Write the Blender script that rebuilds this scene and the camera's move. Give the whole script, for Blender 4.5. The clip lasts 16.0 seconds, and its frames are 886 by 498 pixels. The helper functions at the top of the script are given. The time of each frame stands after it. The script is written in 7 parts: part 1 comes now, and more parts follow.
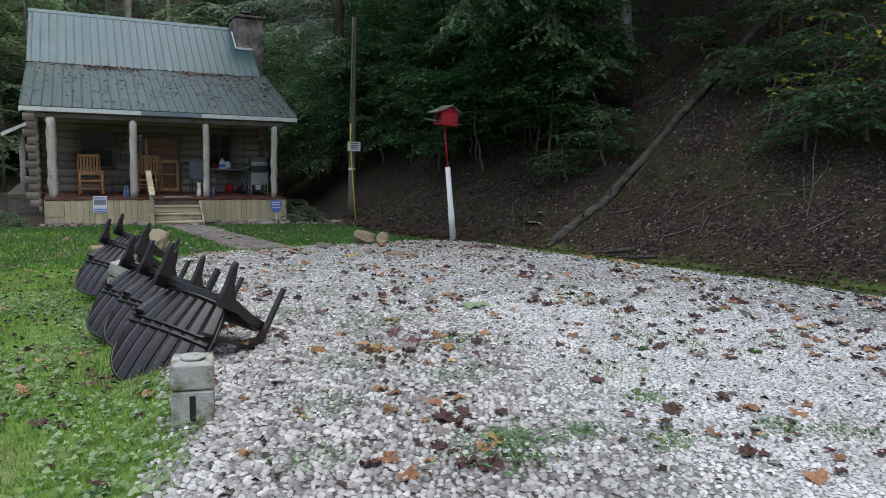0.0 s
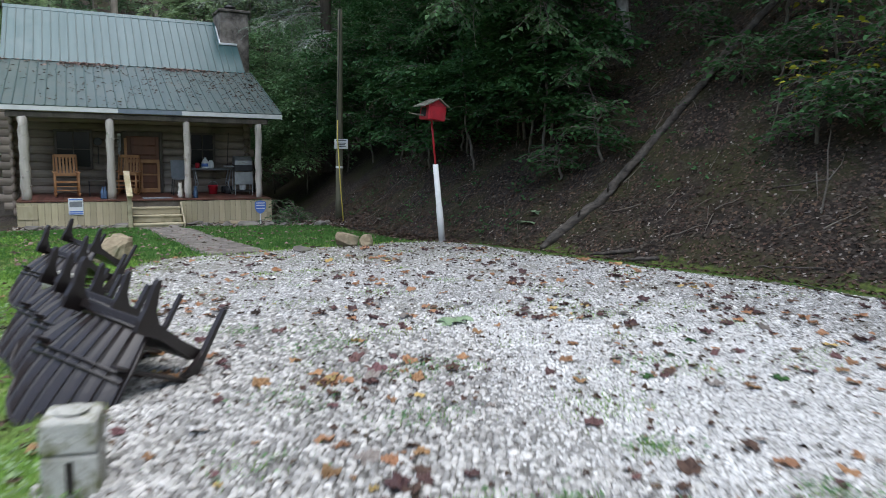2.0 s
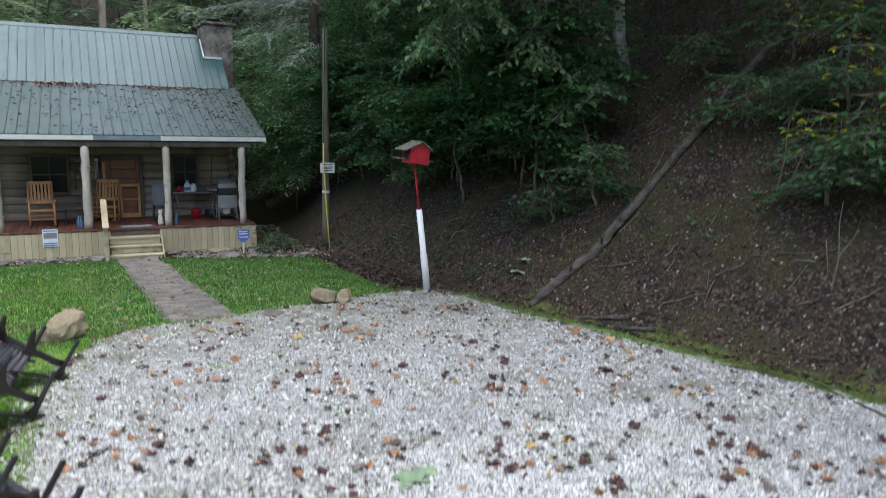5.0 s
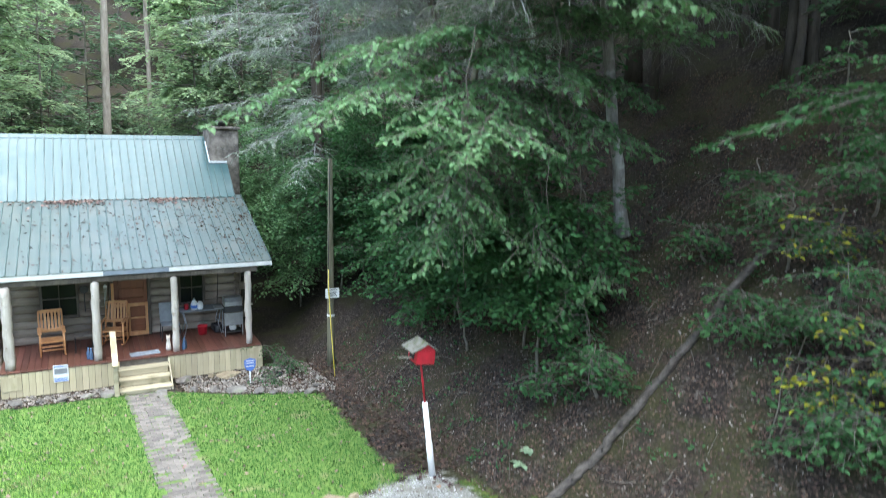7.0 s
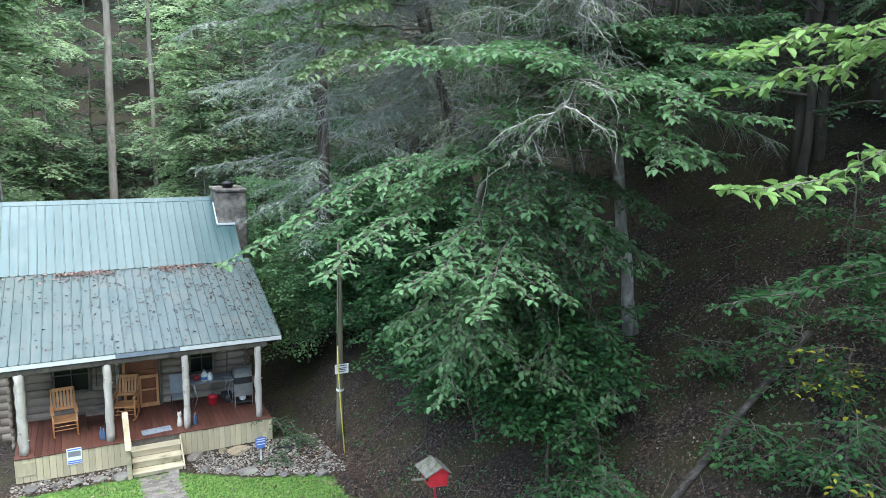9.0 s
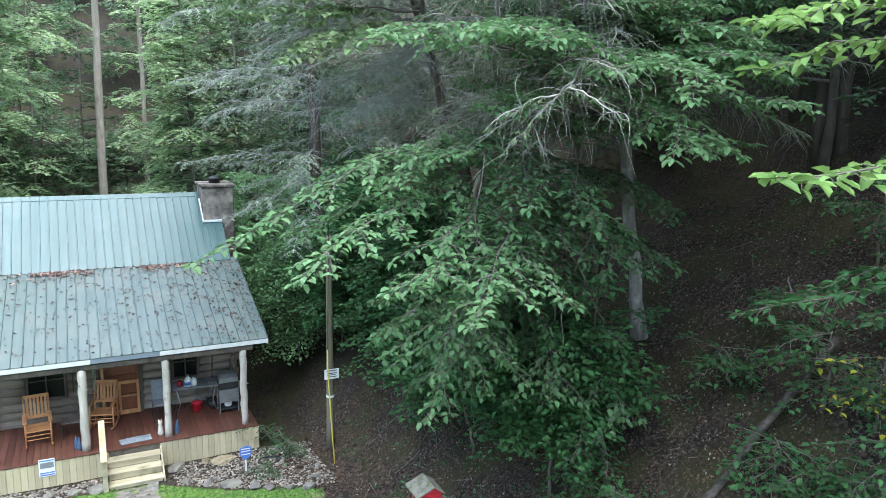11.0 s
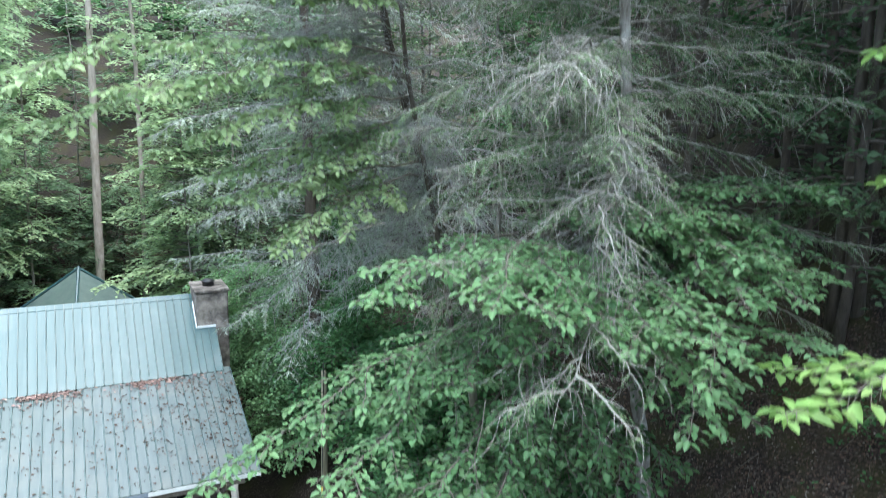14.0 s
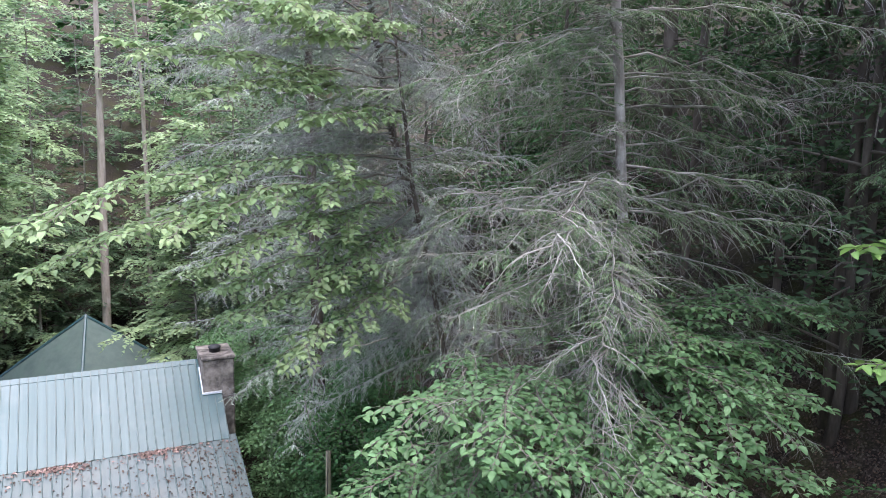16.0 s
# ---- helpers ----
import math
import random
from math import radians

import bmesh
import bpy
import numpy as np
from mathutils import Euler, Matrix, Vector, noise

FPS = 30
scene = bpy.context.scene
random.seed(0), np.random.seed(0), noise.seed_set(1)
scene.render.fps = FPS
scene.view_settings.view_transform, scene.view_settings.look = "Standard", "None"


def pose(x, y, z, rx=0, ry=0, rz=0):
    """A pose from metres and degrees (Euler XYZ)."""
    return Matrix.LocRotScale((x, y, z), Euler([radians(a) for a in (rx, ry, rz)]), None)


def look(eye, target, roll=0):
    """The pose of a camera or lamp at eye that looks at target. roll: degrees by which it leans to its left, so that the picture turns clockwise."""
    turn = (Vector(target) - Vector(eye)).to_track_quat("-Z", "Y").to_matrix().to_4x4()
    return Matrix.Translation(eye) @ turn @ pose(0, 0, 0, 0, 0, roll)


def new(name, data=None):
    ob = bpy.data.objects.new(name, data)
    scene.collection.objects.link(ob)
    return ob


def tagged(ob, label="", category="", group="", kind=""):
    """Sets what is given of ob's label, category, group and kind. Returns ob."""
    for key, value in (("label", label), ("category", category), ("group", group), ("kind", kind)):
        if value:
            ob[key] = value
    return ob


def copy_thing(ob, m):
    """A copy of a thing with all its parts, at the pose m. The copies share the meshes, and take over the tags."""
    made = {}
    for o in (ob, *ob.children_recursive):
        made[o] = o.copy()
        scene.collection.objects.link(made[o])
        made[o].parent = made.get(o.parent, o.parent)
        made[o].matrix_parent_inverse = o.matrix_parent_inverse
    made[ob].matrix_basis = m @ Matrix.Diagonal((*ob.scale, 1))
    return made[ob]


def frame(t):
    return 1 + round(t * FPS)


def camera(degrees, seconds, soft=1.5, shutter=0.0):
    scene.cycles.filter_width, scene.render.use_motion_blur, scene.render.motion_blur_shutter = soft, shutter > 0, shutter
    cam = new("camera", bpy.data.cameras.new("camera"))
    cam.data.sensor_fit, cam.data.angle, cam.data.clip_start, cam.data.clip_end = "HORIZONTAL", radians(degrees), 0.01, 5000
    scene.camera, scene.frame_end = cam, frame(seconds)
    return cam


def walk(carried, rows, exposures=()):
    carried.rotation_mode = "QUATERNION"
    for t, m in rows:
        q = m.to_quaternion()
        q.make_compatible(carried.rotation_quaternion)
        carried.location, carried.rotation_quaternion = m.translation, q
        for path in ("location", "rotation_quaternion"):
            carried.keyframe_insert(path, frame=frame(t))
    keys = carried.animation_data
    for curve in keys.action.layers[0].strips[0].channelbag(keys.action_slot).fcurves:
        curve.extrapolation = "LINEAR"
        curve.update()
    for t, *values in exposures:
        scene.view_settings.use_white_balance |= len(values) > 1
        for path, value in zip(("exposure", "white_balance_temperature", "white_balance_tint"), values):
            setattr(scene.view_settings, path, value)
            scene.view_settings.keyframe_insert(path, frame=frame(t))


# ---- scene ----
cam = camera(63.6, 16.0, soft=0.5, shutter=0.8)
PATH = [
    (0, (-2.891, -3.133, 2.5), (-2.0, -1.367, 2.203), 2.0),
    (0.5, (-2.89, -3.209, 2.503), (-1.997, -1.444, 2.204), 1.9),
    (1, (-2.874, -3.247, 2.499), (-1.98, -1.483, 2.198), 1.8),
    (1.5, (-2.719, -3.052, 2.489), (-1.825, -1.289, 2.186), 1.7),
    (2, (-2.409, -2.546, 2.47), (-1.513, -0.784, 2.167), 1.5),
    (2.5, (-2.102, -2.025, 2.449), (-1.206, -0.263, 2.145), 1.4),
    (3, (-1.946, -1.809, 2.396), (-1.05, -0.048, 2.089), 1.4),
    (5.5, (-1.768, -1.891, 4.079), (-0.88, -0.132, 3.738), 1.2),
    (6, (-1.768, -1.804, 4.928), (-0.879, -0.044, 4.588), 1.2),
    (6.5, (-1.772, -1.715, 5.814), (-0.882, 0.044, 5.475), 1.2),
    (7, (-1.837, -1.613, 6.703), (-0.945, 0.144, 6.364), 1.3),
    (7.5, (-1.883, -1.518, 7.581), (-0.991, 0.239, 7.239), 1.2),
    (8, (-1.891, -1.38, 8.483), (-1.002, 0.377, 8.132), 1.2),
    (8.5, (-1.963, -1.326, 8.941), (-1.073, 0.43, 8.587), 1.2),
    (9, (-1.967, -1.29, 8.89), (-1.076, 0.465, 8.533), 1.2),
    (11.5, (-1.155, -0.093, 8.735), (-0.268, 1.662, 8.368), 1.1),
    (12, (-1.006, 0.193, 8.819), (-0.12, 1.947, 8.45), 1.2),
    (12.5, (-0.986, 0.339, 9.531), (-0.099, 2.09, 9.15), 1.2),
    (13, (-0.926, 0.461, 10.397), (-0.041, 2.213, 10.015), 1.2),
    (13.5, (-0.842, 0.6, 11.147), (0.04, 2.355, 10.77), 1.2),
    (14, (-0.86, 0.658, 11.782), (0.024, 2.415, 11.42), 1.4),
    (14.5, (-0.869, 0.709, 12.544), (0.014, 2.469, 12.193), 1.5),
    (15, (-0.889, 0.71, 13.175), (-0.009, 2.475, 12.837), 1.5),
    (15.5, (-0.916, 0.649, 13.467), (-0.038, 2.415, 13.134), 1.4),
    (16, (-0.921, 0.588, 13.528), (-0.043, 2.354, 13.2), 1.4),
]
walk(cam, [(t, look(eye, target, roll)) for t, eye, target, roll in PATH], [(0, 1.0, 6500, 10), (1.5, 1.38, 6450, 8), (3, 1.32, 6450, 10), (5.5, 1.75, 6450, 8), (6.5, 2.5, 6300, 5), (7.3, 2.75, 6250, 5), (8.5, 2.5, 6200, 5), (12, 2.6, 6200, 4), (14, 2.65, 6200, 5), (15, 2.55, 6350, 16), (16, 2.45, 6500, 21)])

# ---- light ----
world = bpy.data.worlds.new("overcast_sky")
scene.world = world
world.use_nodes = True
_n, _l = world.node_tree.nodes, world.node_tree.links
_sky = _n.new("ShaderNodeTexSky")
_sky.sky_type, _sky.sun_disc = "NISHITA", False
_sky.sun_elevation, _sky.sun_rotation = radians(78), radians(172)
_hs = _n.new("ShaderNodeHueSaturation")
_hs.inputs["Saturation"].default_value = 0.8
_l.new(_sky.outputs[0], _hs.inputs["Color"])
_l.new(_hs.outputs[0], _n["Background"].inputs[0])
_n["Background"].inputs[1].default_value = 0.15
sun = new("sun", bpy.data.lights.new("sun", "SUN"))
sun.data.energy, sun.data.angle, sun.data.color = 1.5, radians(80), (1.0, 0.98, 0.95)
sun.matrix_world = look((0.03 * 60, -0.2 * 60, 0.98 * 60), (0, 0, 0))

# ---- materials ----


def material(name, c1, c2, scale=4.0, rough=0.75, metal=0.0, bump=0.25, fine=60.0, stain=None, stain_scale=0.9, stain_cut=0.55,
             island=0.0, obrand=0.0, stretch=(1, 1, 1), trans=0.0, spec=0.4, dist=0.01):
    """Two-colour grain with a larger stain, jitter between pieces and fine relief."""
    m = bpy.data.materials.new(name)
    m.use_nodes = True
    n, l = m.node_tree.nodes, m.node_tree.links
    b = n["Principled BSDF"]
    co = n.new("ShaderNodeTexCoord")
    mp = n.new("ShaderNodeMapping")
    mp.inputs["Scale"].default_value = stretch
    l.new(co.outputs["Object"], mp.inputs["Vector"])
    t = n.new("ShaderNodeTexNoise")
    t.inputs["Scale"].default_value, t.inputs["Detail"].default_value, t.inputs["Roughness"].default_value = scale, 6, 0.65
    l.new(mp.outputs[0], t.inputs["Vector"])
    r = n.new("ShaderNodeValToRGB")
    r.color_ramp.elements[0].position, r.color_ramp.elements[1].position = 0.32, 0.68
    r.color_ramp.elements[0].color, r.color_ramp.elements[1].color = (*c1, 1), (*c2, 1)
    l.new(t.outputs["Fac"], r.inputs[0])
    col = r.outputs[0]
    if stain:
        s = n.new("ShaderNodeTexNoise")
        s.inputs["Scale"].default_value, s.inputs["Detail"].default_value = stain_scale, 5
        l.new(co.outputs["Object"], s.inputs["Vector"])
        sr = n.new("ShaderNodeValToRGB")
        sr.color_ramp.elements[0].position, sr.color_ramp.elements[1].position = stain_cut, min(1, stain_cut + 0.18)
        l.new(s.outputs["Fac"], sr.inputs[0])
        mx = n.new("ShaderNodeMix")
        mx.data_type = "RGBA"
        mx.inputs["B"].default_value = (*stain, 1)
        l.new(sr.outputs[0], mx.inputs["Factor"])
        l.new(col, mx.inputs["A"])
        col = mx.outputs["Result"]
    if island or obrand:
        src = n.new("ShaderNodeNewGeometry").outputs["Random Per Island"] if island else n.new("ShaderNodeObjectInfo").outputs["Random"]
        amt = island or obrand
        h = n.new("ShaderNodeHueSaturation")
        mr = n.new("ShaderNodeMapRange")
        mr.inputs["To Min"].default_value, mr.inputs["To Max"].default_value = 1 - amt, 1 + amt
        l.new(src, mr.inputs[0])
        l.new(mr.outputs[0], h.inputs["Value"])
        mh = n.new("ShaderNodeMath")
        mh.operation = "MULTIPLY_ADD"
        mh.inputs[1].default_value, mh.inputs[2].default_value = 0.06 * amt, 0.5 - 0.03 * amt
        wn = n.new("ShaderNodeTexWhiteNoise")
        wn.noise_dimensions = "1D"
        l.new(src, wn.inputs["W"])
        l.new(wn.outputs["Value"], mh.inputs[0])
        l.new(mh.outputs[0], h.inputs["Hue"])
        l.new(col, h.inputs["Color"])
        col = h.outputs[0]
    l.new(col, b.inputs["Base Color"])
    b.inputs["Roughness"].default_value, b.inputs["Metallic"].default_value = rough, metal
    b.inputs["Specular IOR Level"].default_value = spec
    if bump:
        f = n.new("ShaderNodeTexNoise")
        f.inputs["Scale"].default_value, f.inputs["Detail"].default_value = fine, 5
        l.new(mp.outputs[0], f.inputs["Vector"])
        bp = n.new("ShaderNodeBump")
        bp.inputs["Strength"].default_value, bp.inputs["Distance"].default_value = bump, dist
        l.new(f.outputs["Fac"], bp.inputs["Height"])
        l.new(bp.outputs[0], b.inputs["Normal"])
    if trans:
        tl = n.new("ShaderNodeBsdfTranslucent")
        ms = n.new("ShaderNodeMixShader")
        ms.inputs[0].default_value = trans
        l.new(col, tl.inputs[0])
        l.new(b.outputs[0], ms.inputs[1])
        l.new(tl.outputs[0], ms.inputs[2])
        l.new(ms.outputs[0], n["Material Output"].inputs[0])
    return m


M = {
    "bark": material("grey_bark", (0.10, 0.085, 0.07), (0.26, 0.24, 0.2), 6, 0.9, bump=0.8, fine=14, stretch=(1, 1, 0.25), stain=(0.33, 0.35, 0.32), stain_scale=3, stain_cut=0.58, dist=0.03),
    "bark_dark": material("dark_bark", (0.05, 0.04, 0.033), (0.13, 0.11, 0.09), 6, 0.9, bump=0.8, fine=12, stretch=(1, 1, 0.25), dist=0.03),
    "twig": material("twig_bark", (0.10, 0.085, 0.07), (0.2, 0.18, 0.15), 9, 0.9, bump=0),
    "lichen": material("lichen_twig", (0.1, 0.088, 0.072), (0.42, 0.415, 0.37), 2.5, 0.95, bump=0),
    "lichen_grey": material("grey_twig", (0.15, 0.145, 0.14), (0.4, 0.4, 0.395), 3, 0.95, bump=0),
    "leaf": material("beech_leaf", (0.09, 0.19, 0.075), (0.19, 0.33, 0.155), 0.9, 0.45, bump=0, island=0.3, trans=0.4, spec=0.3),
    "leaf_bright": material("bright_green_leaf", (0.13, 0.25, 0.07), (0.27, 0.42, 0.13), 0.9, 0.5, bump=0, island=0.3, trans=0.45, spec=0.3),
    # darker copy of the beech leaf, the lower sprays' shade put into its colour
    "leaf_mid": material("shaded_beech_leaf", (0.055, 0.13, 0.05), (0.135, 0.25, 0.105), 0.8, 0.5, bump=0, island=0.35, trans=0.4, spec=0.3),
    "leaf_lime": material("lime_green_leaf", (0.16, 0.255, 0.115), (0.33, 0.43, 0.22), 0.9, 0.5, bump=0, island=0.3, trans=0.42, spec=0.3),
    # base colour lowered to carry the canopy's shade on the bank
    "leaf_dark": material("dark_leaf", (0.034, 0.1, 0.034), (0.07, 0.165, 0.056), 2, 0.6, bump=0, island=0.35, trans=0.35, spec=0.25),
    "leaf_yellow": material("yellowing_leaf", (0.2, 0.25, 0.02), (0.5, 0.44, 0.035), 3, 0.5, bump=0, island=0.5, trans=0.4),
    "needle": material("hemlock_needles", (0.055, 0.105, 0.055), (0.11, 0.17, 0.09), 2, 0.8, bump=0, island=0.35, trans=0.3, spec=0.1),
    "needle_grey": material("grey_green_needles", (0.06, 0.108, 0.05), (0.2, 0.27, 0.15), 0.8, 0.85, bump=0, island=0.35, trans=0.3, spec=0.1),
    "needle_pale": material("pale_grey_needles", (0.168, 0.2128, 0.1624), (0.4032, 0.4592, 0.3696), 0.8, 0.85, bump=0, island=0.35, trans=0.3, spec=0.1),
    "lichen_bark": material("lichen_bark", (0.13, 0.115, 0.1), (0.42, 0.4, 0.37), 6, 0.9, bump=0.8, fine=14, stretch=(1, 1, 0.25), stain=(0.5, 0.5, 0.47), stain_scale=4, stain_cut=0.55, dist=0.03),
    # two copies of far foliage: one darkened for shade, one paled for haze
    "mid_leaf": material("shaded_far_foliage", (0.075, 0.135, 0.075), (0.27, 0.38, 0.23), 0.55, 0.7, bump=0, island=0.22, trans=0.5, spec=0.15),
    "far_leaf": material("haze_paled_far_foliage", (0.18, 0.28, 0.14), (0.48, 0.6, 0.35), 0.45, 0.7, bump=0, island=0.2, trans=0.5, spec=0.15),
    "metal_roof": material("green_painted_metal", (0.0208, 0.068, 0.072), (0.0544, 0.1104, 0.1144), 1.3, 0.3, 0.0, bump=0.05, fine=5, stretch=(4, 0.2, 0.2), stain=(0.085, 0.13, 0.135), stain_scale=0.7, spec=0.45),
    "porch_metal": material("weathered_green_metal", (0.0528, 0.08, 0.0752), (0.0944, 0.12, 0.1136), 1.6, 0.42, 0.0, stretch=(4, 0.3, 0.3), bump=0.08, fine=9, stain=(0.1, 0.116, 0.104), stain_scale=1.3, stain_cut=0.5, spec=0.6),
    "metal_rib": material("green_roof_rib", (0.05, 0.085, 0.082), (0.08, 0.12, 0.115), 3, 0.4, bump=0, spec=0.5),
    "gazebo_roof": material("green_canopy", (0.075, 0.115, 0.1), (0.115, 0.155, 0.135), 2, 0.65, bump=0.1, stain=(0.1, 0.15, 0.125), stain_scale=1.5),
    "log_wall": material("weathered_log", (0.14, 0.108, 0.08), (0.36, 0.3, 0.24), 3, 0.85, bump=0.6, fine=22, stretch=(0.12, 1, 1), obrand=0.25, stain=(0.09, 0.07, 0.055), stain_scale=1.3),
    "chink": material("dark_chinking", (0.08, 0.066, 0.053), (0.15, 0.13, 0.105), 8, 0.95),
    "post": material("peeled_post", (0.3, 0.265, 0.225), (0.55, 0.505, 0.45), 5, 0.8, bump=0.5, fine=12, stretch=(1, 1, 0.15), stain=(0.22, 0.17, 0.12), stain_scale=4, stain_cut=0.6),
    "deck": material("red_stained_deck", (0.075, 0.028, 0.018), (0.15, 0.062, 0.042), 4, 0.55, bump=0.3, fine=30, stretch=(1, 0.15, 1), obrand=0.22),
    "skirt": material("pale_pine_board", (0.34, 0.285, 0.175), (0.55, 0.48, 0.32), 4, 0.85, bump=0.4, fine=25, stretch=(1, 1, 0.12), obrand=0.16, stain=(0.3, 0.27, 0.13), stain_scale=2.2, stain_cut=0.57),
    "trim_white": material("white_fascia_paint", (0.55, 0.55, 0.53), (0.7, 0.7, 0.68), 4, 0.6, bump=0.1, stain=(0.4, 0.4, 0.38), stain_scale=2),
    "trim_grey": material("blue_grey_fascia", (0.16, 0.19, 0.23), (0.22, 0.25, 0.29), 4, 0.6, bump=0.1),
    "rocker": material("honey_oak", (0.36, 0.15, 0.055), (0.52, 0.27, 0.12), 5, 0.55, bump=0.15, fine=30, stretch=(1, 1, 0.2)),
    "door": material("orange_pine_door", (0.12, 0.035, 0.014), (0.2, 0.065, 0.025), 4, 0.45, bump=0.1, fine=30, stretch=(1, 1, 0.1)),
    "black": material("black_plastic", (0.012, 0.012, 0.013), (0.03, 0.03, 0.032), 6, 0.5, bump=0.05),
    # near-black paint that stands in for the shade inside hollows
    "painted_dark": material("painted_unlit_hollow", (0.012, 0.01, 0.008), (0.03, 0.025, 0.02), 2, 0.9, bump=0),
    "chimney": material("stained_cement", (0.06, 0.05, 0.042), (0.34, 0.3, 0.26), 3.2, 0.9, bump=0.7, fine=20, stain=(0.05, 0.043, 0.036), stain_scale=1.8, stain_cut=0.5, dist=0.02),
    "flash": material("white_flashing", (0.6, 0.62, 0.62), (0.75, 0.77, 0.77), 5, 0.35, bump=0.05),
    "pole": material("creosote_pole", (0.11, 0.10, 0.065), (0.2, 0.185, 0.13), 5, 0.85, bump=0.6, fine=14, stretch=(1, 1, 0.08), dist=0.02),
    "yellow": material("yellow_guard", (0.5, 0.38, 0.06), (0.62, 0.5, 0.1), 5, 0.5, bump=0),
    "sign_white": material("sign_white", (0.62, 0.63, 0.62), (0.75, 0.76, 0.75), 6, 0.5, bump=0),
    "sign_bar": material("sign_print", (0.05, 0.05, 0.055), (0.09, 0.09, 0.1), 6, 0.6, bump=0),
    "blue": material("blue_print", (0.06, 0.14, 0.42), (0.1, 0.2, 0.55), 6, 0.5, bump=0),
    "red": material("red_paint", (0.31, 0.01, 0.017), (0.43, 0.017, 0.03), 5, 0.5, bump=0.1, stain=(0.28, 0.012, 0.02), stain_scale=6),
    "bird_roof": material("mossy_shingle", (0.12, 0.11, 0.085), (0.25, 0.24, 0.2), 8, 0.9, bump=0.6, stain=(0.09, 0.1, 0.04), stain_scale=9, stain_cut=0.5),
    "white_pvc": material("white_pvc", (0.68, 0.68, 0.65), (0.8, 0.8, 0.78), 4, 0.4, bump=0.05, stain=(0.5, 0.5, 0.44), stain_scale=3),
    "chair": material("brown_plastic", (0.0105, 0.0072, 0.0068), (0.021, 0.0148, 0.0138), 3, 0.33, bump=0.08, fine=90, stain=(0.045, 0.035, 0.033), stain_scale=2.5, stain_cut=0.62, spec=0.5),
    "block": material("cement_block", (0.3, 0.295, 0.26), (0.5, 0.49, 0.45), 7, 0.95, bump=0.7, fine=70, stain=(0.12, 0.125, 0.05), stain_scale=9, stain_cut=0.48),
    "stone": material("grey_fieldstone", (0.1, 0.09, 0.078), (0.23, 0.21, 0.185), 4, 0.9, bump=0.7, fine=22, obrand=0.3, stain=(0.13, 0.15, 0.075), stain_scale=2.5),
    "tan_stone": material("tan_sandstone", (0.18, 0.14, 0.09), (0.36, 0.29, 0.2), 5, 0.9, bump=0.9, fine=16, obrand=0.2, stain=(0.1, 0.105, 0.06), stain_scale=4, stain_cut=0.52, dist=0.02),
    "paver": material("brick_paver", (0.12, 0.105, 0.09), (0.22, 0.195, 0.17), 6, 0.9, bump=0.5, fine=40, obrand=0.3, stain=(0.10, 0.13, 0.045), stain_scale=3),
    "pebble": material("river_pebble", (0.28, 0.27, 0.252), (0.49, 0.477, 0.45), 5, 0.75, bump=0.2, island=0.5, spec=0.25),
    "steel": material("brushed_steel", (0.3, 0.31, 0.32), (0.45, 0.46, 0.47), 5, 0.35, 0.8, bump=0.05),
    "cloth_grey": material("grey_plastic", (0.16, 0.17, 0.18), (0.24, 0.25, 0.26), 5, 0.6, bump=0.1),
    "ceramic": material("painted_plaster", (0.5, 0.46, 0.4), (0.66, 0.62, 0.55), 12, 0.5, bump=0.1, stain=(0.35, 0.2, 0.1), stain_scale=9),
    "glass_blue": material("blue_bottle", (0.05, 0.09, 0.16), (0.09, 0.14, 0.22), 5, 0.2, bump=0),
    "mat": material("blue_grey_doormat", (0.16, 0.19, 0.22), (0.32, 0.35, 0.38), 25, 0.95, bump=0.4),
    "grey_step": material("weathered_step_board", (0.3, 0.255, 0.165), (0.5, 0.435, 0.3), 4, 0.9, bump=0.4, fine=25, stretch=(0.12, 1, 1), obrand=0.15, stain=(0.17, 0.16, 0.09), stain_scale=2.5),
    "dead_wood": material("dead_wood", (0.018, 0.014, 0.011), (0.125, 0.108, 0.09), 12, 0.8, bump=0.9, fine=22, stretch=(0.25, 1, 1), stain=(0.045, 0.036, 0.028), stain_scale=3, stain_cut=0.5, dist=0.03),
    "grass_near": material("mossy_grass_blade", (0.13, 0.27, 0.035), (0.29, 0.47, 0.09), 1.6, 0.7, bump=0, island=0.4, trans=0.3, stain=(0.27, 0.225, 0.13), stain_scale=1.1, stain_cut=0.5),
    "grass": material("grass_blade", (0.05, 0.138, 0.03), (0.115, 0.24, 0.06), 1.2, 0.7, bump=0, island=0.18, trans=0.45, stain=(0.095, 0.15, 0.04), stain_scale=0.9, stain_cut=0.56),
    "pale_bark": material("pale_trunk", (0.2, 0.165, 0.135), (0.4, 0.35, 0.3), 6, 0.9, bump=0.6, fine=14, stretch=(1, 1, 0.25), dist=0.03),
    "litter": material("dead_leaf", (0.04, 0.025, 0.018), (0.105, 0.066, 0.044), 3, 0.8, bump=0.1, island=0.6, trans=0.1),
    "roof_leaf": material("faded_roof_leaf", (0.13, 0.08, 0.066), (0.27, 0.19, 0.16), 5, 0.85, bump=0, island=0.5),
    "litter_pale": material("pale_dead_leaf", (0.15, 0.125, 0.105), (0.28, 0.25, 0.22), 6, 0.85, bump=0, island=0.4),
    "leaf_orange": material("orange_fallen_leaf", (0.24, 0.115, 0.05), (0.4, 0.24, 0.13), 14, 0.7, bump=0.2, obrand=0.35, trans=0.12),
    "leaf_maroon": material("maroon_fallen_leaf", (0.065, 0.032, 0.033), (0.17, 0.085, 0.078), 14, 0.7, bump=0.2, obrand=0.4, trans=0.08),
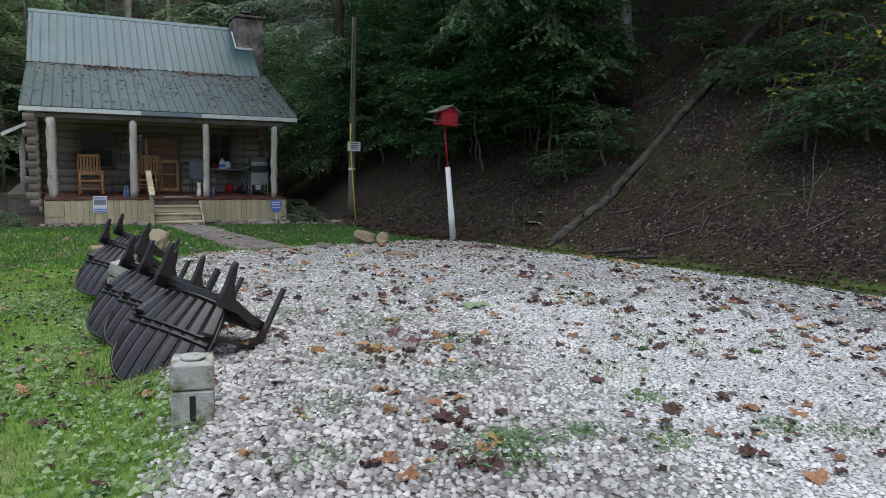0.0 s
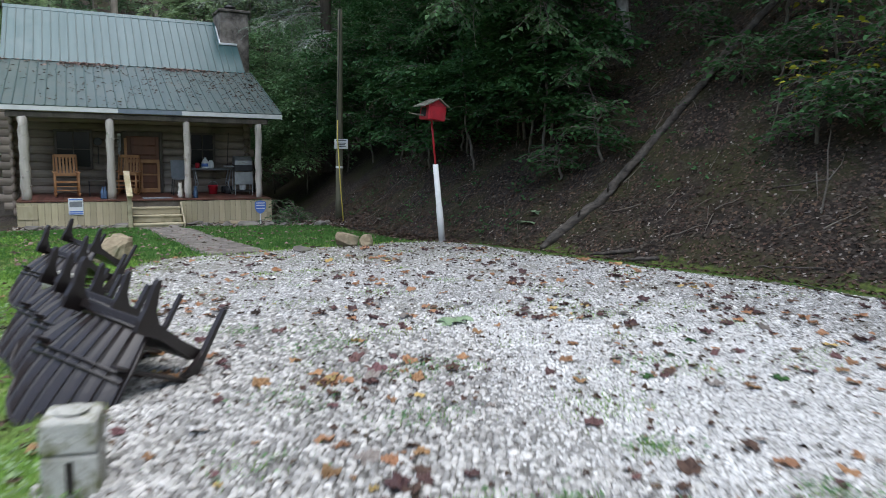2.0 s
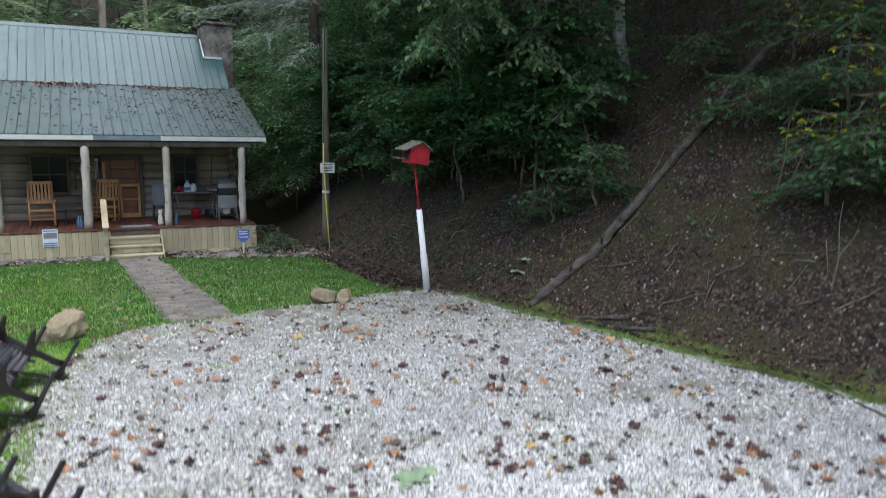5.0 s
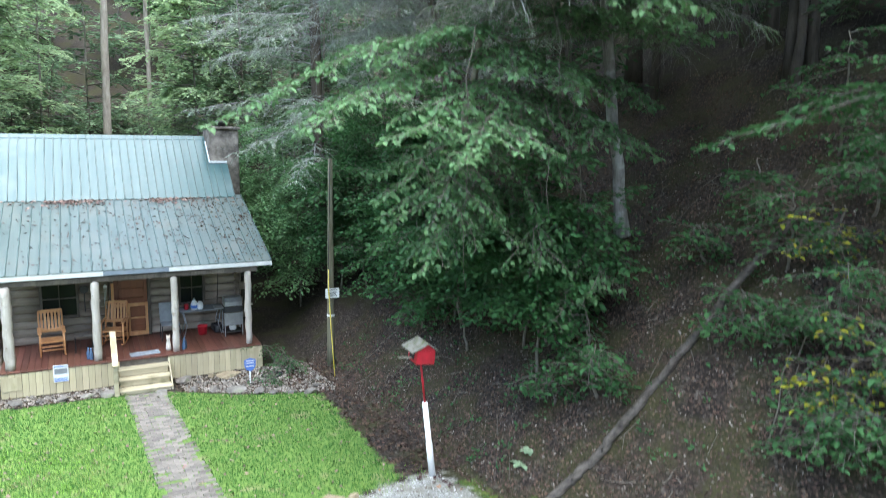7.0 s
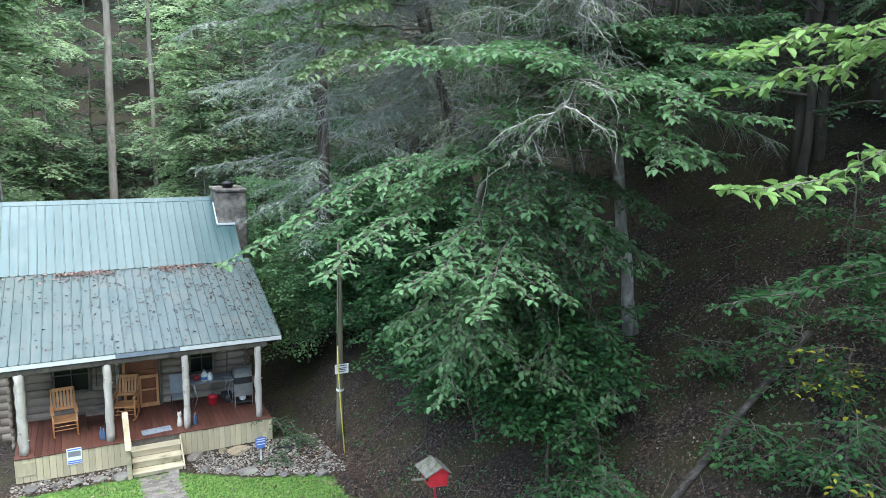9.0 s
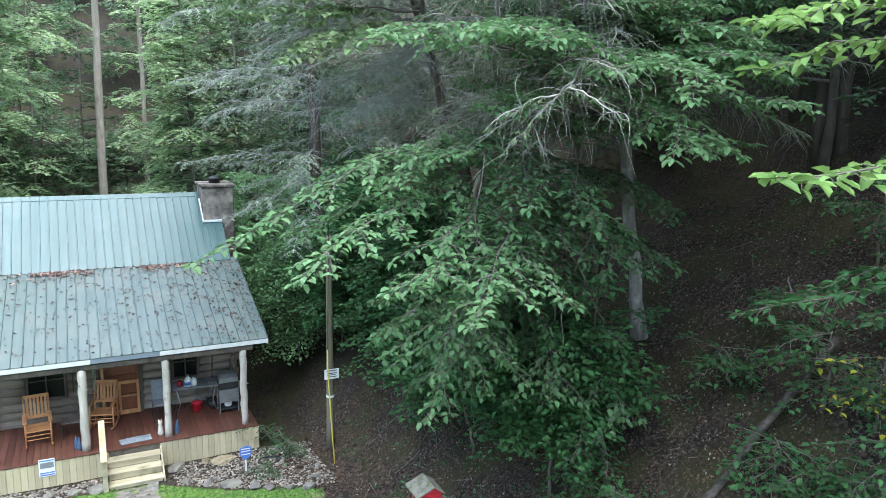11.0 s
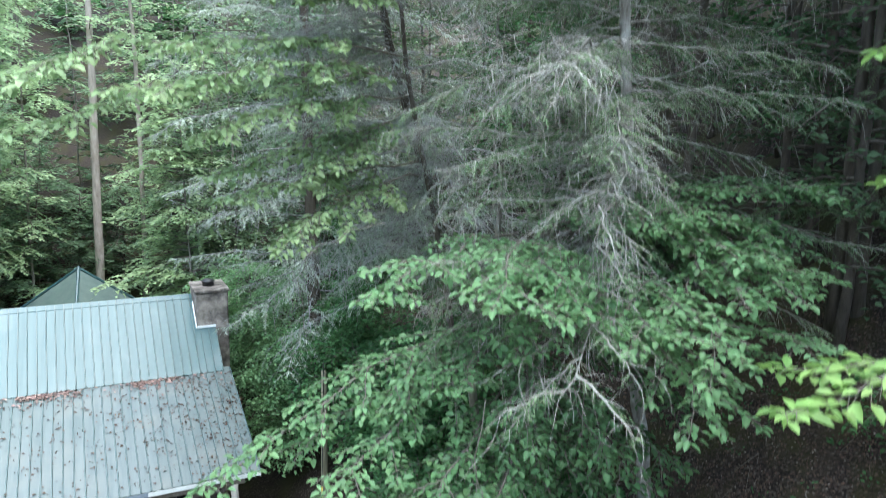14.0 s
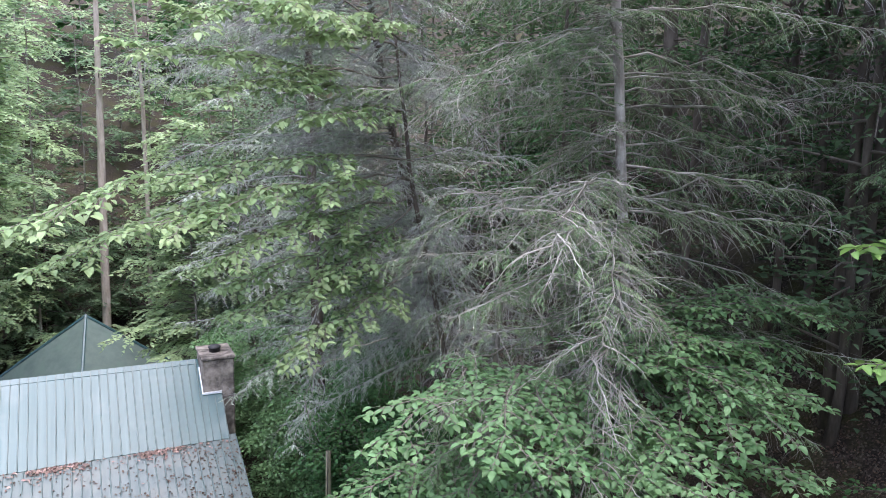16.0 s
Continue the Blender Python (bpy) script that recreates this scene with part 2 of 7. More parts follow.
    "leaf_gold": material("yellow_fallen_leaf", (0.38, 0.27, 0.07), (0.55, 0.42, 0.18), 14, 0.7, bump=0.2, obrand=0.3, trans=0.12),
}
M["crushed"] = material("crushed_stone", (0.45, 0.442, 0.425), (0.72, 0.71, 0.685), 5, 0.85, bump=0.2, island=0.22, spec=0.15)
# opaque and near black: the unlit room is put into the glass colour
M["pane"] = material("window_glass", (0.006, 0.007, 0.007), (0.01, 0.011, 0.011), 1, 0.15, bump=0, spec=0.15)

# ---- shape tools ----


class Shape:
    """Gathers points and faces of one mesh."""

    def __init__(self):
        self.v, self.f, self.k = [], [], []

    def add(self, pts, faces, slot=0):
        o = len(self.v)
        self.v.extend(tuple(p) for p in pts)
        self.f.extend(tuple(i + o for i in q) for q in faces)
        self.k.extend([slot] * len(faces))
        return self

    def box(self, lo, hi, c=0.006, m=None, slot=0):
        """A chamfered box between two corners."""
        lo, hi = np.minimum(lo, hi), np.maximum(lo, hi)
        c = min(c, 0.45 * float((hi - lo).min()))
        pts, ix = [], {}
        for sx in (0, 1):
            for sy in (0, 1):
                for sz in (0, 1):
                    s = (sx, sy, sz)
                    for ax in range(3):
                        p = [hi[i] - (0 if i == ax else c) if s[i] else lo[i] + (0 if i == ax else c) for i in range(3)]
                        ix[s, ax] = len(pts)
                        pts.append(p)
        faces = []
        for ax in range(3):
            a, b = (ax + 1) % 3, (ax + 2) % 3
            for side in (0, 1):
                q = []
                for u, w in ((0, 0), (1, 0), (1, 1), (0, 1)):
                    s = [0, 0, 0]
                    s[ax], s[a], s[b] = side, u, w
                    q.append(ix[tuple(s), ax])
                faces.append(q if side else q[::-1])
            for u in (0, 1):
                for w in (0, 1):
                    s0, s1 = [0, 0, 0], [0, 0, 0]
                    s0[a], s0[b], s1[a], s1[b], s1[ax] = u, w, u, w, 1
                    s0, s1 = tuple(s0), tuple(s1)
                    q = [ix[s0, a], ix[s1, a], ix[s1, b], ix[s0, b]]
                    faces.append(q if u != w else q[::-1])
        for s in [(x, y, z) for x in (0, 1) for y in (0, 1) for z in (0, 1)]:
            q = [ix[s, 0], ix[s, 1], ix[s, 2]]
            faces.append(q if sum(s) % 2 else q[::-1])
        if m is not None:
            pts = [m @ Vector(p) for p in pts]
        return self.add(pts, faces, slot)

    def tube(self, line, radii, n=8, slot=0, cap=True, wob=0.0, rnd=None):
        """A round bar along a line of points."""
        line = np.asarray(line, float)
        radii = np.broadcast_to(np.asarray(radii, float), (len(line),))
        t = np.gradient(line, axis=0)
        t /= np.linalg.norm(t, axis=1)[:, None] + 1e-9
        up = np.array((0, 0, 1.0)) if abs(t[0][2]) < 0.9 else np.array((1.0, 0, 0))
        pts = []
        for i, p in enumerate(line):
            a = np.cross(t[i], up)
            a /= np.linalg.norm(a) + 1e-9
            b = np.cross(t[i], a)
            for j in range(n):
                g = 2 * math.pi * j / n
                r = radii[i] * (1 + (wob * (rnd.random() - 0.5) if wob else 0))
                pts.append(p + r * (math.cos(g) * a + math.sin(g) * b))
        faces = [(i * n + j, i * n + (j + 1) % n, (i + 1) * n + (j + 1) % n, (i + 1) * n + j) for i in range(len(line) - 1) for j in range(n)]
        if cap:
            faces += [tuple(range(n))[::-1], tuple(range((len(line) - 1) * n, len(line) * n))]
        return self.add(pts, faces, slot)

    def lathe(self, profile, at=(0, 0, 0), n=16, slot=0):
        """A turned body: radius, height pairs round a vertical axis."""
        pts = [(at[0] + r * math.cos(2 * math.pi * j / n), at[1] + r * math.sin(2 * math.pi * j / n), at[2] + z) for r, z in profile for j in range(n)]
        faces = [(i * n + j, i * n + (j + 1) % n, (i + 1) * n + (j + 1) % n, (i + 1) * n + j) for i in range(len(profile) - 1) for j in range(n)]
        faces += [tuple(range(n))[::-1], tuple(range((len(profile) - 1) * n, len(profile) * n))]
        return self.add(pts, faces, slot)

    def sheet(self, top, thick, slot=0):
        """A grid (rows of points) given thickness along a vector."""
        r, c = len(top), len(top[0])
        a = [Vector(p) for row in top for p in row]
        th = Vector(thick)
        pts = a + [p + th for p in a]
        o = r * c
        faces = []
        for i in range(r - 1):
            for j in range(c - 1):
                q = (i * c + j, i * c + j + 1, (i + 1) * c + j + 1, (i + 1) * c + j)
                faces += [q, tuple(k + o for k in q[::-1])]
        rim = [j for j in range(c)] + [i * c + c - 1 for i in range(1, r)] + [(r - 1) * c + j for j in range(c - 2, -1, -1)] + [i * c for i in range(r - 2, 0, -1)]
        for k in range(len(rim)):
            x, y = rim[k], rim[(k + 1) % len(rim)]
            faces.append((y, x, x + o, y + o))
        return self.add(pts, faces, slot)

    def mesh(self, name, mats, smooth=False):
        me = bpy.data.meshes.new(name)
        me.from_pydata(self.v, [], self.f)
        for m in (mats if isinstance(mats, (list, tuple)) else [mats]):
            me.materials.append(m)
        if any(self.k):
            me.polygons.foreach_set("material_index", self.k)
        if smooth:
            me.polygons.foreach_set("use_smooth", [True] * len(me.polygons))
        me.update()
        return me


def thing(name, at, label, category, group="", turn=0.0, kind=""):
    """An Empty at a thing's base."""
    e = new(name)
    e.matrix_world = at if isinstance(at, Matrix) else pose(*at, 0, 0, turn)
    e.empty_display_size = 0.1
    return tagged(e, label, category, group, kind)


def part(name, shape, mat, parent, label="", smooth=False, kind="", at=None):
    """One mesh under a thing or a part."""
    ob = new(name, shape if isinstance(shape, bpy.types.Mesh) else shape.mesh(name, mat, smooth))
    ob.parent = parent
    if at is not None:
        ob.matrix_local = at
    return tagged(ob, label, kind=kind)


def piece(name, me, parent, at):
    """A small piece that shares its mesh with others."""
    ob = new(name, me)
    ob.parent = parent
    ob.matrix_local = at
    return ob


def solo(name, shape, mat, label, category="", group="", kind="", smooth=False, at=None):
    """A thing of one mesh."""
    ob = new(name, shape if isinstance(shape, bpy.types.Mesh) else shape.mesh(name, mat, smooth))
    if at is not None:
        ob.matrix_world = at
    return tagged(ob, label, category, group, kind)


def bulk(name, verts, faces, mat, smooth=False, slots=None):
    """A mesh of very many small faces, all with the same number of corners."""
    verts, faces = np.asarray(verts, np.float32), np.asarray(faces, np.int32)
    me = bpy.data.meshes.new(name)
    me.vertices.add(len(verts))
    me.vertices.foreach_set("co", verts.ravel())
    k = faces.shape[1]
    me.loops.add(faces.size)
    me.loops.foreach_set("vertex_index", faces.ravel())
    me.polygons.add(len(faces))
    me.polygons.foreach_set("loop_start", np.arange(0, faces.size, k, dtype=np.int32))
    for m in (mat if isinstance(mat, (list, tuple)) else [mat]):
        me.materials.append(m)
    if slots is not None:
        me.polygons.foreach_set("material_index", np.asarray(slots, np.int32))
    if smooth:
        me.polygons.foreach_set("use_smooth", np.ones(len(faces), bool))
    me.update(calc_edges=True)
    me.validate()
    return me


def lerp(v, table):
    return np.interp(v, [a for a, _ in table], [b for _, b in table])


# ---- the lie of the land ----
FALL = [(-40, 3.2), (-10, 1.75), (0, 1.2), (2, 1.1), (5, 0.94), (6.5, 0.85), (8, 0.75), (9, 0.67), (14.5, 0.29), (16.6, 0.09), (17.3, 0.1), (28, 0.1), (33, -0.5), (40, -0.5), (46, 2), (60, 9), (90, 28), (160, 62), (400, 120)]
FOOT = [(-40, 11), (-3, 5.6), (2, 4.75), (4, 4.5), (6.7, 4.12), (8, 4.05), (10.3, 3.9), (15, 3.65), (18, 3.7), (24, 4.3), (34, 6), (60, 10), (400, 40)]
BANK = [(0, 0), (0.4, 0.22), (1.5, 1.05), (3.9, 3.5), (6.2, 5.45), (20, 17), (40, 32), (120, 62), (400, 150)]
WEST = [(0, 0), (9, 0), (20, 3), (45, 18), (120, 50), (400, 110)]


def ground_z(x, y, rough=True):
    x, y = np.asarray(x, float), np.asarray(y, float)
    d = x - lerp(y, FOOT)
    z = lerp(y, FALL) + lerp(np.maximum(d, 0), BANK) + lerp(np.maximum(-8 - x, 0), WEST)
    z = z - 0.07 * np.clip((d + 1.6) / 1.3, 0, 1) * (1 - np.clip(d / 0.5, 0, 1)) * (y < 13)
    z = z - 0.1 * np.clip((-2.5 - x) / 0.28, 0, 1) * np.clip((y + 2) / 2, 0, 1) * np.clip((9 - y) / 2, 0, 1)
    if rough:
        a = np.clip(d / 1.5, 0, 1)
        z = z + 0.10 * a * (np.sin(1.9 * x + 0.7 * y) * np.sin(1.3 * y - 0.6 * x)) + 0.05 * a * np.sin(4.1 * y + 1.2 * x) * np.sin(3.3 * x)
        z = z + 0.012 * np.sin(2.3 * x + 0.4) * np.sin(1.7 * y)
    return z


def on_ground(x, y, up=0.0):
    return (x, y, float(ground_z(x, y)) + up)

# ---- ground ----
LEFT_EDGE = [(-40, -8), (-3, -3.3), (-0.6, -2.65), (0, -2.45), (1.3, -2.3), (3, -2.2), (5, -2.2), (6.5, -2.05), (7.4, -1.65), (8.0, -1.1)]
FAR_EDGE = [(-6, 7.3), (-1.8, 7.5), (-1.0, 7.9), (0.0, 8.0), (1.4, 8.5), (2.8, 8.9), (4.2, 9.3), (9, 9.5)]
BED_EDGE = [(-9, 16.7), (-1, 16.5), (-0.3, 16.3), (1.05, 15.2), (3.05, 14.3), (6, 13.9)]


def gravel_side(x, y):
    """Metres inside the gravel's border."""
    return np.minimum(np.minimum(x - lerp(y, LEFT_EDGE), lerp(x, FAR_EDGE) - y), lerp(y, FOOT) - 0.38 - x)


def river_side(x, y):
    """Metres past the line where river pebbles give way to crushed stone."""
    return x + 1.0 - 0.3 * np.minimum(y + 1.2, 2.4)


def lawn_side(x, y):
    return np.minimum(np.minimum(-gravel_side(x, y), lerp(x, BED_EDGE) - y), np.minimum(np.interp(y, [-5, 5, 9, 12, 14.4], [4.6, 4.2, 2.85, 2.95, 3.0]) - x, x + 9.5))


def axis(parts):
    out = []
    for a, b, s in parts:
        out += list(np.arange(a, b, s))
    return np.array(out)


gx = axis([(-400, -100, 50), (-100, -20, 8), (-20, -8, 1.0), (-8, 12, 0.13), (12, 30, 0.7), (30, 100, 6), (100, 401, 50)])
gy = axis([(-400, -60, 60), (-60, -10, 5), (-10, -4, 0.5), (-4, 18, 0.13), (18, 40, 0.8), (40, 100, 3), (100, 401, 30)])
GX, GY = np.meshgrid(gx, gy)
GZ = ground_z(GX, GY)
nx, ny = len(gx), len(gy)
ii = np.arange(nx * ny).reshape(ny, nx)
quads = np.stack([ii[:-1, :-1], ii[:-1, 1:], ii[1:, 1:], ii[1:, :-1]], -1).reshape(-1, 4)


def ground_material():
    m = bpy.data.materials.new("gravel_lawn_and_litter")
    m.use_nodes = True
    n, l = m.node_tree.nodes, m.node_tree.links
    b = n["Principled BSDF"]
    b.inputs["Roughness"].default_value = 0.9
    b.inputs["Specular IOR Level"].default_value = 0.25
    co = n.new("ShaderNodeTexCoord").outputs["Object"]

    def noise_tex(scale, detail=6.0):
        t = n.new("ShaderNodeTexNoise")
        t.inputs["Scale"].default_value, t.inputs["Detail"].default_value = scale, detail
        l.new(co, t.inputs["Vector"])
        return t.outputs["Fac"]

    def ramp(src, *stops):
        r = n.new("ShaderNodeValToRGB")
        e = r.color_ramp.elements
        while len(e) < len(stops):
            e.new(0.5)
        for q, (p, c) in zip(e, stops):
            q.position, q.color = p, (*c, 1)
        l.new(src, r.inputs[0])
        return r.outputs[0]

    def mix(fac, a, c):
        x = n.new("ShaderNodeMix")
        x.data_type = "RGBA"
        l.new(fac, x.inputs["Factor"])
        l.new(a, x.inputs["A"])
        l.new(c, x.inputs["B"])
        return x.outputs["Result"]

    def math_node(op, a, c):
        x = n.new("ShaderNodeMath")
        x.operation = op
        for i, s in enumerate((a, c)):
            if isinstance(s, (int, float)):
                x.inputs[i].default_value = s
            else:
                l.new(s, x.inputs[i])
        return x.outputs[0]

    def cells(scale, feature="F1"):
        v = n.new("ShaderNodeTexVoronoi")
        v.feature = feature
        v.inputs["Scale"].default_value = scale
        l.new(co, v.inputs["Vector"])
        return v

    # crushed stone: a tone for each stone, dark joints
    st = cells(40)
    edge = cells(40, "DISTANCE_TO_EDGE").outputs["Distance"]
    tone = n.new("ShaderNodeSeparateColor")
    l.new(st.outputs["Color"], tone.inputs[0])
    stone = ramp(tone.outputs[0], (0.0, (0.36, 0.355, 0.345)), (0.45, (0.62, 0.615, 0.605)), (1.0, (0.8, 0.795, 0.785)))
    stone = mix(ramp(edge, (0.0, (1, 1, 1)), (0.2, (0, 0, 0))), stone, ramp(noise_tex(3), (0.3, (0.1, 0.095, 0.085)), (0.7, (0.22, 0.21, 0.19))))
    stone = mix(ramp(noise_tex(1.3), (0.52, (0, 0, 0)), (0.72, (0.6, 0.6, 0.6))), stone, ramp(noise_tex(30), (0.3, (0.13, 0.12, 0.09)), (0.7, (0.3, 0.29, 0.23))))
    # turf
    turf = ramp(noise_tex(14), (0.3, (0.06, 0.115, 0.022)), (0.5, (0.105, 0.19, 0.037)), (0.7, (0.17, 0.245, 0.06)))
    turf = mix(ramp(noise_tex(1.7), (0.6, (0, 0, 0)), (0.76, (1, 1, 1))), turf, ramp(noise_tex(25), (0.3, (0.16, 0.14, 0.07)), (0.7, (0.3, 0.27, 0.15))))
    # leaf litter and soil
    lt = cells(26)
    t2 = n.new("ShaderNodeSeparateColor")
    l.new(lt.outputs["Color"], t2.inputs[0])
    litter = ramp(t2.outputs[1], (0.0, (0.011, 0.008, 0.0065)), (0.5, (0.025, 0.019, 0.015)), (0.85, (0.052, 0.04, 0.032)), (1.0, (0.11, 0.092, 0.077)))
    litter = mix(ramp(noise_tex(0.8), (0.5, (0, 0, 0)), (0.66, (0.75, 0.75, 0.75))), litter, ramp(noise_tex(20), (0.35, (0.03, 0.023, 0.015)), (0.65, (0.06, 0.05, 0.03))))
    litter = mix(ramp(noise_tex(1.1), (0.46, (0, 0, 0)), (0.62, (0.7, 0.7, 0.7))), litter, ramp(noise_tex(30), (0.3, (0.018, 0.021, 0.007)), (0.7, (0.062, 0.06, 0.02))))

    def mask(name, soft=0.5):
        a = n.new("ShaderNodeAttribute")
        a.attribute_name = name
        w = math_node("MULTIPLY_ADD", noise_tex(4.0), 0.75)
        w.node.inputs[2].default_value = -0.375
        w2 = math_node("MULTIPLY_ADD", noise_tex(28.0), 0.22)
        w2.node.inputs[2].default_value = -0.11
        s = math_node("ADD", math_node("ADD", a.outputs["Fac"], w), w2)
        return ramp(s, (0.42, (0, 0, 0)), (0.58, (1, 1, 1)))

    moss = ramp(noise_tex(18), (0.3, (0.035, 0.058, 0.013)), (0.7, (0.11, 0.145, 0.03)))
    col = mix(mask("moss"), litter, moss)
    col = mix(mask("lawn"), col, turf)
    stone = mix(ramp(noise_tex(4.5), (0.57, (0, 0, 0)), (0.72, (0.55, 0.55, 0.55))), stone, ramp(noise_tex(40), (0.3, (0.12, 0.105, 0.06)), (0.7, (0.24, 0.22, 0.14))))
    bed = n.new("ShaderNodeAttribute")
    bed.attribute_name = "pebble_bed"
    stone = mix(bed.outputs["Fac"], stone, ramp(noise_tex(60), (0.3, (0.08, 0.073, 0.064)), (0.7, (0.2, 0.19, 0.172))))
    worn = n.new("ShaderNodeAttribute")
    worn.attribute_name = "worn"
    stone = mix(math_node("MULTIPLY", worn.outputs["Fac"], ramp(noise_tex(2.6), (0.35, (0.25, 0.25, 0.25)), (0.65, (1, 1, 1)))), stone, ramp(noise_tex(35), (0.3, (0.13, 0.125, 0.08)), (0.7, (0.33, 0.31, 0.25))))
    g = mask("gravel")
    col = mix(g, col, stone)
    l.new(col, b.inputs["Base Color"])
    hgt = math_node("MULTIPLY_ADD", ramp(edge, (0.0, (0, 0, 0)), (0.25, (1, 1, 1))), g)
    l.new(math_node("MULTIPLY", noise_tex(45), 1.0), hgt.node.inputs[2])
    bp = n.new("ShaderNodeBump")
    bp.inputs["Strength"].default_value, bp.inputs["Distance"].default_value = 0.75, 0.018
    l.new(hgt, bp.inputs["Height"])
    l.new(bp.outputs[0], b.inputs["Normal"])
    return m


me = bulk("ground", np.stack([GX, GY, GZ], -1).reshape(-1, 3), quads, ground_material(), smooth=True)
for nm, side in (("gravel", gravel_side(GX, GY)), ("lawn", lawn_side(GX, GY)), ("moss", 0.24 - 0.1 * np.sin(2.6 * GY) - np.abs(lerp(GY, FOOT) - 0.2 - GX) - 0.6 * (GY > 8.6))):
    at = me.attributes.new(nm, "FLOAT", "POINT")
    at.data.foreach_set("value", np.clip(0.5 + 1.1 * side, 0, 1).astype(np.float32).ravel())
at = me.attributes.new("pebble_bed", "FLOAT", "POINT")
at.data.foreach_set("value", (np.clip((2.9 - GY - 0.9 * np.maximum(GX, 0)) / 1.6, 0, 0.92) * np.clip(0.5 - 1.2 * river_side(GX, GY), 0, 1)).astype(np.float32).ravel())
at = me.attributes.new("worn", "FLOAT", "POINT")
at.data.foreach_set("value", np.clip((GY - 4.8) / 3.2 + 0.25 * (gravel_side(GX, GY) < 0.8), 0, 0.75).astype(np.float32).ravel())
solo("ground", me, None, "gravel yard, mossy lawn and a steep leaf-littered bank", "ground", kind="structure")

# ---- the cabin ----
rng = random.Random(5)
DECK, X0, X1, YF, YW = 0.745, -3.80, 2.27, 17.30, 19.50
cabin = thing("log_cabin", (0, 0, 0), "old log cabin with a green metal roof and a front porch", "cabin")
LOG_D = 0.215
ZW = 0.30
OPEN = [(-1.32, -0.36, DECK - 0.3, 2.36), (-2.95, -2.15, 1.48, 2.42), (0.50, 1.10, 1.56, 2.42)]


def log_bar(x0, x1, r=0.112, n=12, flat=0.45):
    s = Shape()
    k = max(2, int((x1 - x0) / 0.5) + 1)
    line = [(x0 + (x1 - x0) * i / (k - 1), rng.uniform(-0.008, 0.008), rng.uniform(-0.008, 0.008)) for i in range(k)]
    s.tube(line, [r * rng.uniform(0.95, 1.04) for _ in line], n)
    s.v = [(x, y * flat, z) for x, y, z in s.v]
    return s


front = part("front_wall", Shape().box((-4.05, YW + 0.05, ZW), (2.15, YW + 0.13, 3.66)), M["chink"], cabin, "dark chinking between logs")
# at the windows, boxes painted as dark rooms cover the chinking
for i in range(15):
    z = ZW + 0.11 + i * LOG_D
    lo, hi = -4.25 - rng.uniform(0, 0.12) * (i % 2), 2.2 + rng.uniform(0, 0.1) * (i % 2)
    spans, x = [], lo
    for a, b, za, zb in sorted(OPEN):
        if za < z + 0.06 and z - 0.06 < zb:
            spans.append((x, a - 0.04))
            x = b + 0.04
    spans.append((x, hi))
    for a, b in spans:
        part("wall_log", log_bar(a, b), M["log_wall"], front, smooth=True, at=pose(0, YW + 0.05, z))
for nm, xw in (("side_wall", -3.98), ("side_wall", 2.05)):
    prof = [(YW + 0.14, ZW), (27.3, ZW), (27.3, 3.2), (23.5, 6.0), (21.3, 4.3), (YW + 0.14, 3.68)]
    w = part(nm, Shape().add([(xw + dx, y, z) for dx in (-0.04, 0.04) for y, z in prof], [(0, 1, 2, 3, 4, 5)[::-1], (6, 7, 8, 9, 10, 11)] + [(k, (k + 1) % 6, 6 + (k + 1) % 6, 6 + k) for k in range(6)]), M["chink"], cabin)
    for i in range(14):
        z = ZW + i * LOG_D
        y0 = YW - 0.28 - rng.uniform(0, 0.14)
        part("wall_log", log_bar(y0, 27.4), M["log_wall"], w, smooth=True, at=pose(xw, 0, z, 0, 0, 90))
part("back_wall", Shape().box((-4.05, 27.3, ZW), (2.15, 27.45, 3.6)), M["chink"], cabin)
part("foundation", Shape().box((-4.0, YW + 0.02, -0.1), (2.1, 27.3, ZW)), M["stone"], cabin)
# openings
for a, b, za, zb in OPEN[1:]:
    w = part("window", Shape().box((a, YW + 0.0, za), (b, YW + 0.06, zb)), M["painted_dark"], cabin, "dark cabin window")
    f = Shape()
    for lo, hi in (((a - 0.06, za - 0.06), (a, zb + 0.06)), ((b, za - 0.06), (b + 0.06, zb + 0.06)), ((a, zb), (b, zb + 0.06)), ((a, za - 0.06), (b, za)), (((a + b) / 2 - 0.014, za), ((a + b) / 2 + 0.014, zb)), ((a, (za + zb) / 2 - 0.014), (b, (za + zb) / 2 + 0.014))):
        f.box((lo[0], YW - 0.085, lo[1]), (hi[0], YW - 0.03, hi[1]), 0.004)
    part("window_frame", f, M["bark_dark"], w, "dark weathered frame")
    part("pane", Shape().box((a + 0.005, YW - 0.04, za + 0.005), (b - 0.005, YW - 0.034, zb - 0.005), 0.001), M["pane"], w)
a, b, za, zb = OPEN[0]
door = part("door", Shape().box((a + 0.08, YW + 0.02, DECK), (b - 0.02, YW + 0.06, zb - 0.03)), M["door"], cabin, "orange varnished plank door")
for i in range(6):
    zz = DECK + 0.03 + i * 0.262
    part("panel_board", Shape().box((a + 0.2, YW - 0.005, zz), (b - 0.1, YW + 0.019, zz + 0.25), 0.012), M["door"], door)
part("door_jamb", Shape().box((a - 0.02, YW - 0.1, DECK), (a + 0.075, YW + 0.05, zb)).box((b - 0.015, YW - 0.1, DECK), (b + 0.06, YW + 0.05, zb)).box((a - 0.02, YW - 0.1, zb - 0.02), (b + 0.06, YW + 0.05, zb + 0.1)), M["bark_dark"], door)
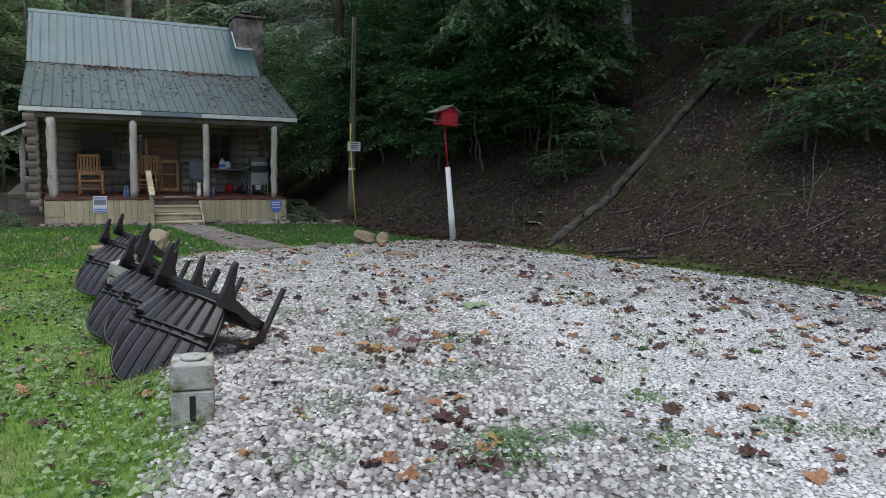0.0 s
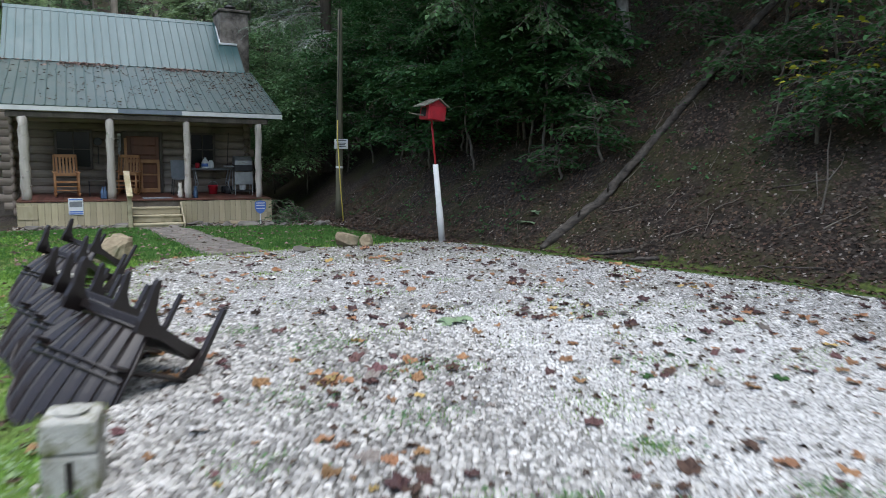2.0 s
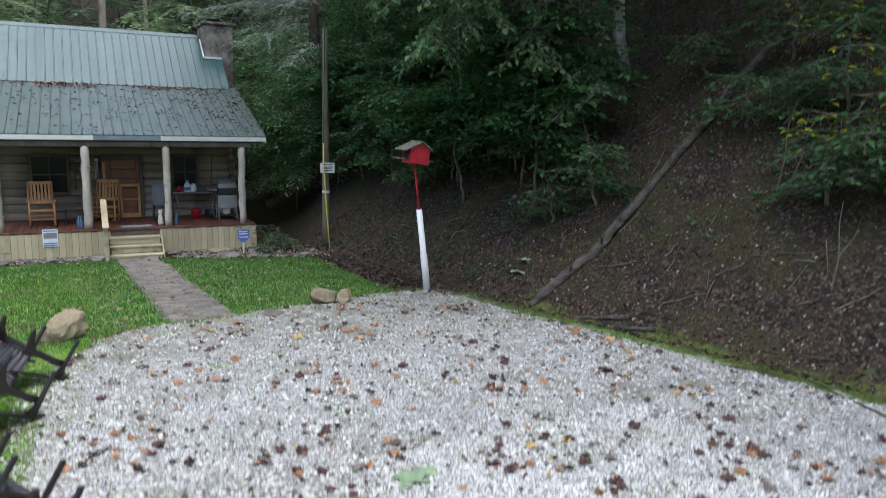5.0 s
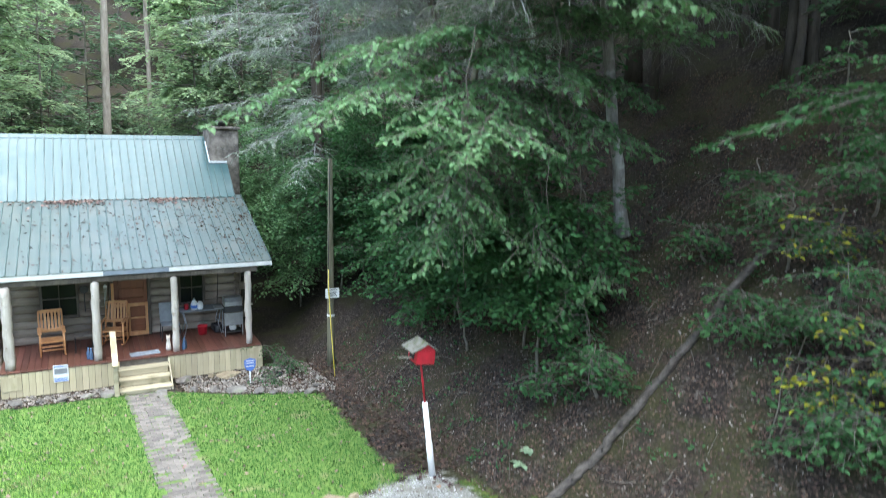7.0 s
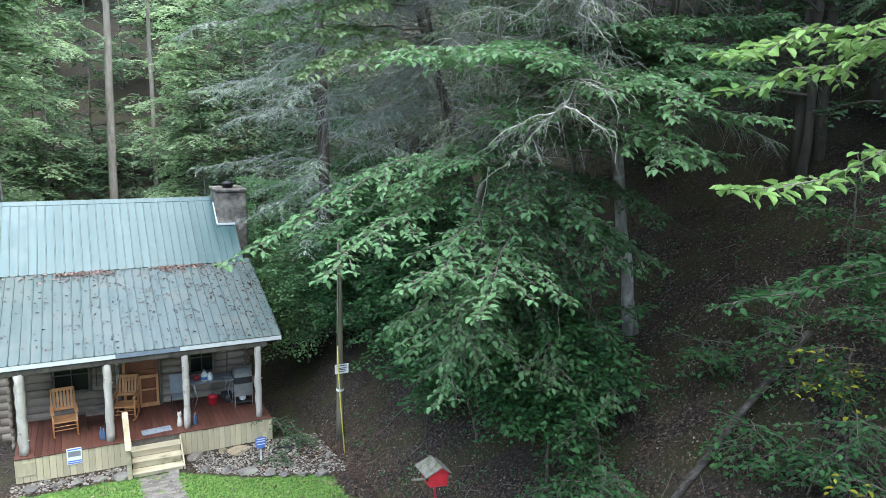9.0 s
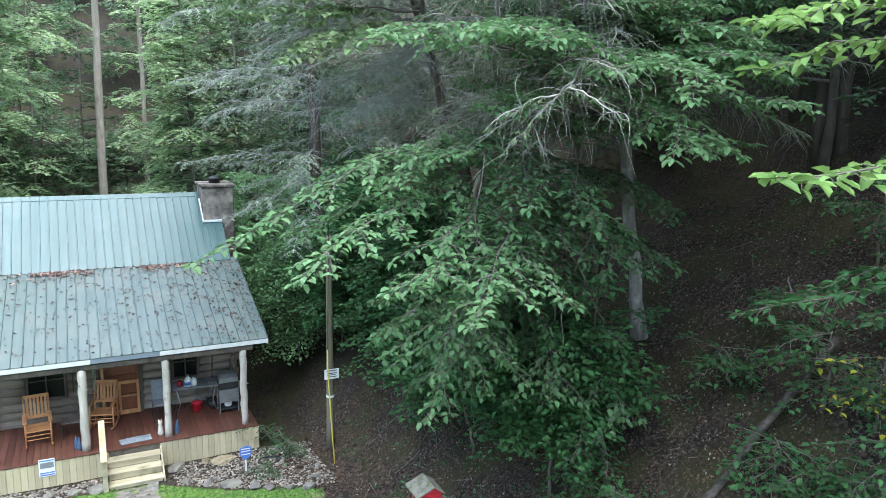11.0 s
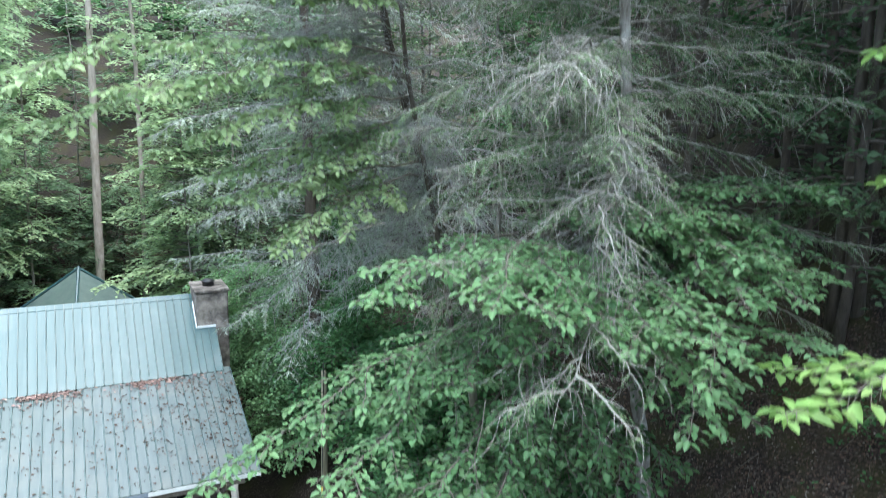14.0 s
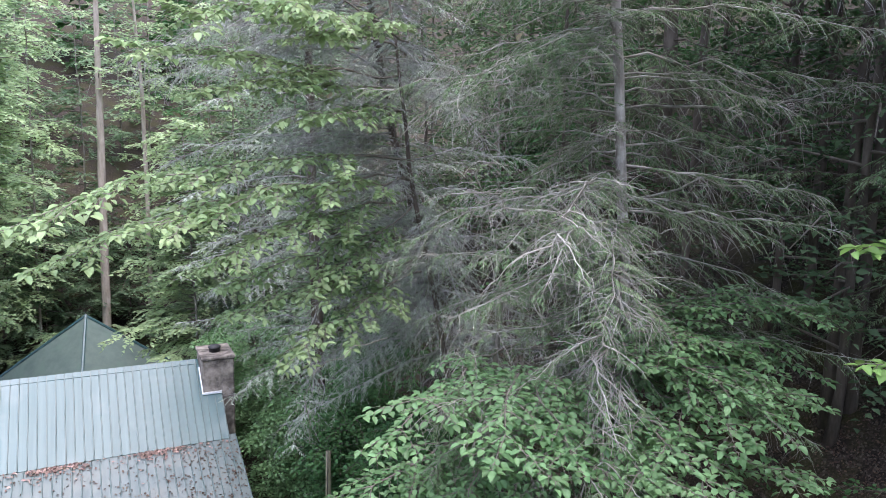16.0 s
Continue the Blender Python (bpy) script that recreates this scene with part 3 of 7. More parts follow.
screen = part("screen_door", Shape().box((a + 0.02, YW - 0.17, DECK + 0.02), (a + 0.09, YW - 0.14, zb - 0.08)).box((b - 0.1, YW - 0.17, DECK + 0.02), (b - 0.03, YW - 0.14, DECK + 0.95))
              .box((a + 0.09, YW - 0.168, DECK + 0.02), (b - 0.1, YW - 0.142, DECK + 0.14)).box((a + 0.09, YW - 0.168, DECK + 0.86), (b - 0.1, YW - 0.142, DECK + 0.95))
              .box((a + 0.42, YW - 0.166, DECK + 0.14), (a + 0.48, YW - 0.144, DECK + 0.86)).box((a + 0.09, YW - 0.166, DECK + 0.5), (b - 0.1, YW - 0.144, DECK + 0.55)), M["rocker"], cabin, "honey-coloured wooden half gate")
# roof
RX0, RX1 = -4.27, 2.62
EAVE, BREAK, RIDGE = (17.35, 3.04), (21.3, 4.41), (23.5, 6.17)


def slope(x0, x1, lo, hi, th=0.03):
    dy, dz = hi[0] - lo[0], hi[1] - lo[1]
    ln = math.hypot(dy, dz)
    return Shape().sheet([[(x0, *lo), (x1, *lo)], [(x0, *hi), (x1, *hi)]], (0, th * dz / ln, -th * dy / ln))


def rib_mesh(lo, hi, w=0.034, h=0.026):
    dy, dz = hi[0] - lo[0], hi[1] - lo[1]
    ln = math.hypot(dy, dz)
    ny_, nz_ = -dz / ln, dy / ln
    pts = []
    for y, z in (lo, hi):
        pts += [(-w / 2, y, z), (-w / 4, y + ny_ * h, z + nz_ * h), (w / 4, y + ny_ * h, z + nz_ * h), (w / 2, y, z)]
    return Shape().add(pts, [(0, 1, 5, 4), (1, 2, 6, 5), (2, 3, 7, 6), (3, 2, 1, 0), (4, 5, 6, 7)])


roof = part("roof", slope(RX0, RX1, EAVE, (BREAK[0] + 0.05, BREAK[1] + 0.02)), M["porch_metal"], cabin, "pale green ribbed metal porch roof")
upper = part("upper_roof", slope(RX0, 2.42, (BREAK[0] - 0.12, BREAK[1] - 0.02), RIDGE), M["metal_roof"], cabin, "steep green ribbed metal roof")
part("back_roof", slope(RX0, 2.42, (28.0, 3.0), (RIDGE[0], RIDGE[1] - 0.002), -0.03), M["metal_roof"], cabin)
low_rib = rib_mesh(EAVE, BREAK).mesh("rib", M["metal_rib"])
up_rib = rib_mesh((BREAK[0] - 0.12, BREAK[1] - 0.02), RIDGE).mesh("rib", M["metal_rib"])
for i in range(31):
    x = RX0 + 0.02 + i * 0.2285
    if x < RX1:
        piece("rib", low_rib, roof, pose(x, 0, 0.002))
    if x < 2.42 and not 1.86 < x < 2.42:
        piece("rib", up_rib, upper, pose(x + 0.09, 0, 0.002))
short_rib = rib_mesh((BREAK[0] - 0.12, BREAK[1] - 0.02), (22.44, 5.33)).mesh("rib", M["metal_rib"])
for x in (1.97, 2.2, 2.41):
    piece("rib", short_rib, upper, pose(x, 0, 0.002))
part("ridge_cap", Shape().sheet([[(RX0 - 0.02, 23.36, 6.08), (1.86, 23.36, 6.08)], [(RX0 - 0.02, 23.5, 6.195), (1.86, 23.5, 6.195)], [(RX0 - 0.02, 23.64, 6.08), (1.86, 23.64, 6.08)]], (0, 0, -0.015)), M["metal_roof"], cabin)
fz = EAVE[1] - 0.02
for nm, xa, xb, mt, lb in (("fascia", RX0, -1.50, "trim_white", "white fascia board"), ("fascia", -1.50, 0.01, "trim_grey", "blue-grey fascia board"), ("fascia", 0.01, RX1, "trim_white", "white fascia board")):
    part(nm, Shape().box((xa, EAVE[0] + 0.005, fz - 0.115), (xb, EAVE[0] + 0.035, fz)), M[mt], cabin, lb)
for x in (RX0 + 0.015, RX1 - 0.015):
    s = Shape()
    for (y, z), (y2, z2) in ((EAVE, BREAK),):
        s.add([(x + dx, yy, zz - dz) for dx in (-0.014, 0.014) for yy, zz in ((y, z), (y2, z2)) for dz in (0.035, 0.15)], [(0, 1, 3, 2), (6, 7, 5, 4), (0, 2, 6, 4), (1, 5, 7, 3), (0, 4, 5, 1), (2, 3, 7, 6)])
    part("rake_board", s, M["trim_white"], cabin)
part("porch_beam", Shape().box((-3.95, 17.42, 2.74), (2.25, 17.58, 2.885), 0.02), M["bark_dark"], cabin, "dark log beam")
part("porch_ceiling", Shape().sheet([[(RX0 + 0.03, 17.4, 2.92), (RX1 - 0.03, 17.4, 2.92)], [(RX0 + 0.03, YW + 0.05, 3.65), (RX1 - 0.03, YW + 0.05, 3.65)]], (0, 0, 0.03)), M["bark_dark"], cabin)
# porch posts
for x, r in ((-3.60, 0.118), (-1.71, 0.1), (0.13, 0.09), (1.995, 0.09)):
    zs = np.linspace(DECK, 2.76, 12)
    s = Shape().tube([(x + rng.uniform(-0.012, 0.012), 17.5 + rng.uniform(-0.01, 0.01), z) for z in zs], [r * rng.uniform(0.9, 1.06) for _ in zs], 12, wob=0.14, rnd=rng)
    post = part("porch_post", s, M["post"], cabin, "peeled cedar log post", smooth=True)
    for k in range(4):
        g, z = rng.uniform(3.6, 5.8), rng.uniform(1.0, 2.6)
        d = np.array((math.cos(g), math.sin(g), 0.35))
        p = np.array((x, 17.5, z)) + d * r * 0.8
        part("branch_stub", Shape().tube([p, p + d * 0.05], [0.022, 0.015], 7), M["post"], post, smooth=True)
# deck
deck = part("deck_frame", Shape().box((X0 + 0.03, YF + 0.04, 0.15), (X1 - 0.03, YW + 0.02, DECK - 0.04)), M["chink"], cabin)
nb = 43
w = (X1 - X0 + 0.04) / nb
db = Shape().box((0.002, YF - 0.03, -0.036), (w - 0.003, YW + 0.04, 0), 0.004).mesh("deck_board", M["deck"])
for i in range(nb):
    piece("deck_board", db, deck, pose(X0 - 0.02 + i * w, 0, DECK + rng.uniform(-0.002, 0.002)))
skirt = part("porch_skirt", Shape().box((X0, YF + 0.012, -0.02), (X1, YF + 0.038, DECK - 0.05)), M["chink"], cabin, "pale vertical pine skirting")
x, sb = X0, {}
while x < X1 - 0.05:
    bw = 0.142
    if not -1.29 < x < -0.2:
        zt = DECK - 0.042
        sb.setdefault("m", Shape().box((0.003, -0.012, 0.0), (bw - 0.003, 0.01, 0.66), 0.004).mesh("skirt_board", M["skirt"]))
        piece("skirt_board", sb["m"], skirt, pose(x, YF, zt - 0.66 - rng.uniform(0, 0.02)))
    x += bw
part("end_skirt", Shape().box((X0 - 0.02, YF + 0.02, 0.0), (X0 + 0.004, YW, DECK - 0.04)), M["skirt"], cabin)
part("end_skirt", Shape().box((X1 - 0.004, YF + 0.02, 0.0), (X1 + 0.02, YW, DECK - 0.04)), M["skirt"], cabin)
for a, b, c, d in ((X0 - 0.01, 0.28, X0 + 0.42, 0.62), (X1 - 0.32, 0.36, X1, 0.66)):
    part("skirt_panel", Shape().box((a, YF - 0.03, b), (c, YF - 0.014, d)), M["skirt"], skirt, "pale patch panel")
# steps with a leaning rail board
steps = thing("porch_steps", (-0.72, YF, 0.0), "pale wooden porch steps with a short railing board", "steps")
for i in range(3):
    z = DECK - 0.04 - 0.18 * (i + 1)
    y0 = -0.02 - 0.26 * (i + 1)
    part("tread", Shape().box((-0.58, y0 - 0.02, z), (0.60, y0 + 0.28, z + 0.038)), M["grey_step"], steps)
    part("riser", Shape().box((-0.56, y0 + 0.01, z - 0.135), (0.58, y0 + 0.03, z - 0.004)), M["grey_step"], steps)
for x in (-0.62, 0.6):
    part("stringer", Shape().add([(x + dx, y, z) for dx in (0, 0.035) for y, z in ((-0.83, 0.0), (-0.012, 0.0), (-0.012, 0.66), (-0.14, 0.66), (-0.83, 0.2))], [(0, 1, 2, 3, 4)[::-1], (5, 6, 7, 8, 9), (0, 5, 6, 1)[::-1], (1, 6, 7, 2)[::-1], (2, 7, 8, 3)[::-1], (3, 8, 9, 4)[::-1], (4, 9, 5, 0)[::-1]]), M["grey_step"], steps)
part("newel_post", Shape().box((-0.7, -0.86, 0.0), (-0.6, -0.76, 1.0)), M["grey_step"], steps)
part("rail_board", Shape().box((-0.07, -0.66, -0.022), (0.07, 0.6, 0.022), m=pose(-0.65, -0.40, 1.19, 26, 0, 0) @ pose(0, 0, 0, 0, 0, 0)), M["skirt"], steps, "weathered pale rail board")
# chimney
chim = part("chimney", Shape().box((1.88, 22.45, 3.2), (2.82, 23.75, 6.43), 0.04), M["chimney"], cabin, "soot-stained cement chimney")
part("chimney_crown", Shape().box((1.84, 22.41, 6.43), (2.86, 23.79, 6.52), 0.02), M["chimney"], chim)
part("flue_cap", Shape().lathe([(0.17, 0), (0.17, 0.12), (0.2, 0.13), (0.2, 0.15), (0.12, 0.2), (0.02, 0.23)], (2.33, 23.05, 6.52), 16), M["black"], chim, "black metal flue cap", smooth=True)
part("flashing", Shape().box((1.845, 22.4, 5.36), (1.876, 23.4, 5.42), 0.003, m=Matrix.Translation((0, 22.4, 5.36)) @ Matrix.Rotation(math.atan(0.8), 4, "X") @ Matrix.Translation((0, -22.4, -5.36))).box((1.845, 22.40, 5.36), (2.42, 22.447, 5.43), 0.003), M["flash"], chim, "white metal flashing")
# side porch
side = thing("side_porch", (-4.75, 20.6, 0), "small side porch with a white-edged roof", "porch")
part("post", Shape().tube([(0.3, 0, 0.6), (0.31, 0, 1.5), (0.3, 0, 2.35)], [0.09, 0.085, 0.09], 10), M["post"], side, smooth=True)
part("roof", Shape().sheet([[(-0.12, -0.45, 2.34), (0.75, -0.45, 2.80)], [(-0.12, 4.0, 2.34), (0.75, 4.0, 2.80)]], (0, 0, -0.04)), M["metal_roof"], side)
part("fascia", Shape().add([(x, y, z) for y in (-0.5, -0.455) for x, z in ((-0.14, 2.24), (0.75, 2.7), (0.75, 2.8), (-0.14, 2.34))], [(0, 1, 2, 3), (7, 6, 5, 4), (0, 4, 5, 1), (2, 6, 7, 3), (3, 7, 4, 0)]), M["trim_white"], side)
part("deck", Shape().box((-0.1, -0.4, 0.52), (0.74, 4, 0.64)).box((-0.08, -0.38, 0.0), (0.74, -0.3, 0.52)), M["chink"], side)

# ---- pole, birdhouse, log ----
pole = thing("utility_pole", (3.92, 16.28, float(ground_z(3.92, 16.28)) - 0.1), "weathered brown wooden utility pole with a small sign", "utility pole")
part("shaft", Shape().tube([(0, 0, z) for z in np.linspace(0, 5.65, 9)], np.linspace(0.108, 0.06, 9), 14, wob=0.03, rnd=rng), M["pole"], pole, smooth=True)
part("conduit", Shape().tube([(-0.2, -0.95, 0.06), (-0.15, -0.5, 1.2), (-0.1, -0.13, 2.3), (-0.09, -0.1, 2.75)], 0.017, 8), M["yellow"], pole, "yellow guard tube", smooth=True)
part("wire", Shape().tube([(-0.09, -0.08, 2.7), (-0.05, -0.07, 4.4), (-0.02, -0.06, 5.9)], 0.008, 6), M["black"], pole)
sg = part("sign_plate", Shape().box((-0.19, -0.15, 1.99), (0.19, -0.137, 2.25), 0.004), M["sign_white"], pole, "small white warning sign")
for z, a, b in ((2.2, -0.14, 0.14), (2.13, -0.12, 0.13), (2.09, -0.12, 0.1), (2.04, -0.1, 0.12)):
    part("print_bar", Shape().box((a, -0.156, z), (b, -0.151, z + 0.022), 0.001), M["sign_bar"], sg)
part("band", Shape().tube([(0, 0, 1.46), (0, 0, 1.52)], 0.104, 14), M["sign_white"], pole)

bx, by = 3.39, 8.88
bz = float(ground_z(bx, by)) - 0.06
bird = thing("birdhouse", (bx, by, bz), "red wooden birdhouse on a leaning white pole", "birdhouse")
lean = np.array((-0.135, -0.02, 1.0))
part("pole_sleeve", Shape().tube([lean * z for z in (0, 0.7, 0.71, 1.46)], [0.062, 0.06, 0.052, 0.05], 14), M["white_pvc"], bird, "white pipe sleeve", smooth=True)
part("rod", Shape().tube([lean * 1.44, lean * 2.25], 0.019, 10), M["red"], bird, "thin red rod", smooth=True)
B = Matrix.Translation(lean * 2.22) @ pose(0, 0, 0, 0, 0, -92) @ pose(0, 0, 0, -6, 0, 0)
part("box", Shape().box((-0.17, -0.165, 0), (0.2, 0.165, 0.24), 0.006, m=B), M["red"], bird, "red painted box")
part("gable", Shape().add([B @ Vector(p) for p in [(-0.17, -0.165, 0.241), (-0.17, 0.165, 0.241), (-0.17, 0, 0.345), (0.2, -0.165, 0.241), (0.2, 0.165, 0.241), (0.2, 0, 0.345)]], [(0, 2, 1), (3, 4, 5), (0, 3, 5, 2), (1, 2, 5, 4), (0, 1, 4, 3)]), M["red"], bird)
# no hole is cut: a dark plate paints the shade of the opening
part("opening", Shape().box((-0.1, -0.171, 0.05), (0.1, -0.163, 0.2), 0.002, m=B), M["painted_dark"], bird, "dark side opening")
part("door_panel", Shape().box((0.201, -0.13, 0.015), (0.214, 0.12, 0.225), 0.004, m=B), M["red"], bird)
for sgn in (-1, 1):
    part("roof_board", Shape().sheet([[B @ Vector((-0.24, 0, 0.375)), B @ Vector((0.25, 0, 0.375))], [B @ Vector((-0.24, sgn * 0.12, 0.30)), B @ Vector((0.25, sgn * 0.12, 0.30))], [B @ Vector((-0.24, sgn * (0.28 if sgn < 0 else 0.2), 0.215 if sgn < 0 else 0.255)), B @ Vector((0.25, sgn * (0.28 if sgn < 0 else 0.2), 0.215 if sgn < 0 else 0.255))]], (0, 0, -0.018)), M["bird_roof"], bird, "mossy grey roof board")
part("perch_board", Shape().box((-0.03, -0.42, 0.055), (0.03, 0.33, 0.075), 0.004, m=B), M["bird_roof"], bird, "grey perch board")

lg = [(4.06, 6.78, 0.78), (4.9, 6.75, 1.32), (5.6, 6.74, 1.92), (6.55, 6.61, 2.98), (7.4, 6.5, 3.92), (8.9, 6.3, 5.5)]
log_things = [(lg, np.linspace(0.08, 0.058, 6), "fallen_log", "long dead log lying up the leafy bank")]
for line, rad, nm, lb in log_things:
    pts = np.array([np.interp(np.linspace(0, 5, 80), range(6), [p[i] for p in line]) for i in range(3)]).T + np.repeat(np.random.RandomState(3).normal(0, 0.012, (20, 3)), 4, 0)
    pts[:, 2] = np.maximum(pts[:, 2], ground_z(pts[:, 0], pts[:, 1]) + 0.04)
    s = Shape().tube(pts, np.interp(np.linspace(0, 5, 80), range(6), rad) * np.interp(range(80), [0, 5, 80], [0.45, 1, 1]), 16, wob=0.3, rnd=rng)
    for k in range(5):
        p = pts[13 + k * 12]
        d = np.array((rng.uniform(-0.5, 0.5), rng.uniform(-1, 0.2), rng.uniform(0.2, 0.9)))
        s.tube([p, p + d * 0.16, p + d * 0.28], [0.022, 0.014, 0.007], 6)
    solo(nm, s, M["dead_wood"], lb, "log", smooth=True)
for i, (a, b, r) in enumerate((((4.5, 5.1), (4.24, 5.75), 0.04), ((4.5, 4.62), (4.32, 5.15), 0.032), ((4.9, 2.5), (4.72, 3.3), 0.014), ((4.15, 1.5), (4.72, 3.1), 0.011), ((6.0, 3.3), (5.6, 4.4), 0.013))):
    pts = [(x, y, float(ground_z(x, y)) + r * 0.7 + 0.02 * math.sin(3 * k)) for k, (x, y) in enumerate(zip(np.linspace(a[0], b[0], 7), np.linspace(a[1], b[1], 7)))]
    solo("fallen_stick", Shape().tube(pts, np.linspace(r, r * 0.5, 7), 8, wob=0.35, rnd=rng), M["dead_wood"], "dead grey stick on the leaf litter", "stick", "fallen sticks", smooth=True)

# ---- plastic chairs tipped over beside the gravel ----


def adirondack(at):
    t = thing("adirondack_chair", at, "dark brown plastic lawn chair tipped over onto its arms", "chair", "tipped lawn chairs")
    back0, up = Vector((0, 0.08, 0.21)), Vector((0, 0.321, 0.947)).normalized()
    nrm = Vector((0, -up.z, up.y))

    def fan(c, u):
        """A point of the back: c across from -1 to 1, u up from 0 to 1."""
        h = 0.445 + 0.32 * math.sqrt(max(0.0, 1 - min(1.0, abs(c)) ** 2.2))
        half = 0.25 + 0.115 * math.sin(min(1, u * 1.3) * math.pi / 2)
        return back0 + up * (h * u) + nrm * (0.045 * c * c - 0.05 * math.sin(u * 2.6)) + Vector((c * half, 0, 0))

    for i in range(7):
        c0, c1 = -1 + 2 * i / 7 + 0.012, -1 + 2 * (i + 1) / 7 - 0.012
        rows = []
        for k in range(10):
            u = 0.98 * k / 9
            rows.append([fan(c0, u) - nrm * 0.007, fan(c0 + 0.04, u) + nrm * 0.004, fan((c0 + c1) / 2, u) + nrm * 0.006, fan(c1 - 0.04, u) + nrm * 0.004, fan(c1, u) - nrm * 0.007])
        part("back_slat", Shape().sheet(rows, nrm * -0.012), M["chair"], t)
    rim = [fan(-1, u) for u in np.linspace(0.1, 1, 8)] + [fan(c, 1) for c in np.linspace(-0.985, 0.985, 23)] + [fan(1, u) for u in np.linspace(1, 0.1, 8)]
    part("back_rim", Shape().tube([p - nrm * 0.006 for p in rim], 0.011, 6), M["chair"], t, smooth=True)
    for u in (0.03, 0.40, 0.46):
        part("back_rib", Shape().tube([fan(c, min(1.0, u * 0.765 / (0.445 + 0.32 * math.sqrt(1 - abs(c) ** 2.2)))) - nrm * 0.02 for c in np.linspace(-0.97, 0.97, 11)], 0.011, 6), M["chair"], t)
    for i in range(-3, 4):
        rows = [[Vector((i * 0.077 - 0.036, y, z)), Vector((i * 0.077 + 0.036, y, z))] for y, z in ((0.10, 0.215), (0.0, 0.215), (-0.12, 0.25), (-0.26, 0.31), (-0.36, 0.335), (-0.43, 0.325), (-0.46, 0.285))]
        part("seat_slat", Shape().sheet(rows, (0, 0, -0.014)), M["chair"], t)
    for y, z in ((0.09, 0.195), (-0.03, 0.205), (-0.3, 0.305)):
        part("seat_rib", Shape().box((-0.27, y - 0.008, z - 0.028), (0.27, y + 0.008, z + 0.015), 0.004), M["chair"], t)
    for sx in (-1, 1):
        def plate(nm, x, prof, th=0.018):
            n = len(prof)
            part(nm, Shape().add([(x + dx, y, z) for dx in (-th, th) for y, z in prof], [tuple(range(n))[::-1], tuple(range(n, 2 * n))] + [(k, (k + 1) % n, n + (k + 1) % n, n + k) for k in range(n)]), M["chair"], t)
        plate("side_rail", sx * 0.29, [(-0.43, 0.25), (-0.44, 0.33), (-0.2, 0.29), (0.02, 0.24), (0.13, 0.24), (0.15, 0.18), (0.02, 0.17), (-0.2, 0.22)], 0.012)
        plate("rear_leg", sx * 0.29, [(-0.10, 0.255), (0.2, 0.25), (0.205, 0.18), (0.195, 0.1), (0.2, -0.04), (0.19, -0.075), (0.168, -0.075), (0.155, -0.04), (0.115, 0.09), (0.04, 0.17)], 0.016)
        plate("front_leg", sx * 0.325, [(-0.475, -0.045), (-0.44, -0.045), (-0.40, 0.26), (-0.34, 0.40), (-0.28, 0.455), (-0.43, 0.455), (-0.44, 0.28)], 0.016)
        part("arm", Shape().sheet([[(sx * 0.335 - 0.035, -0.52, 0.45), (sx * 0.335 + 0.035, -0.52, 0.45)], [(sx * 0.335 - 0.05, -0.47, 0.457), (sx * 0.335 + 0.05, -0.47, 0.457)], [(sx * 0.34 - 0.055, -0.3, 0.465), (sx * 0.34 + 0.055, -0.3, 0.465)], [(sx * 0.33 - 0.04, 0.0, 0.47), (sx * 0.33 + 0.04, 0.0, 0.47)], [(sx * 0.31 - 0.025, 0.27, 0.47), (sx * 0.31 + 0.025, 0.27, 0.47)]], (0, 0, -0.022)), M["chair"], t)
    return t


def rest(dx, dy, turn=0.0, roll=0.0):
    """The pose of a tipped chair, moved along the row."""
    x, y = -2.167 + dx, 1.536 + dy
    return pose(x, y, float(ground_z(x, y)) + 0.517, 155.5, 8.4 + roll, -49.8 + turn) @ Matrix.Scale(0.872, 4)


chair = adirondack(rest(0, 0))
for dx, dy, turn, roll in ((-0.1, 0.58, 2, 1), (-0.2, 1.06, -3, 0), (-0.3, 3.0, 3, 0), (-0.14, 4.2, -4, 1)):
    copy_thing(chair, rest(dx, dy, turn, roll))

# ---- cement blocks, stones ----


def cement_block(at, label, two=False):
    t = thing("cement_block", at, label, "cement block", "cement blocks")
    s = Shape().box((-0.1, -0.1, 0), (0.1, 0.1, 0.19), 0.008)
    part("lower_half", s, M["block"], t)
    # dark strip laid on the solid face, painting the shade of a slot
    part("slot", Shape().box((-0.014, -0.105, 0.04), (0.014, -0.098, 0.17), 0.002), M["painted_dark"], t)
    if two:
        part("upper_half", Shape().box((-0.102, -0.1, 0.196), (0.1, 0.103, 0.33), 0.01), M["block"], t)
        part("ash_dish", Shape().lathe([(0.03, 0.331), (0.058, 0.334), (0.064, 0.345), (0.052, 0.342), (0.02, 0.336)], n=14), M["block"], t, "small pale dish", smooth=True)
    return t


cement_block(pose(*on_ground(-2.475, 0.2, -0.02), 0, 0, -10) @ Matrix.Scale(0.92, 4), "stained cement block with a small dish on top", True)
cement_block(pose(*on_ground(-2.63, 3.95, 0.03), 0, 12, -38), "pale cement block standing between the tipped chairs", True)
st = thing("tree_stump", on_ground(-2.68, 6.68, -0.05), "short weathered wooden stump", "stump")
part("trunk", Shape().lathe([(0.13, 0), (0.115, 0.1), (0.11, 0.28)], n=14), M["dead_wood"], st, smooth=True)
part("cap_slab", Shape().box((-0.17, -0.13, 0.28), (0.17, 0.13, 0.34), 0.015), M["tan_stone"], st)


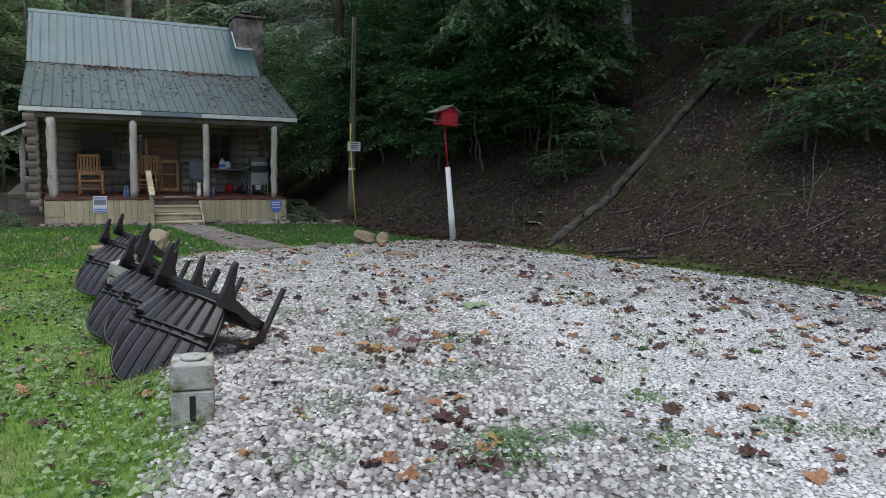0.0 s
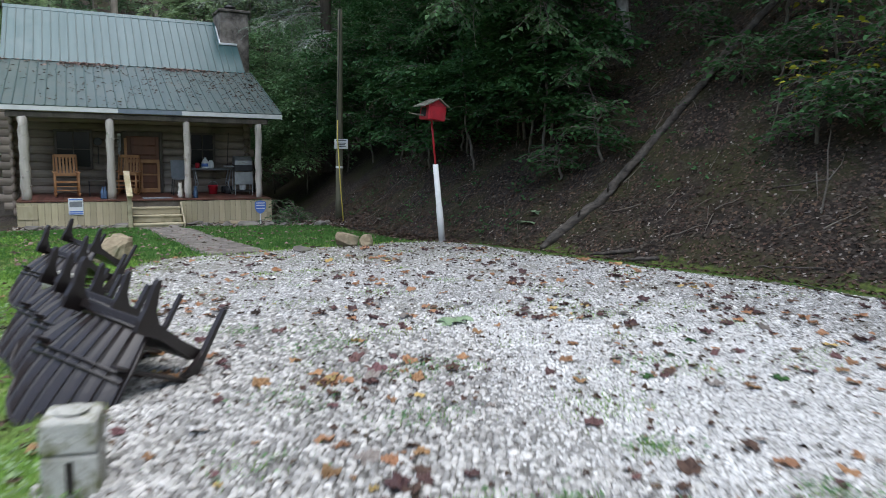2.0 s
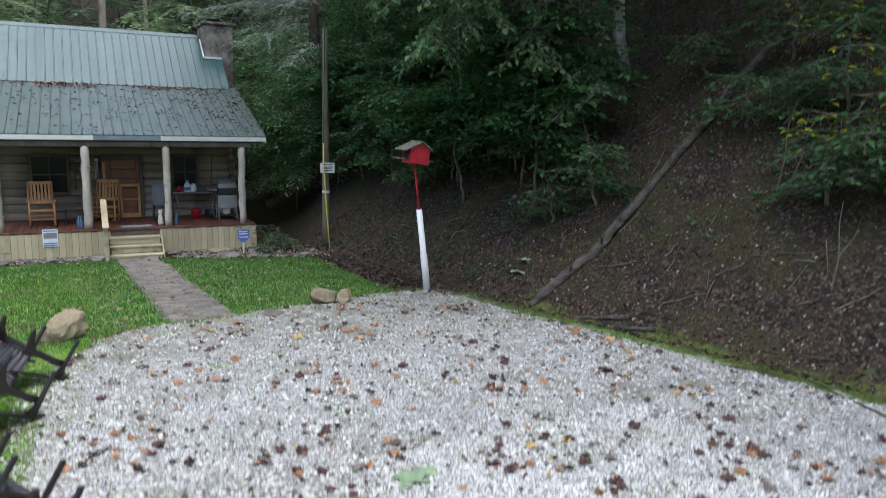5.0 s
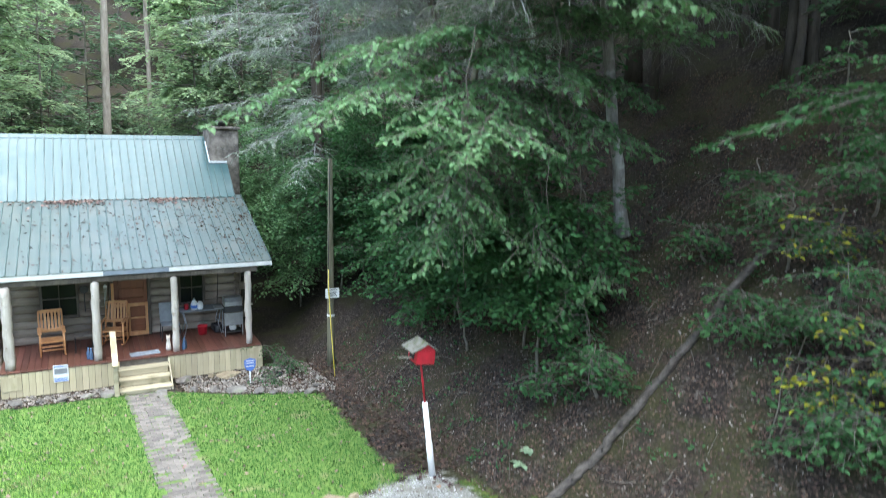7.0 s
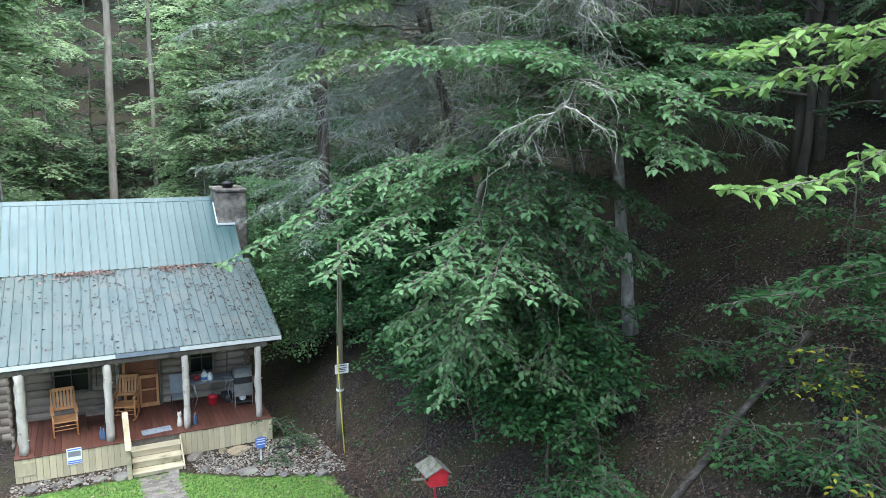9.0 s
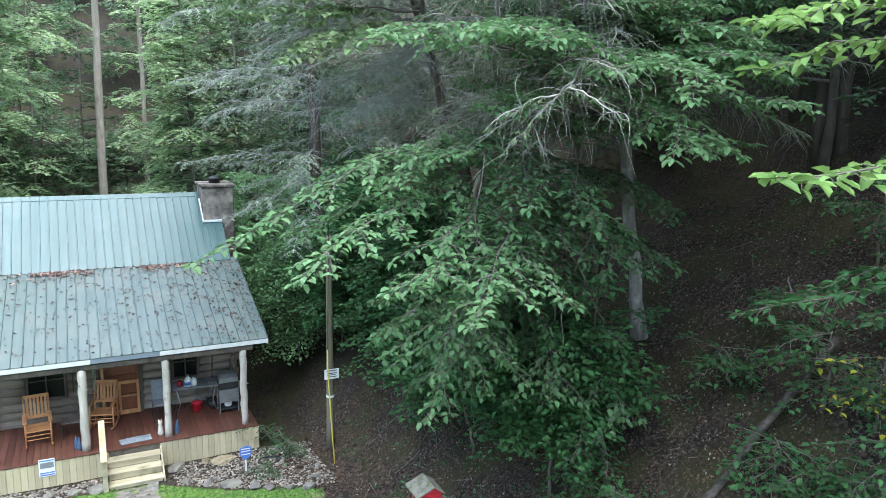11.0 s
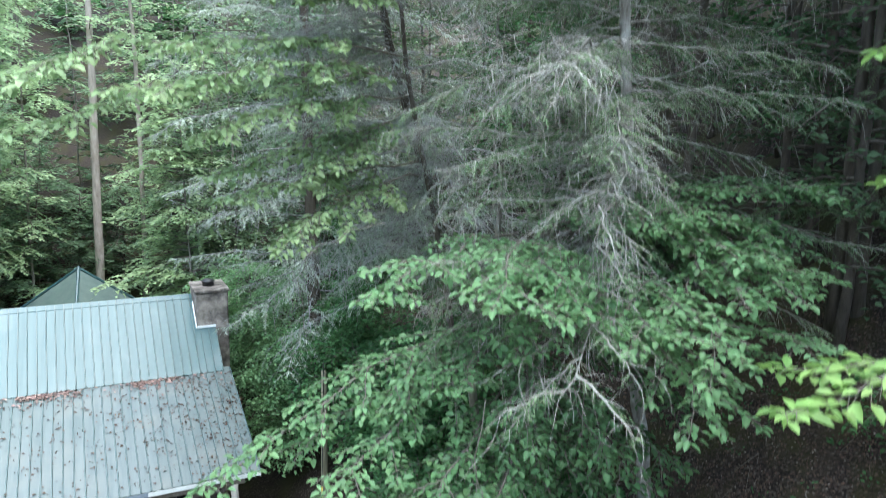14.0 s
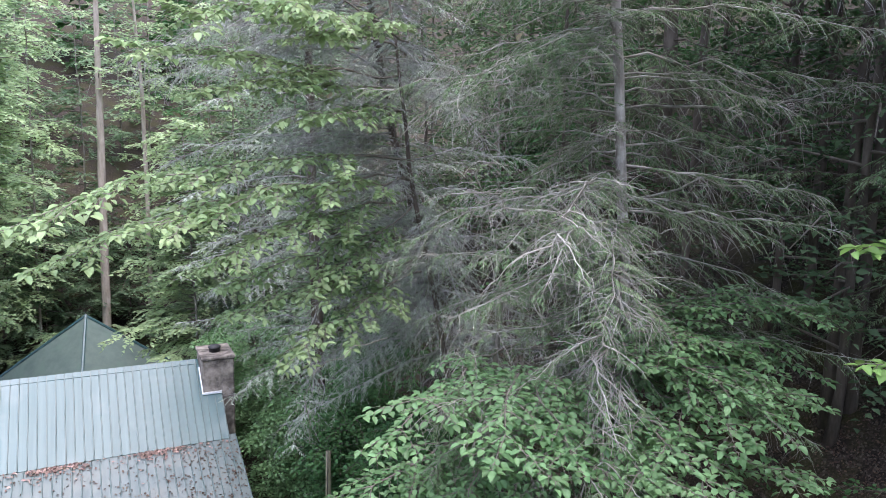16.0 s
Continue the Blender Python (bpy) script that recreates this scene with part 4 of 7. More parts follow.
def rock_mesh(seed, sx, sy, sz, mat):
    r = np.random.RandomState(seed)
    bm = bmesh.new()
    bmesh.ops.create_icosphere(bm, subdivisions=3 if sx > 0.12 else 2, radius=1)
    cut = [(r.normal(0, 1, 3), r.uniform(0.45, 0.8)) for _ in range(9)]
    for v in bm.verts:
        p = np.array(v.co)
        for n_, d in cut:
            n_ = n_ / np.linalg.norm(n_)
            k = p @ n_ - d
            if k > 0:
                p = p - n_ * k
        p = p + r.normal(0, 0.02, 3)
        v.co = Vector(p * (sx, sy, sz))
    m = bpy.data.meshes.new("rock")
    bm.to_mesh(m)
    bm.free()
    m.materials.append(M[mat])
    return m


def rock(x, y, seed, sx, sy, sz, mat="stone", label="grey fieldstone at the edge of the flower bed", turn=0.0, group="bed stones", sink=0.35):
    return solo("rock", rock_mesh(seed, sx, sy, sz, mat), None, label, "rock", group, at=pose(*on_ground(x, y, sz * (1 - sink) * 0.8), 0, 0, turn))


rock(1.42, 8.42, 1, 0.29, 0.19, 0.2, "tan_stone", "tan sandstone lying at the edge of the lawn", 20, "lawn stones")
rock(1.74, 8.36, 2, 0.19, 0.14, 0.13, "tan_stone", "small tan stone leaning beside a larger one", 50, "lawn stones")
rock(-2.1, 7.5, 3, 0.36, 0.24, 0.26, "tan_stone", "large tan sandstone behind the tipped chairs", 12, "lawn stones")
rock(0.5, 7.85, 4, 0.22, 0.14, 0.05, "stone", "flat pale stone where gravel meets lawn", 30, "lawn stones")
for i, (x, y, s) in enumerate(((1.26, 15.42, 0.26), (1.72, 15.02, 0.2), (2.01, 14.8, 0.17), (2.4, 14.6, 0.15), (2.78, 14.4, 0.2), (0.8, 15.75, 0.2), (0.35, 16.0, 0.16), (-1.5, 16.55, 0.26), (-2.0, 16.75, 0.18), (-2.5, 16.8, 0.2), (-3.0, 16.8, 0.16), (-3.5, 16.85, 0.2), (3.1, 14.9, 0.14), (3.3, 15.4, 0.15))):
    rock(x, y, 10 + i, s, s * 0.7, s * 0.42, turn=i * 47)
for i, (x, y, s) in enumerate(((1.34, 16.9, 0.36), (0.2, 16.95, 0.34), (0.9, 17.05, 0.2), (-0.35, 16.2, 0.22))):
    rock(x, y, 40 + i, s, s * 0.75, 0.07, "tan_stone" if i % 2 == 0 else "stone", "flat flagstone in the gravel bed before the porch", i * 33, "flagstones")
for i in range(70):
    x = rng.uniform(-3.7, 3.6)
    y = rng.uniform(float(lerp(x, BED_EDGE)) + 0.15, 17.2)
    if -1.3 < x < 0.0:
        continue
    s = rng.uniform(0.03, 0.08)
    rock(x, y, 60 + i % 8, s, s * 0.8, s * 0.6, "stone", "small grey stone in the bed before the porch", rng.uniform(0, 360), "bed pebbles")

hose = thing("garden_hose", on_ground(2.35, 16.35, 0.02), "coiled black garden hose lying in the bed", "hose")
part("coil", Shape().tube([(0.26 * (1 + 0.08 * math.sin(5 * a)) * math.cos(a), 0.2 * math.sin(a) * (1 + 0.1 * math.cos(3 * a)), 0.01 + 0.006 * a / 3 + 0.02 * math.sin(2 * a) ** 2) for a in np.linspace(0, 17, 90)], 0.012, 6), M["black"], hose, smooth=True)

# ---- brick path ----
walkway = thing("garden_path", (0, 0, 0), "old mossy brick path across the lawn", "path", kind="structure")
bm_ = [Shape().box((-0.1, -0.05, -0.03), (0.1, 0.05, 0.02), 0.008).mesh("paver", M["paver"]) for _ in range(1)]
a_, b_ = np.array((-0.75, 16.35)), np.array((-0.42, 7.95))
dv = (b_ - a_) / np.linalg.norm(b_ - a_)
sv = np.array((-dv[1], dv[0]))
ang = math.degrees(math.atan2(sv[1], sv[0]))
rows_ = 78
for i in range(rows_):
    for j in range(4):
        p = a_ + dv * (i + 0.5) * 0.1075 + sv * ((j - 1.5) * 0.208 + (0.1 if i % 2 else 0.0) - 0.05) + np.array((rng.uniform(-0.012, 0.012), rng.uniform(-0.008, 0.008)))
        if rng.random() < 0.07:
            continue
        piece("paver", bm_[0], walkway, pose(*on_ground(p[0], p[1], rng.uniform(-0.008, 0.006)), rng.uniform(-2, 2), rng.uniform(-2, 2), ang + rng.uniform(-5, 5)))

# ---- porch furniture ----


def rocking_chair(at):
    t = thing("rocking_chair", at, "honey-oak slat-back rocking chair on the porch", "rocking chair", "porch rockers")
    for sx in (-1, 1):
        x = sx * 0.27
        part("rocker", Shape().tube([(x, y, 0.02 + 0.16 * (y / 0.5) ** 2 * 0.55) for y in np.linspace(-0.5, 0.5, 9)], 0.02, 8), M["rocker"], t, smooth=True)
        part("front_leg", Shape().tube([(x, -0.25, 0.04), (x, -0.25, 0.62)], 0.022, 10), M["rocker"], t, smooth=True)
        part("back_post", Shape().tube([(x, 0.24, 0.05), (x, 0.26, 0.42), (x * 0.98, 0.42, 1.06)], 0.022, 10), M["rocker"], t, smooth=True)
        part("arm", Shape().box((x - 0.045, -0.32, 0.62), (x + 0.045, 0.33, 0.645), 0.01), M["rocker"], t)
    part("seat", Shape().sheet([[(-0.28, -0.28, 0.41), (0.28, -0.28, 0.41)], [(-0.28, 0.0, 0.38), (0.28, 0.0, 0.38)], [(-0.25, 0.25, 0.39), (0.25, 0.25, 0.39)]], (0, 0, -0.03)), M["rocker"], t)
    for z, y in ((0.52, 0.28), (1.0, 0.405)):
        part("back_rail", Shape().box((-0.27, y - 0.015, z), (0.27, y + 0.015, z + 0.08), 0.008), M["rocker"], t)
    for i in range(6):
        x = -0.2 + i * 0.08
        part("back_slat", Shape().sheet([[(x - 0.025, 0.285, 0.58), (x + 0.025, 0.285, 0.58)], [(x - 0.025, 0.41, 1.02), (x + 0.025, 0.41, 1.02)]], (0, 0.014, 0)), M["rocker"], t)
    for z in (0.18, 0.28):
        part("stretcher", Shape().tube([(-0.27, -0.25, z), (0.27, -0.25, z)], 0.013, 8), M["rocker"], t, smooth=True)
    return t


rk = rocking_chair(pose(-2.74, 18.45, DECK, 0, 0, 4))
copy_thing(rk, pose(-1.28, 18.85, DECK, 0, 0, -14))

tb = thing("side_table", (-2.02, 18.5, DECK), "small low black folding side table", "table")
part("top", Shape().box((-0.22, -0.2, 0.40), (0.22, 0.2, 0.425)), M["bark_dark"], tb)
for sx in (-1, 1):
    for a, b in (((-0.18), 0.18), (0.18, -0.18)):
        part("leg", Shape().tube([(sx * 0.2, a, 0.0), (sx * 0.2, b, 0.4)], 0.014, 8), M["black"], tb)
ft = thing("folding_table", (0.98, 18.98, DECK), "grey folding table on bent tube legs", "table")
part("top", Shape().box((-0.6, -0.3, 0.70), (0.6, 0.3, 0.735), 0.012), M["cloth_grey"], ft)
for sx in (-1, 1):
    for sy in (-1, 1):
        part("leg", Shape().tube([(sx * 0.5, sy * 0.22, 0.7), (sx * 0.42, sy * 0.22, 0.3), (sx * 0.5, sy * 0.24, 0.0)], 0.014, 8), M["steel"], ft, smooth=True)
    part("brace", Shape().tube([(sx * 0.43, -0.22, 0.34), (sx * 0.43, 0.22, 0.34)], 0.011, 8), M["steel"], ft)
sc = thing("patio_chair", (0.12, 18.75, DECK), "grey mesh patio chair beside the table", "chair")
part("seat", Shape().box((-0.24, -0.24, 0.42), (0.24, 0.22, 0.45), 0.012), M["cloth_grey"], sc)
part("backrest", Shape().sheet([[(-0.24, 0.22, 0.45), (0.24, 0.22, 0.45)], [(-0.25, 0.34, 0.95), (0.25, 0.34, 0.95)]], (0, 0.02, 0)), M["cloth_grey"], sc)
for sx in (-1, 1):
    for sy in (-1, 1):
        part("leg", Shape().tube([(sx * 0.22, sy * 0.2, 0.43), (sx * 0.25, sy * 0.25, 0)], 0.012, 8), M["black"], sc)
jug = thing("plastic_jug", (0.78, 18.85, DECK + 0.735), "white plastic jug with a blue wrapper", "jug")
part("body", Shape().lathe([(0.08, 0), (0.1, 0.03), (0.1, 0.16), (0.06, 0.24), (0.03, 0.28)], n=14), M["sign_white"], jug, smooth=True)
part("wrapper", Shape().lathe([(0.102, 0.05), (0.103, 0.14)], n=14), M["blue"], jug, smooth=True)
part("cap", Shape().lathe([(0.032, 0.28), (0.032, 0.32)], n=12), M["steel"], jug)
solo("white_bag", Shape().lathe([(0.06, 0), (0.09, 0.05), (0.085, 0.15), (0.04, 0.23)], n=11), M["sign_white"], "crumpled white bag standing on the table", "bag", at=pose(0.93, 18.82, DECK + 0.735), smooth=True)
solo("red_can", Shape().lathe([(0.06, 0), (0.06, 0.14), (0.05, 0.15)], n=14), M["red"], "red can on the folding table", "can", at=pose(0.58, 18.95, DECK + 0.735), smooth=True)
bk = thing("red_bucket", (0.98, 18.85, DECK), "red plastic bucket under the table", "bucket")
part("body", Shape().lathe([(0.11, 0), (0.14, 0.24), (0.145, 0.25), (0.13, 0.245), (0.1, 0.03)], n=18), M["red"], bk, smooth=True)
part("handle", Shape().tube([(0.14 * math.cos(a), 0.02, 0.24 + 0.12 * math.sin(a)) for a in np.linspace(0, math.pi, 9)], 0.004, 6), M["steel"], bk)
solo("black_pot", Shape().lathe([(0.1, 0), (0.14, 0.08), (0.13, 0.2), (0.1, 0.22)], n=16), M["black"], "black pot on the porch floor", "pot", at=pose(1.42, 18.9, DECK), smooth=True)
gr = thing("gas_grill", (1.76, 18.55, DECK), "grey steel gas grill on a cart", "grill")
part("lid", Shape().add([(x, y, z) for x in (-0.24, 0.24) for y, z in ((-0.2, 0.86), (-0.2, 0.98), (-0.1, 1.08), (0.1, 1.1), (0.2, 1.0), (0.2, 0.86))], [(0, 1, 2, 3, 4, 5), (11, 10, 9, 8, 7, 6)] + [(k, 6 + k, 6 + (k + 1) % 6, (k + 1) % 6) for k in range(6)]), M["steel"], gr)
part("firebox", Shape().box((-0.25, -0.21, 0.68), (0.25, 0.21, 0.86), 0.01), M["black"], gr)
part("side_shelf", Shape().box((-0.5, -0.18, 0.8), (-0.26, 0.18, 0.83), 0.008), M["steel"], gr)
part("lid_handle", Shape().tube([(-0.15, -0.26, 0.92), (0.15, -0.26, 0.92)], 0.012, 8), M["steel"], gr)
part("cart_panel", Shape().box((-0.24, -0.19, 0.3), (0.24, -0.17, 0.66), 0.004), M["steel"], gr)
part("lower_shelf", Shape().box((-0.25, -0.2, 0.1), (0.25, 0.2, 0.13), 0.006), M["black"], gr)
for sx in (-1, 1):
    for sy in (-1, 1):
        part("leg", Shape().box((sx * 0.24 - 0.015, sy * 0.19 - 0.015, 0), (sx * 0.24 + 0.015, sy * 0.19 + 0.015, 0.68), 0.004), M["steel"], gr)
part("gas_bottle", Shape().lathe([(0.07, 0.13), (0.1, 0.16), (0.1, 0.3), (0.06, 0.36), (0.03, 0.38)], n=14), M["sign_white"], gr, smooth=True)
br = thing("broom", (1.42, 19.3, DECK), "long-handled broom leaning on the log wall", "broom")
part("handle", Shape().tube([(0, -0.1, 0.2), (0.12, 0.1, 1.75)], 0.014, 8), M["bark_dark"], br)
part("brush", Shape().box((-0.15, -0.16, 0.0), (0.13, -0.06, 0.2), 0.02), M["black"], br)
solo("cat_figurine", Shape().lathe([(0.055, 0), (0.075, 0.06), (0.06, 0.16), (0.05, 0.24), (0.035, 0.28), (0.055, 0.32), (0.05, 0.37), (0.02, 0.4)], n=14).tube([(-0.03, 0, 0.38), (-0.04, 0, 0.43)], [0.018, 0.004], 6).tube([(0.03, 0, 0.38), (0.04, 0, 0.43)], [0.018, 0.004], 6), M["ceramic"], "pale plaster cat figurine beside a porch post", "figurine", at=pose(-0.05, 17.66, DECK), smooth=True)
for x, y in ((0.32, 17.6), (0.36, 17.72), (-1.93, 17.7), (-1.87, 17.62)):
    solo("glass_bottle", Shape().lathe([(0.045, 0), (0.05, 0.02), (0.05, 0.17), (0.018, 0.24), (0.018, 0.31)], n=12), M["glass_blue"], "blue-grey glass bottle standing by a porch post", "bottle", "porch bottles", at=pose(x, y, DECK), smooth=True)
solo("doormat", Shape().box((-0.36, -0.16, 0), (0.36, 0.16, 0.014), 0.005), M["mat"], "blue-grey flecked doormat at the top of the steps", "doormat", at=pose(-0.63, 17.62, DECK + 0.003, 0, 0, 6))
fp = thing("fly_swatter", (-1.95, YW - 0.13, 1.55), "dark long-handled pan hung on the log wall", "pan")
part("pan", Shape().lathe([(0.09, 0), (0.11, 0.02), (0.1, 0.03)], n=16).mesh("pan", M["black"]), None, fp, at=pose(0, 0.02, 0.62, 90, 0, 0))
part("handle", Shape().tube([(0, 0, 0.0), (0, 0, 0.55)], 0.012, 8), M["black"], fp)
wc = thing("wind_chime", (-1.45, 18.6, 2.35), "small pale wind chime hanging under the porch roof", "wind chime")
part("disc", Shape().lathe([(0.045, 0), (0.05, 0.03), (0.02, 0.06)], n=12), M["sign_white"], wc)
part("cord", Shape().tube([(0, 0, 0.06), (0, 0, 0.9)], 0.003, 5), M["black"], wc)
for k in range(4):
    g = k * math.pi / 2
    part("rod", Shape().tube([(0.03 * math.cos(g), 0.03 * math.sin(g), 0), (0.03 * math.cos(g), 0.03 * math.sin(g), -0.4 - 0.05 * k)], 0.008, 8), M["steel"], wc)
ps = thing("notice_board", (-2.55, YF - 0.02, 0.38), "small silver and blue notice fixed to the porch skirting", "sign")
part("plate", Shape().box((-0.165, -0.016, 0), (0.165, 0.0, 0.42), 0.004), M["sign_white"], ps)
part("print_block", Shape().box((-0.14, -0.02, 0.2), (0.14, -0.0165, 0.34), 0.001), M["cloth_grey"], ps)
for z in (0.02, 0.07, 0.37):
    part("print_bar", Shape().box((-0.15, -0.02, z), (0.15, -0.0165, z + 0.03), 0.001), M["blue"], ps)
ys = thing("yard_sign", on_ground(1.72, 16.1), "blue shield-shaped yard sign on a white stake", "sign")
part("stake", Shape().box((-0.018, -0.006, -0.1), (0.018, 0.006, 0.45), 0.003), M["sign_white"], ys)
sh = [(-0.14, 0.62), (-0.14, 0.45), (-0.09, 0.36), (0, 0.31), (0.09, 0.36), (0.14, 0.45), (0.14, 0.62), (0.0, 0.66)]
part("shield", Shape().add([(x, y, z) for y in (-0.02, -0.008) for x, z in sh], [tuple(range(8)), tuple(range(8, 16))[::-1]] + [((k + 1) % 8, k, 8 + k, 8 + (k + 1) % 8) for k in range(8)]), M["blue"], ys, "blue shield plate")
for z in (0.44, 0.52, 0.58):
    part("print_bar", Shape().box((-0.11, -0.026, z), (0.11, -0.021, z + 0.022), 0.001), M["sign_white"], ys)

# ---- canopy behind the cabin ----
gz = thing("gazebo", (-1.4, 37.5, -0.5), "green pyramid-roofed gazebo behind the cabin", "gazebo")
hw, ev, ap = 2.75, 2.15, 4.92
cr = [(-hw, -hw), (hw, -hw), (hw, hw), (-hw, hw)]
RZ = Matrix.Rotation(radians(40), 3, "Z")
crr = [RZ @ Vector((x, y, ev)) for x, y in cr]
for k in range(4):
    a, b = crr[k], crr[(k + 1) % 4]
    part("roof_panel", Shape().sheet([[a, b], [Vector((0, 0, ap)) + (a - b) * 0.004, Vector((0, 0, ap)) + (b - a) * 0.004]], (0, 0, -0.05)), M["gazebo_roof"], gz)
    part("hip_strip", Shape().tube([a + Vector((0, 0, 0.02)), Vector((0, 0, ap + 0.03))], 0.07, 6), M["metal_roof"], gz, "pale green hip strip")
    part("post", Shape().box((a.x * 0.93 - 0.07, a.y * 0.93 - 0.07, 0), (a.x * 0.93 + 0.07, a.y * 0.93 + 0.07, ev), 0.01), M["post"], gz)

# ---- trees ----


class Foliage:
    """Leaves and twigs of one crown, gathered as arrays."""

    def __init__(self, seed):
        self.r = np.random.RandomState(seed)
        self.p, self.d, self.n, self.s = [], [], [], []
        self.w = {}

    def leaves(self, p, d, n, ln, wd):
        self.p.append(p)
        self.d.append(d)
        self.n.append(n)
        self.s.append(np.stack([np.broadcast_to(ln, len(p)), np.broadcast_to(wd, len(p))], 1))

    def wire(self, line, r0, r1):
        line = np.asarray(line, float)
        self.w.setdefault(len(line), []).append((line, r0, r1))

    def leaf_mesh(self, name, mat, full=True):
        p, d, n, s = (np.concatenate(a) for a in (self.p, self.d, self.n, self.s))
        d = d / (np.linalg.norm(d, axis=1)[:, None] + 1e-9)
        b = np.cross(n, d)
        b /= np.linalg.norm(b, axis=1)[:, None] + 1e-9
        u = np.cross(d, b)
        ln, wd = s[:, :1], s[:, 1:]
        up = 0.22 * wd
        if full:
            sag = u * ln * 0.12
            v = np.stack([p, p + d * ln * 0.3 + b * wd * 0.5 + u * up, p + d * ln * 0.68 + b * wd * 0.42 + u * up - sag * 0.5, p + d * ln - sag * 1.1, p + d * ln * 0.68 - b * wd * 0.42 + u * up - sag * 0.5, p + d * ln * 0.3 - b * wd * 0.5 + u * up], 1)
            f = np.array([[0, 3, 2, 1], [0, 5, 4, 3]])
        else:
            v = np.stack([p, p + d * ln * 0.45 + b * wd * 0.5 + u * up, p + d * ln - u * ln * 0.12, p + d * ln * 0.45 - b * wd * 0.5 + u * up], 1)
            f = np.array([[0, 2, 1], [0, 3, 2]])
        if full is None:
            v = np.stack([p - b * wd * 0.5, p + b * wd * 0.5, p + d * ln - u * ln * 0.15], 1)
            f = np.array([[0, 1, 2]])
        k = v.shape[1]
        fs = (f[None] + (np.arange(len(p)) * k)[:, None, None]).reshape(-1, f.shape[1])
        return bulk(name, v.reshape(-1, 3), fs, mat)

    def wire_mesh(self, name, mat, sides=3):
        V, F, o = [], [], 0
        for k, items in self.w.items():
            L = np.stack([i[0] for i in items])
            R = np.stack([np.linspace(i[1], i[2], k) for i in items])
            t = np.gradient(L, axis=1)
            t /= np.linalg.norm(t, axis=2)[..., None] + 1e-9
            ref = np.where(np.abs(t[..., 2:3]) > 0.9, np.array((1.0, 0, 0)), np.array((0, 0, 1.0)))
            a = np.cross(t, ref)
            a /= np.linalg.norm(a, axis=2)[..., None] + 1e-9
            b = np.cross(t, a)
            rings = [L + R[..., None] * (math.cos(2 * math.pi * j / sides) * a + math.sin(2 * math.pi * j / sides) * b) for j in range(sides)]
            v = np.stack(rings, 2).reshape(len(items), k * sides, 3)
            q = np.array([(i * sides + j, i * sides + (j + 1) % sides, (i + 1) * sides + (j + 1) % sides, (i + 1) * sides + j) for i in range(k - 1) for j in range(sides)])
            F.append((q[None] + (np.arange(len(items)) * k * sides)[:, None, None] + o).reshape(-1, 4))
            V.append(v.reshape(-1, 3))
            o += v.shape[0] * v.shape[1]
        return bulk(name, np.concatenate(V), np.concatenate(F), mat, smooth=True)

    def bough(self, p0, p1, arch=0.3, width=0.8, step=0.15, leaf=0.11, gap=0.075, droop=0.35, thick=0.022, ratio=0.5, tilt=0.3, start=0.12, wires=True, hang=0.03):
        """A flat spray: a bowed limb with side twigs that carry leaves on both sides."""
        r = self.r
        p0, p1 = np.asarray(p0, float), np.asarray(p1, float)
        ln = np.linalg.norm(p1 - p0)
        mid = (p0 + p1) / 2 + np.array((0, 0, arch * ln)) + r.normal(0, 0.05 * ln, 3)
        q = np.linspace(0, 1, 9)[:, None]
        main = (1 - q) ** 2 * p0 + 2 * q * (1 - q) * mid + q ** 2 * p1
        main[1:-1] += r.normal(0, 0.012 * ln, (7, 3))
        if wires:
            self.wire(main, thick, 0.004)
        self.last = main
        count = max(3, int(ln / step))
        for u in np.linspace(start, 1.0, count):
            i = min(7, int(u * 8))
            f = u * 8 - i
            base = main[i] * (1 - f) + main[i + 1] * f
            fw = main[i + 1] - main[i]
            fw = fw / (np.linalg.norm(fw) + 1e-9)
            sd = np.cross(fw, (0, 0, 1.0))
            sd /= np.linalg.norm(sd) + 1e-9
            for sgn in (-1, 1):
                tl = width * (1 - 0.72 * u ** 1.6) * (0.35 + 0.65 * min(1, u / 0.3)) * r.uniform(0.45, 1.15)
                d = sgn * sd * r.uniform(0.6, 1) + fw * r.uniform(0.35, 0.95) + np.array((0, 0, r.normal(0.02, 0.22)))
                d /= np.linalg.norm(d)
                k = max(2, int(tl / gap))
                s = (np.arange(k) + r.uniform(0.2, 0.8)) / k
                pos = base + d * (s * tl)[:, None] + np.array((0, 0, -1)) * (droop * tl * s ** 2)[:, None]
                if wires:
                    self.wire(np.stack([base, base + d * tl * 0.5 - (0, 0, droop * tl * 0.25), base + d * tl - (0, 0, droop * tl)]), 0.005, 0.002)
                side = np.cross(d, (0, 0, 1.0))
                alt = np.where(np.arange(k) % 2 == 0, 1.0, -1.0)[:, None]
                ld = d * 0.75 + side * alt * 0.75 + r.normal(0, 0.22, (k, 3)) - np.array((0, 0, hang))
                nn = np.array((0, 0, 1.0)) + r.normal(0, tilt, (k, 3))
                sz = leaf * r.uniform(0.65, 1.2, k)
                self.leaves(pos, ld, nn, sz, sz * ratio)

    def spray(self, p0, p1, side=0.3, width=0.42, leaf=0.14, gap=0.085, tilt=0.2, droop=0.22, arch=0.12, ratio=0.6, thick=0.026, start=0.35, hang=0.16):
        """A layered fan: a main bough and smaller boughs to both sides of it in one plane."""
        r = self.r
        ln = float(np.linalg.norm(np.asarray(p1, float) - np.asarray(p0, float)))
        o = dict(leaf=leaf, gap=gap, tilt=tilt, ratio=ratio, hang=hang)
        self.bough(p0, p1, arch=arch, width=width, step=0.13, droop=droop, thick=thick, start=start, **o)
        m = self.last.copy()
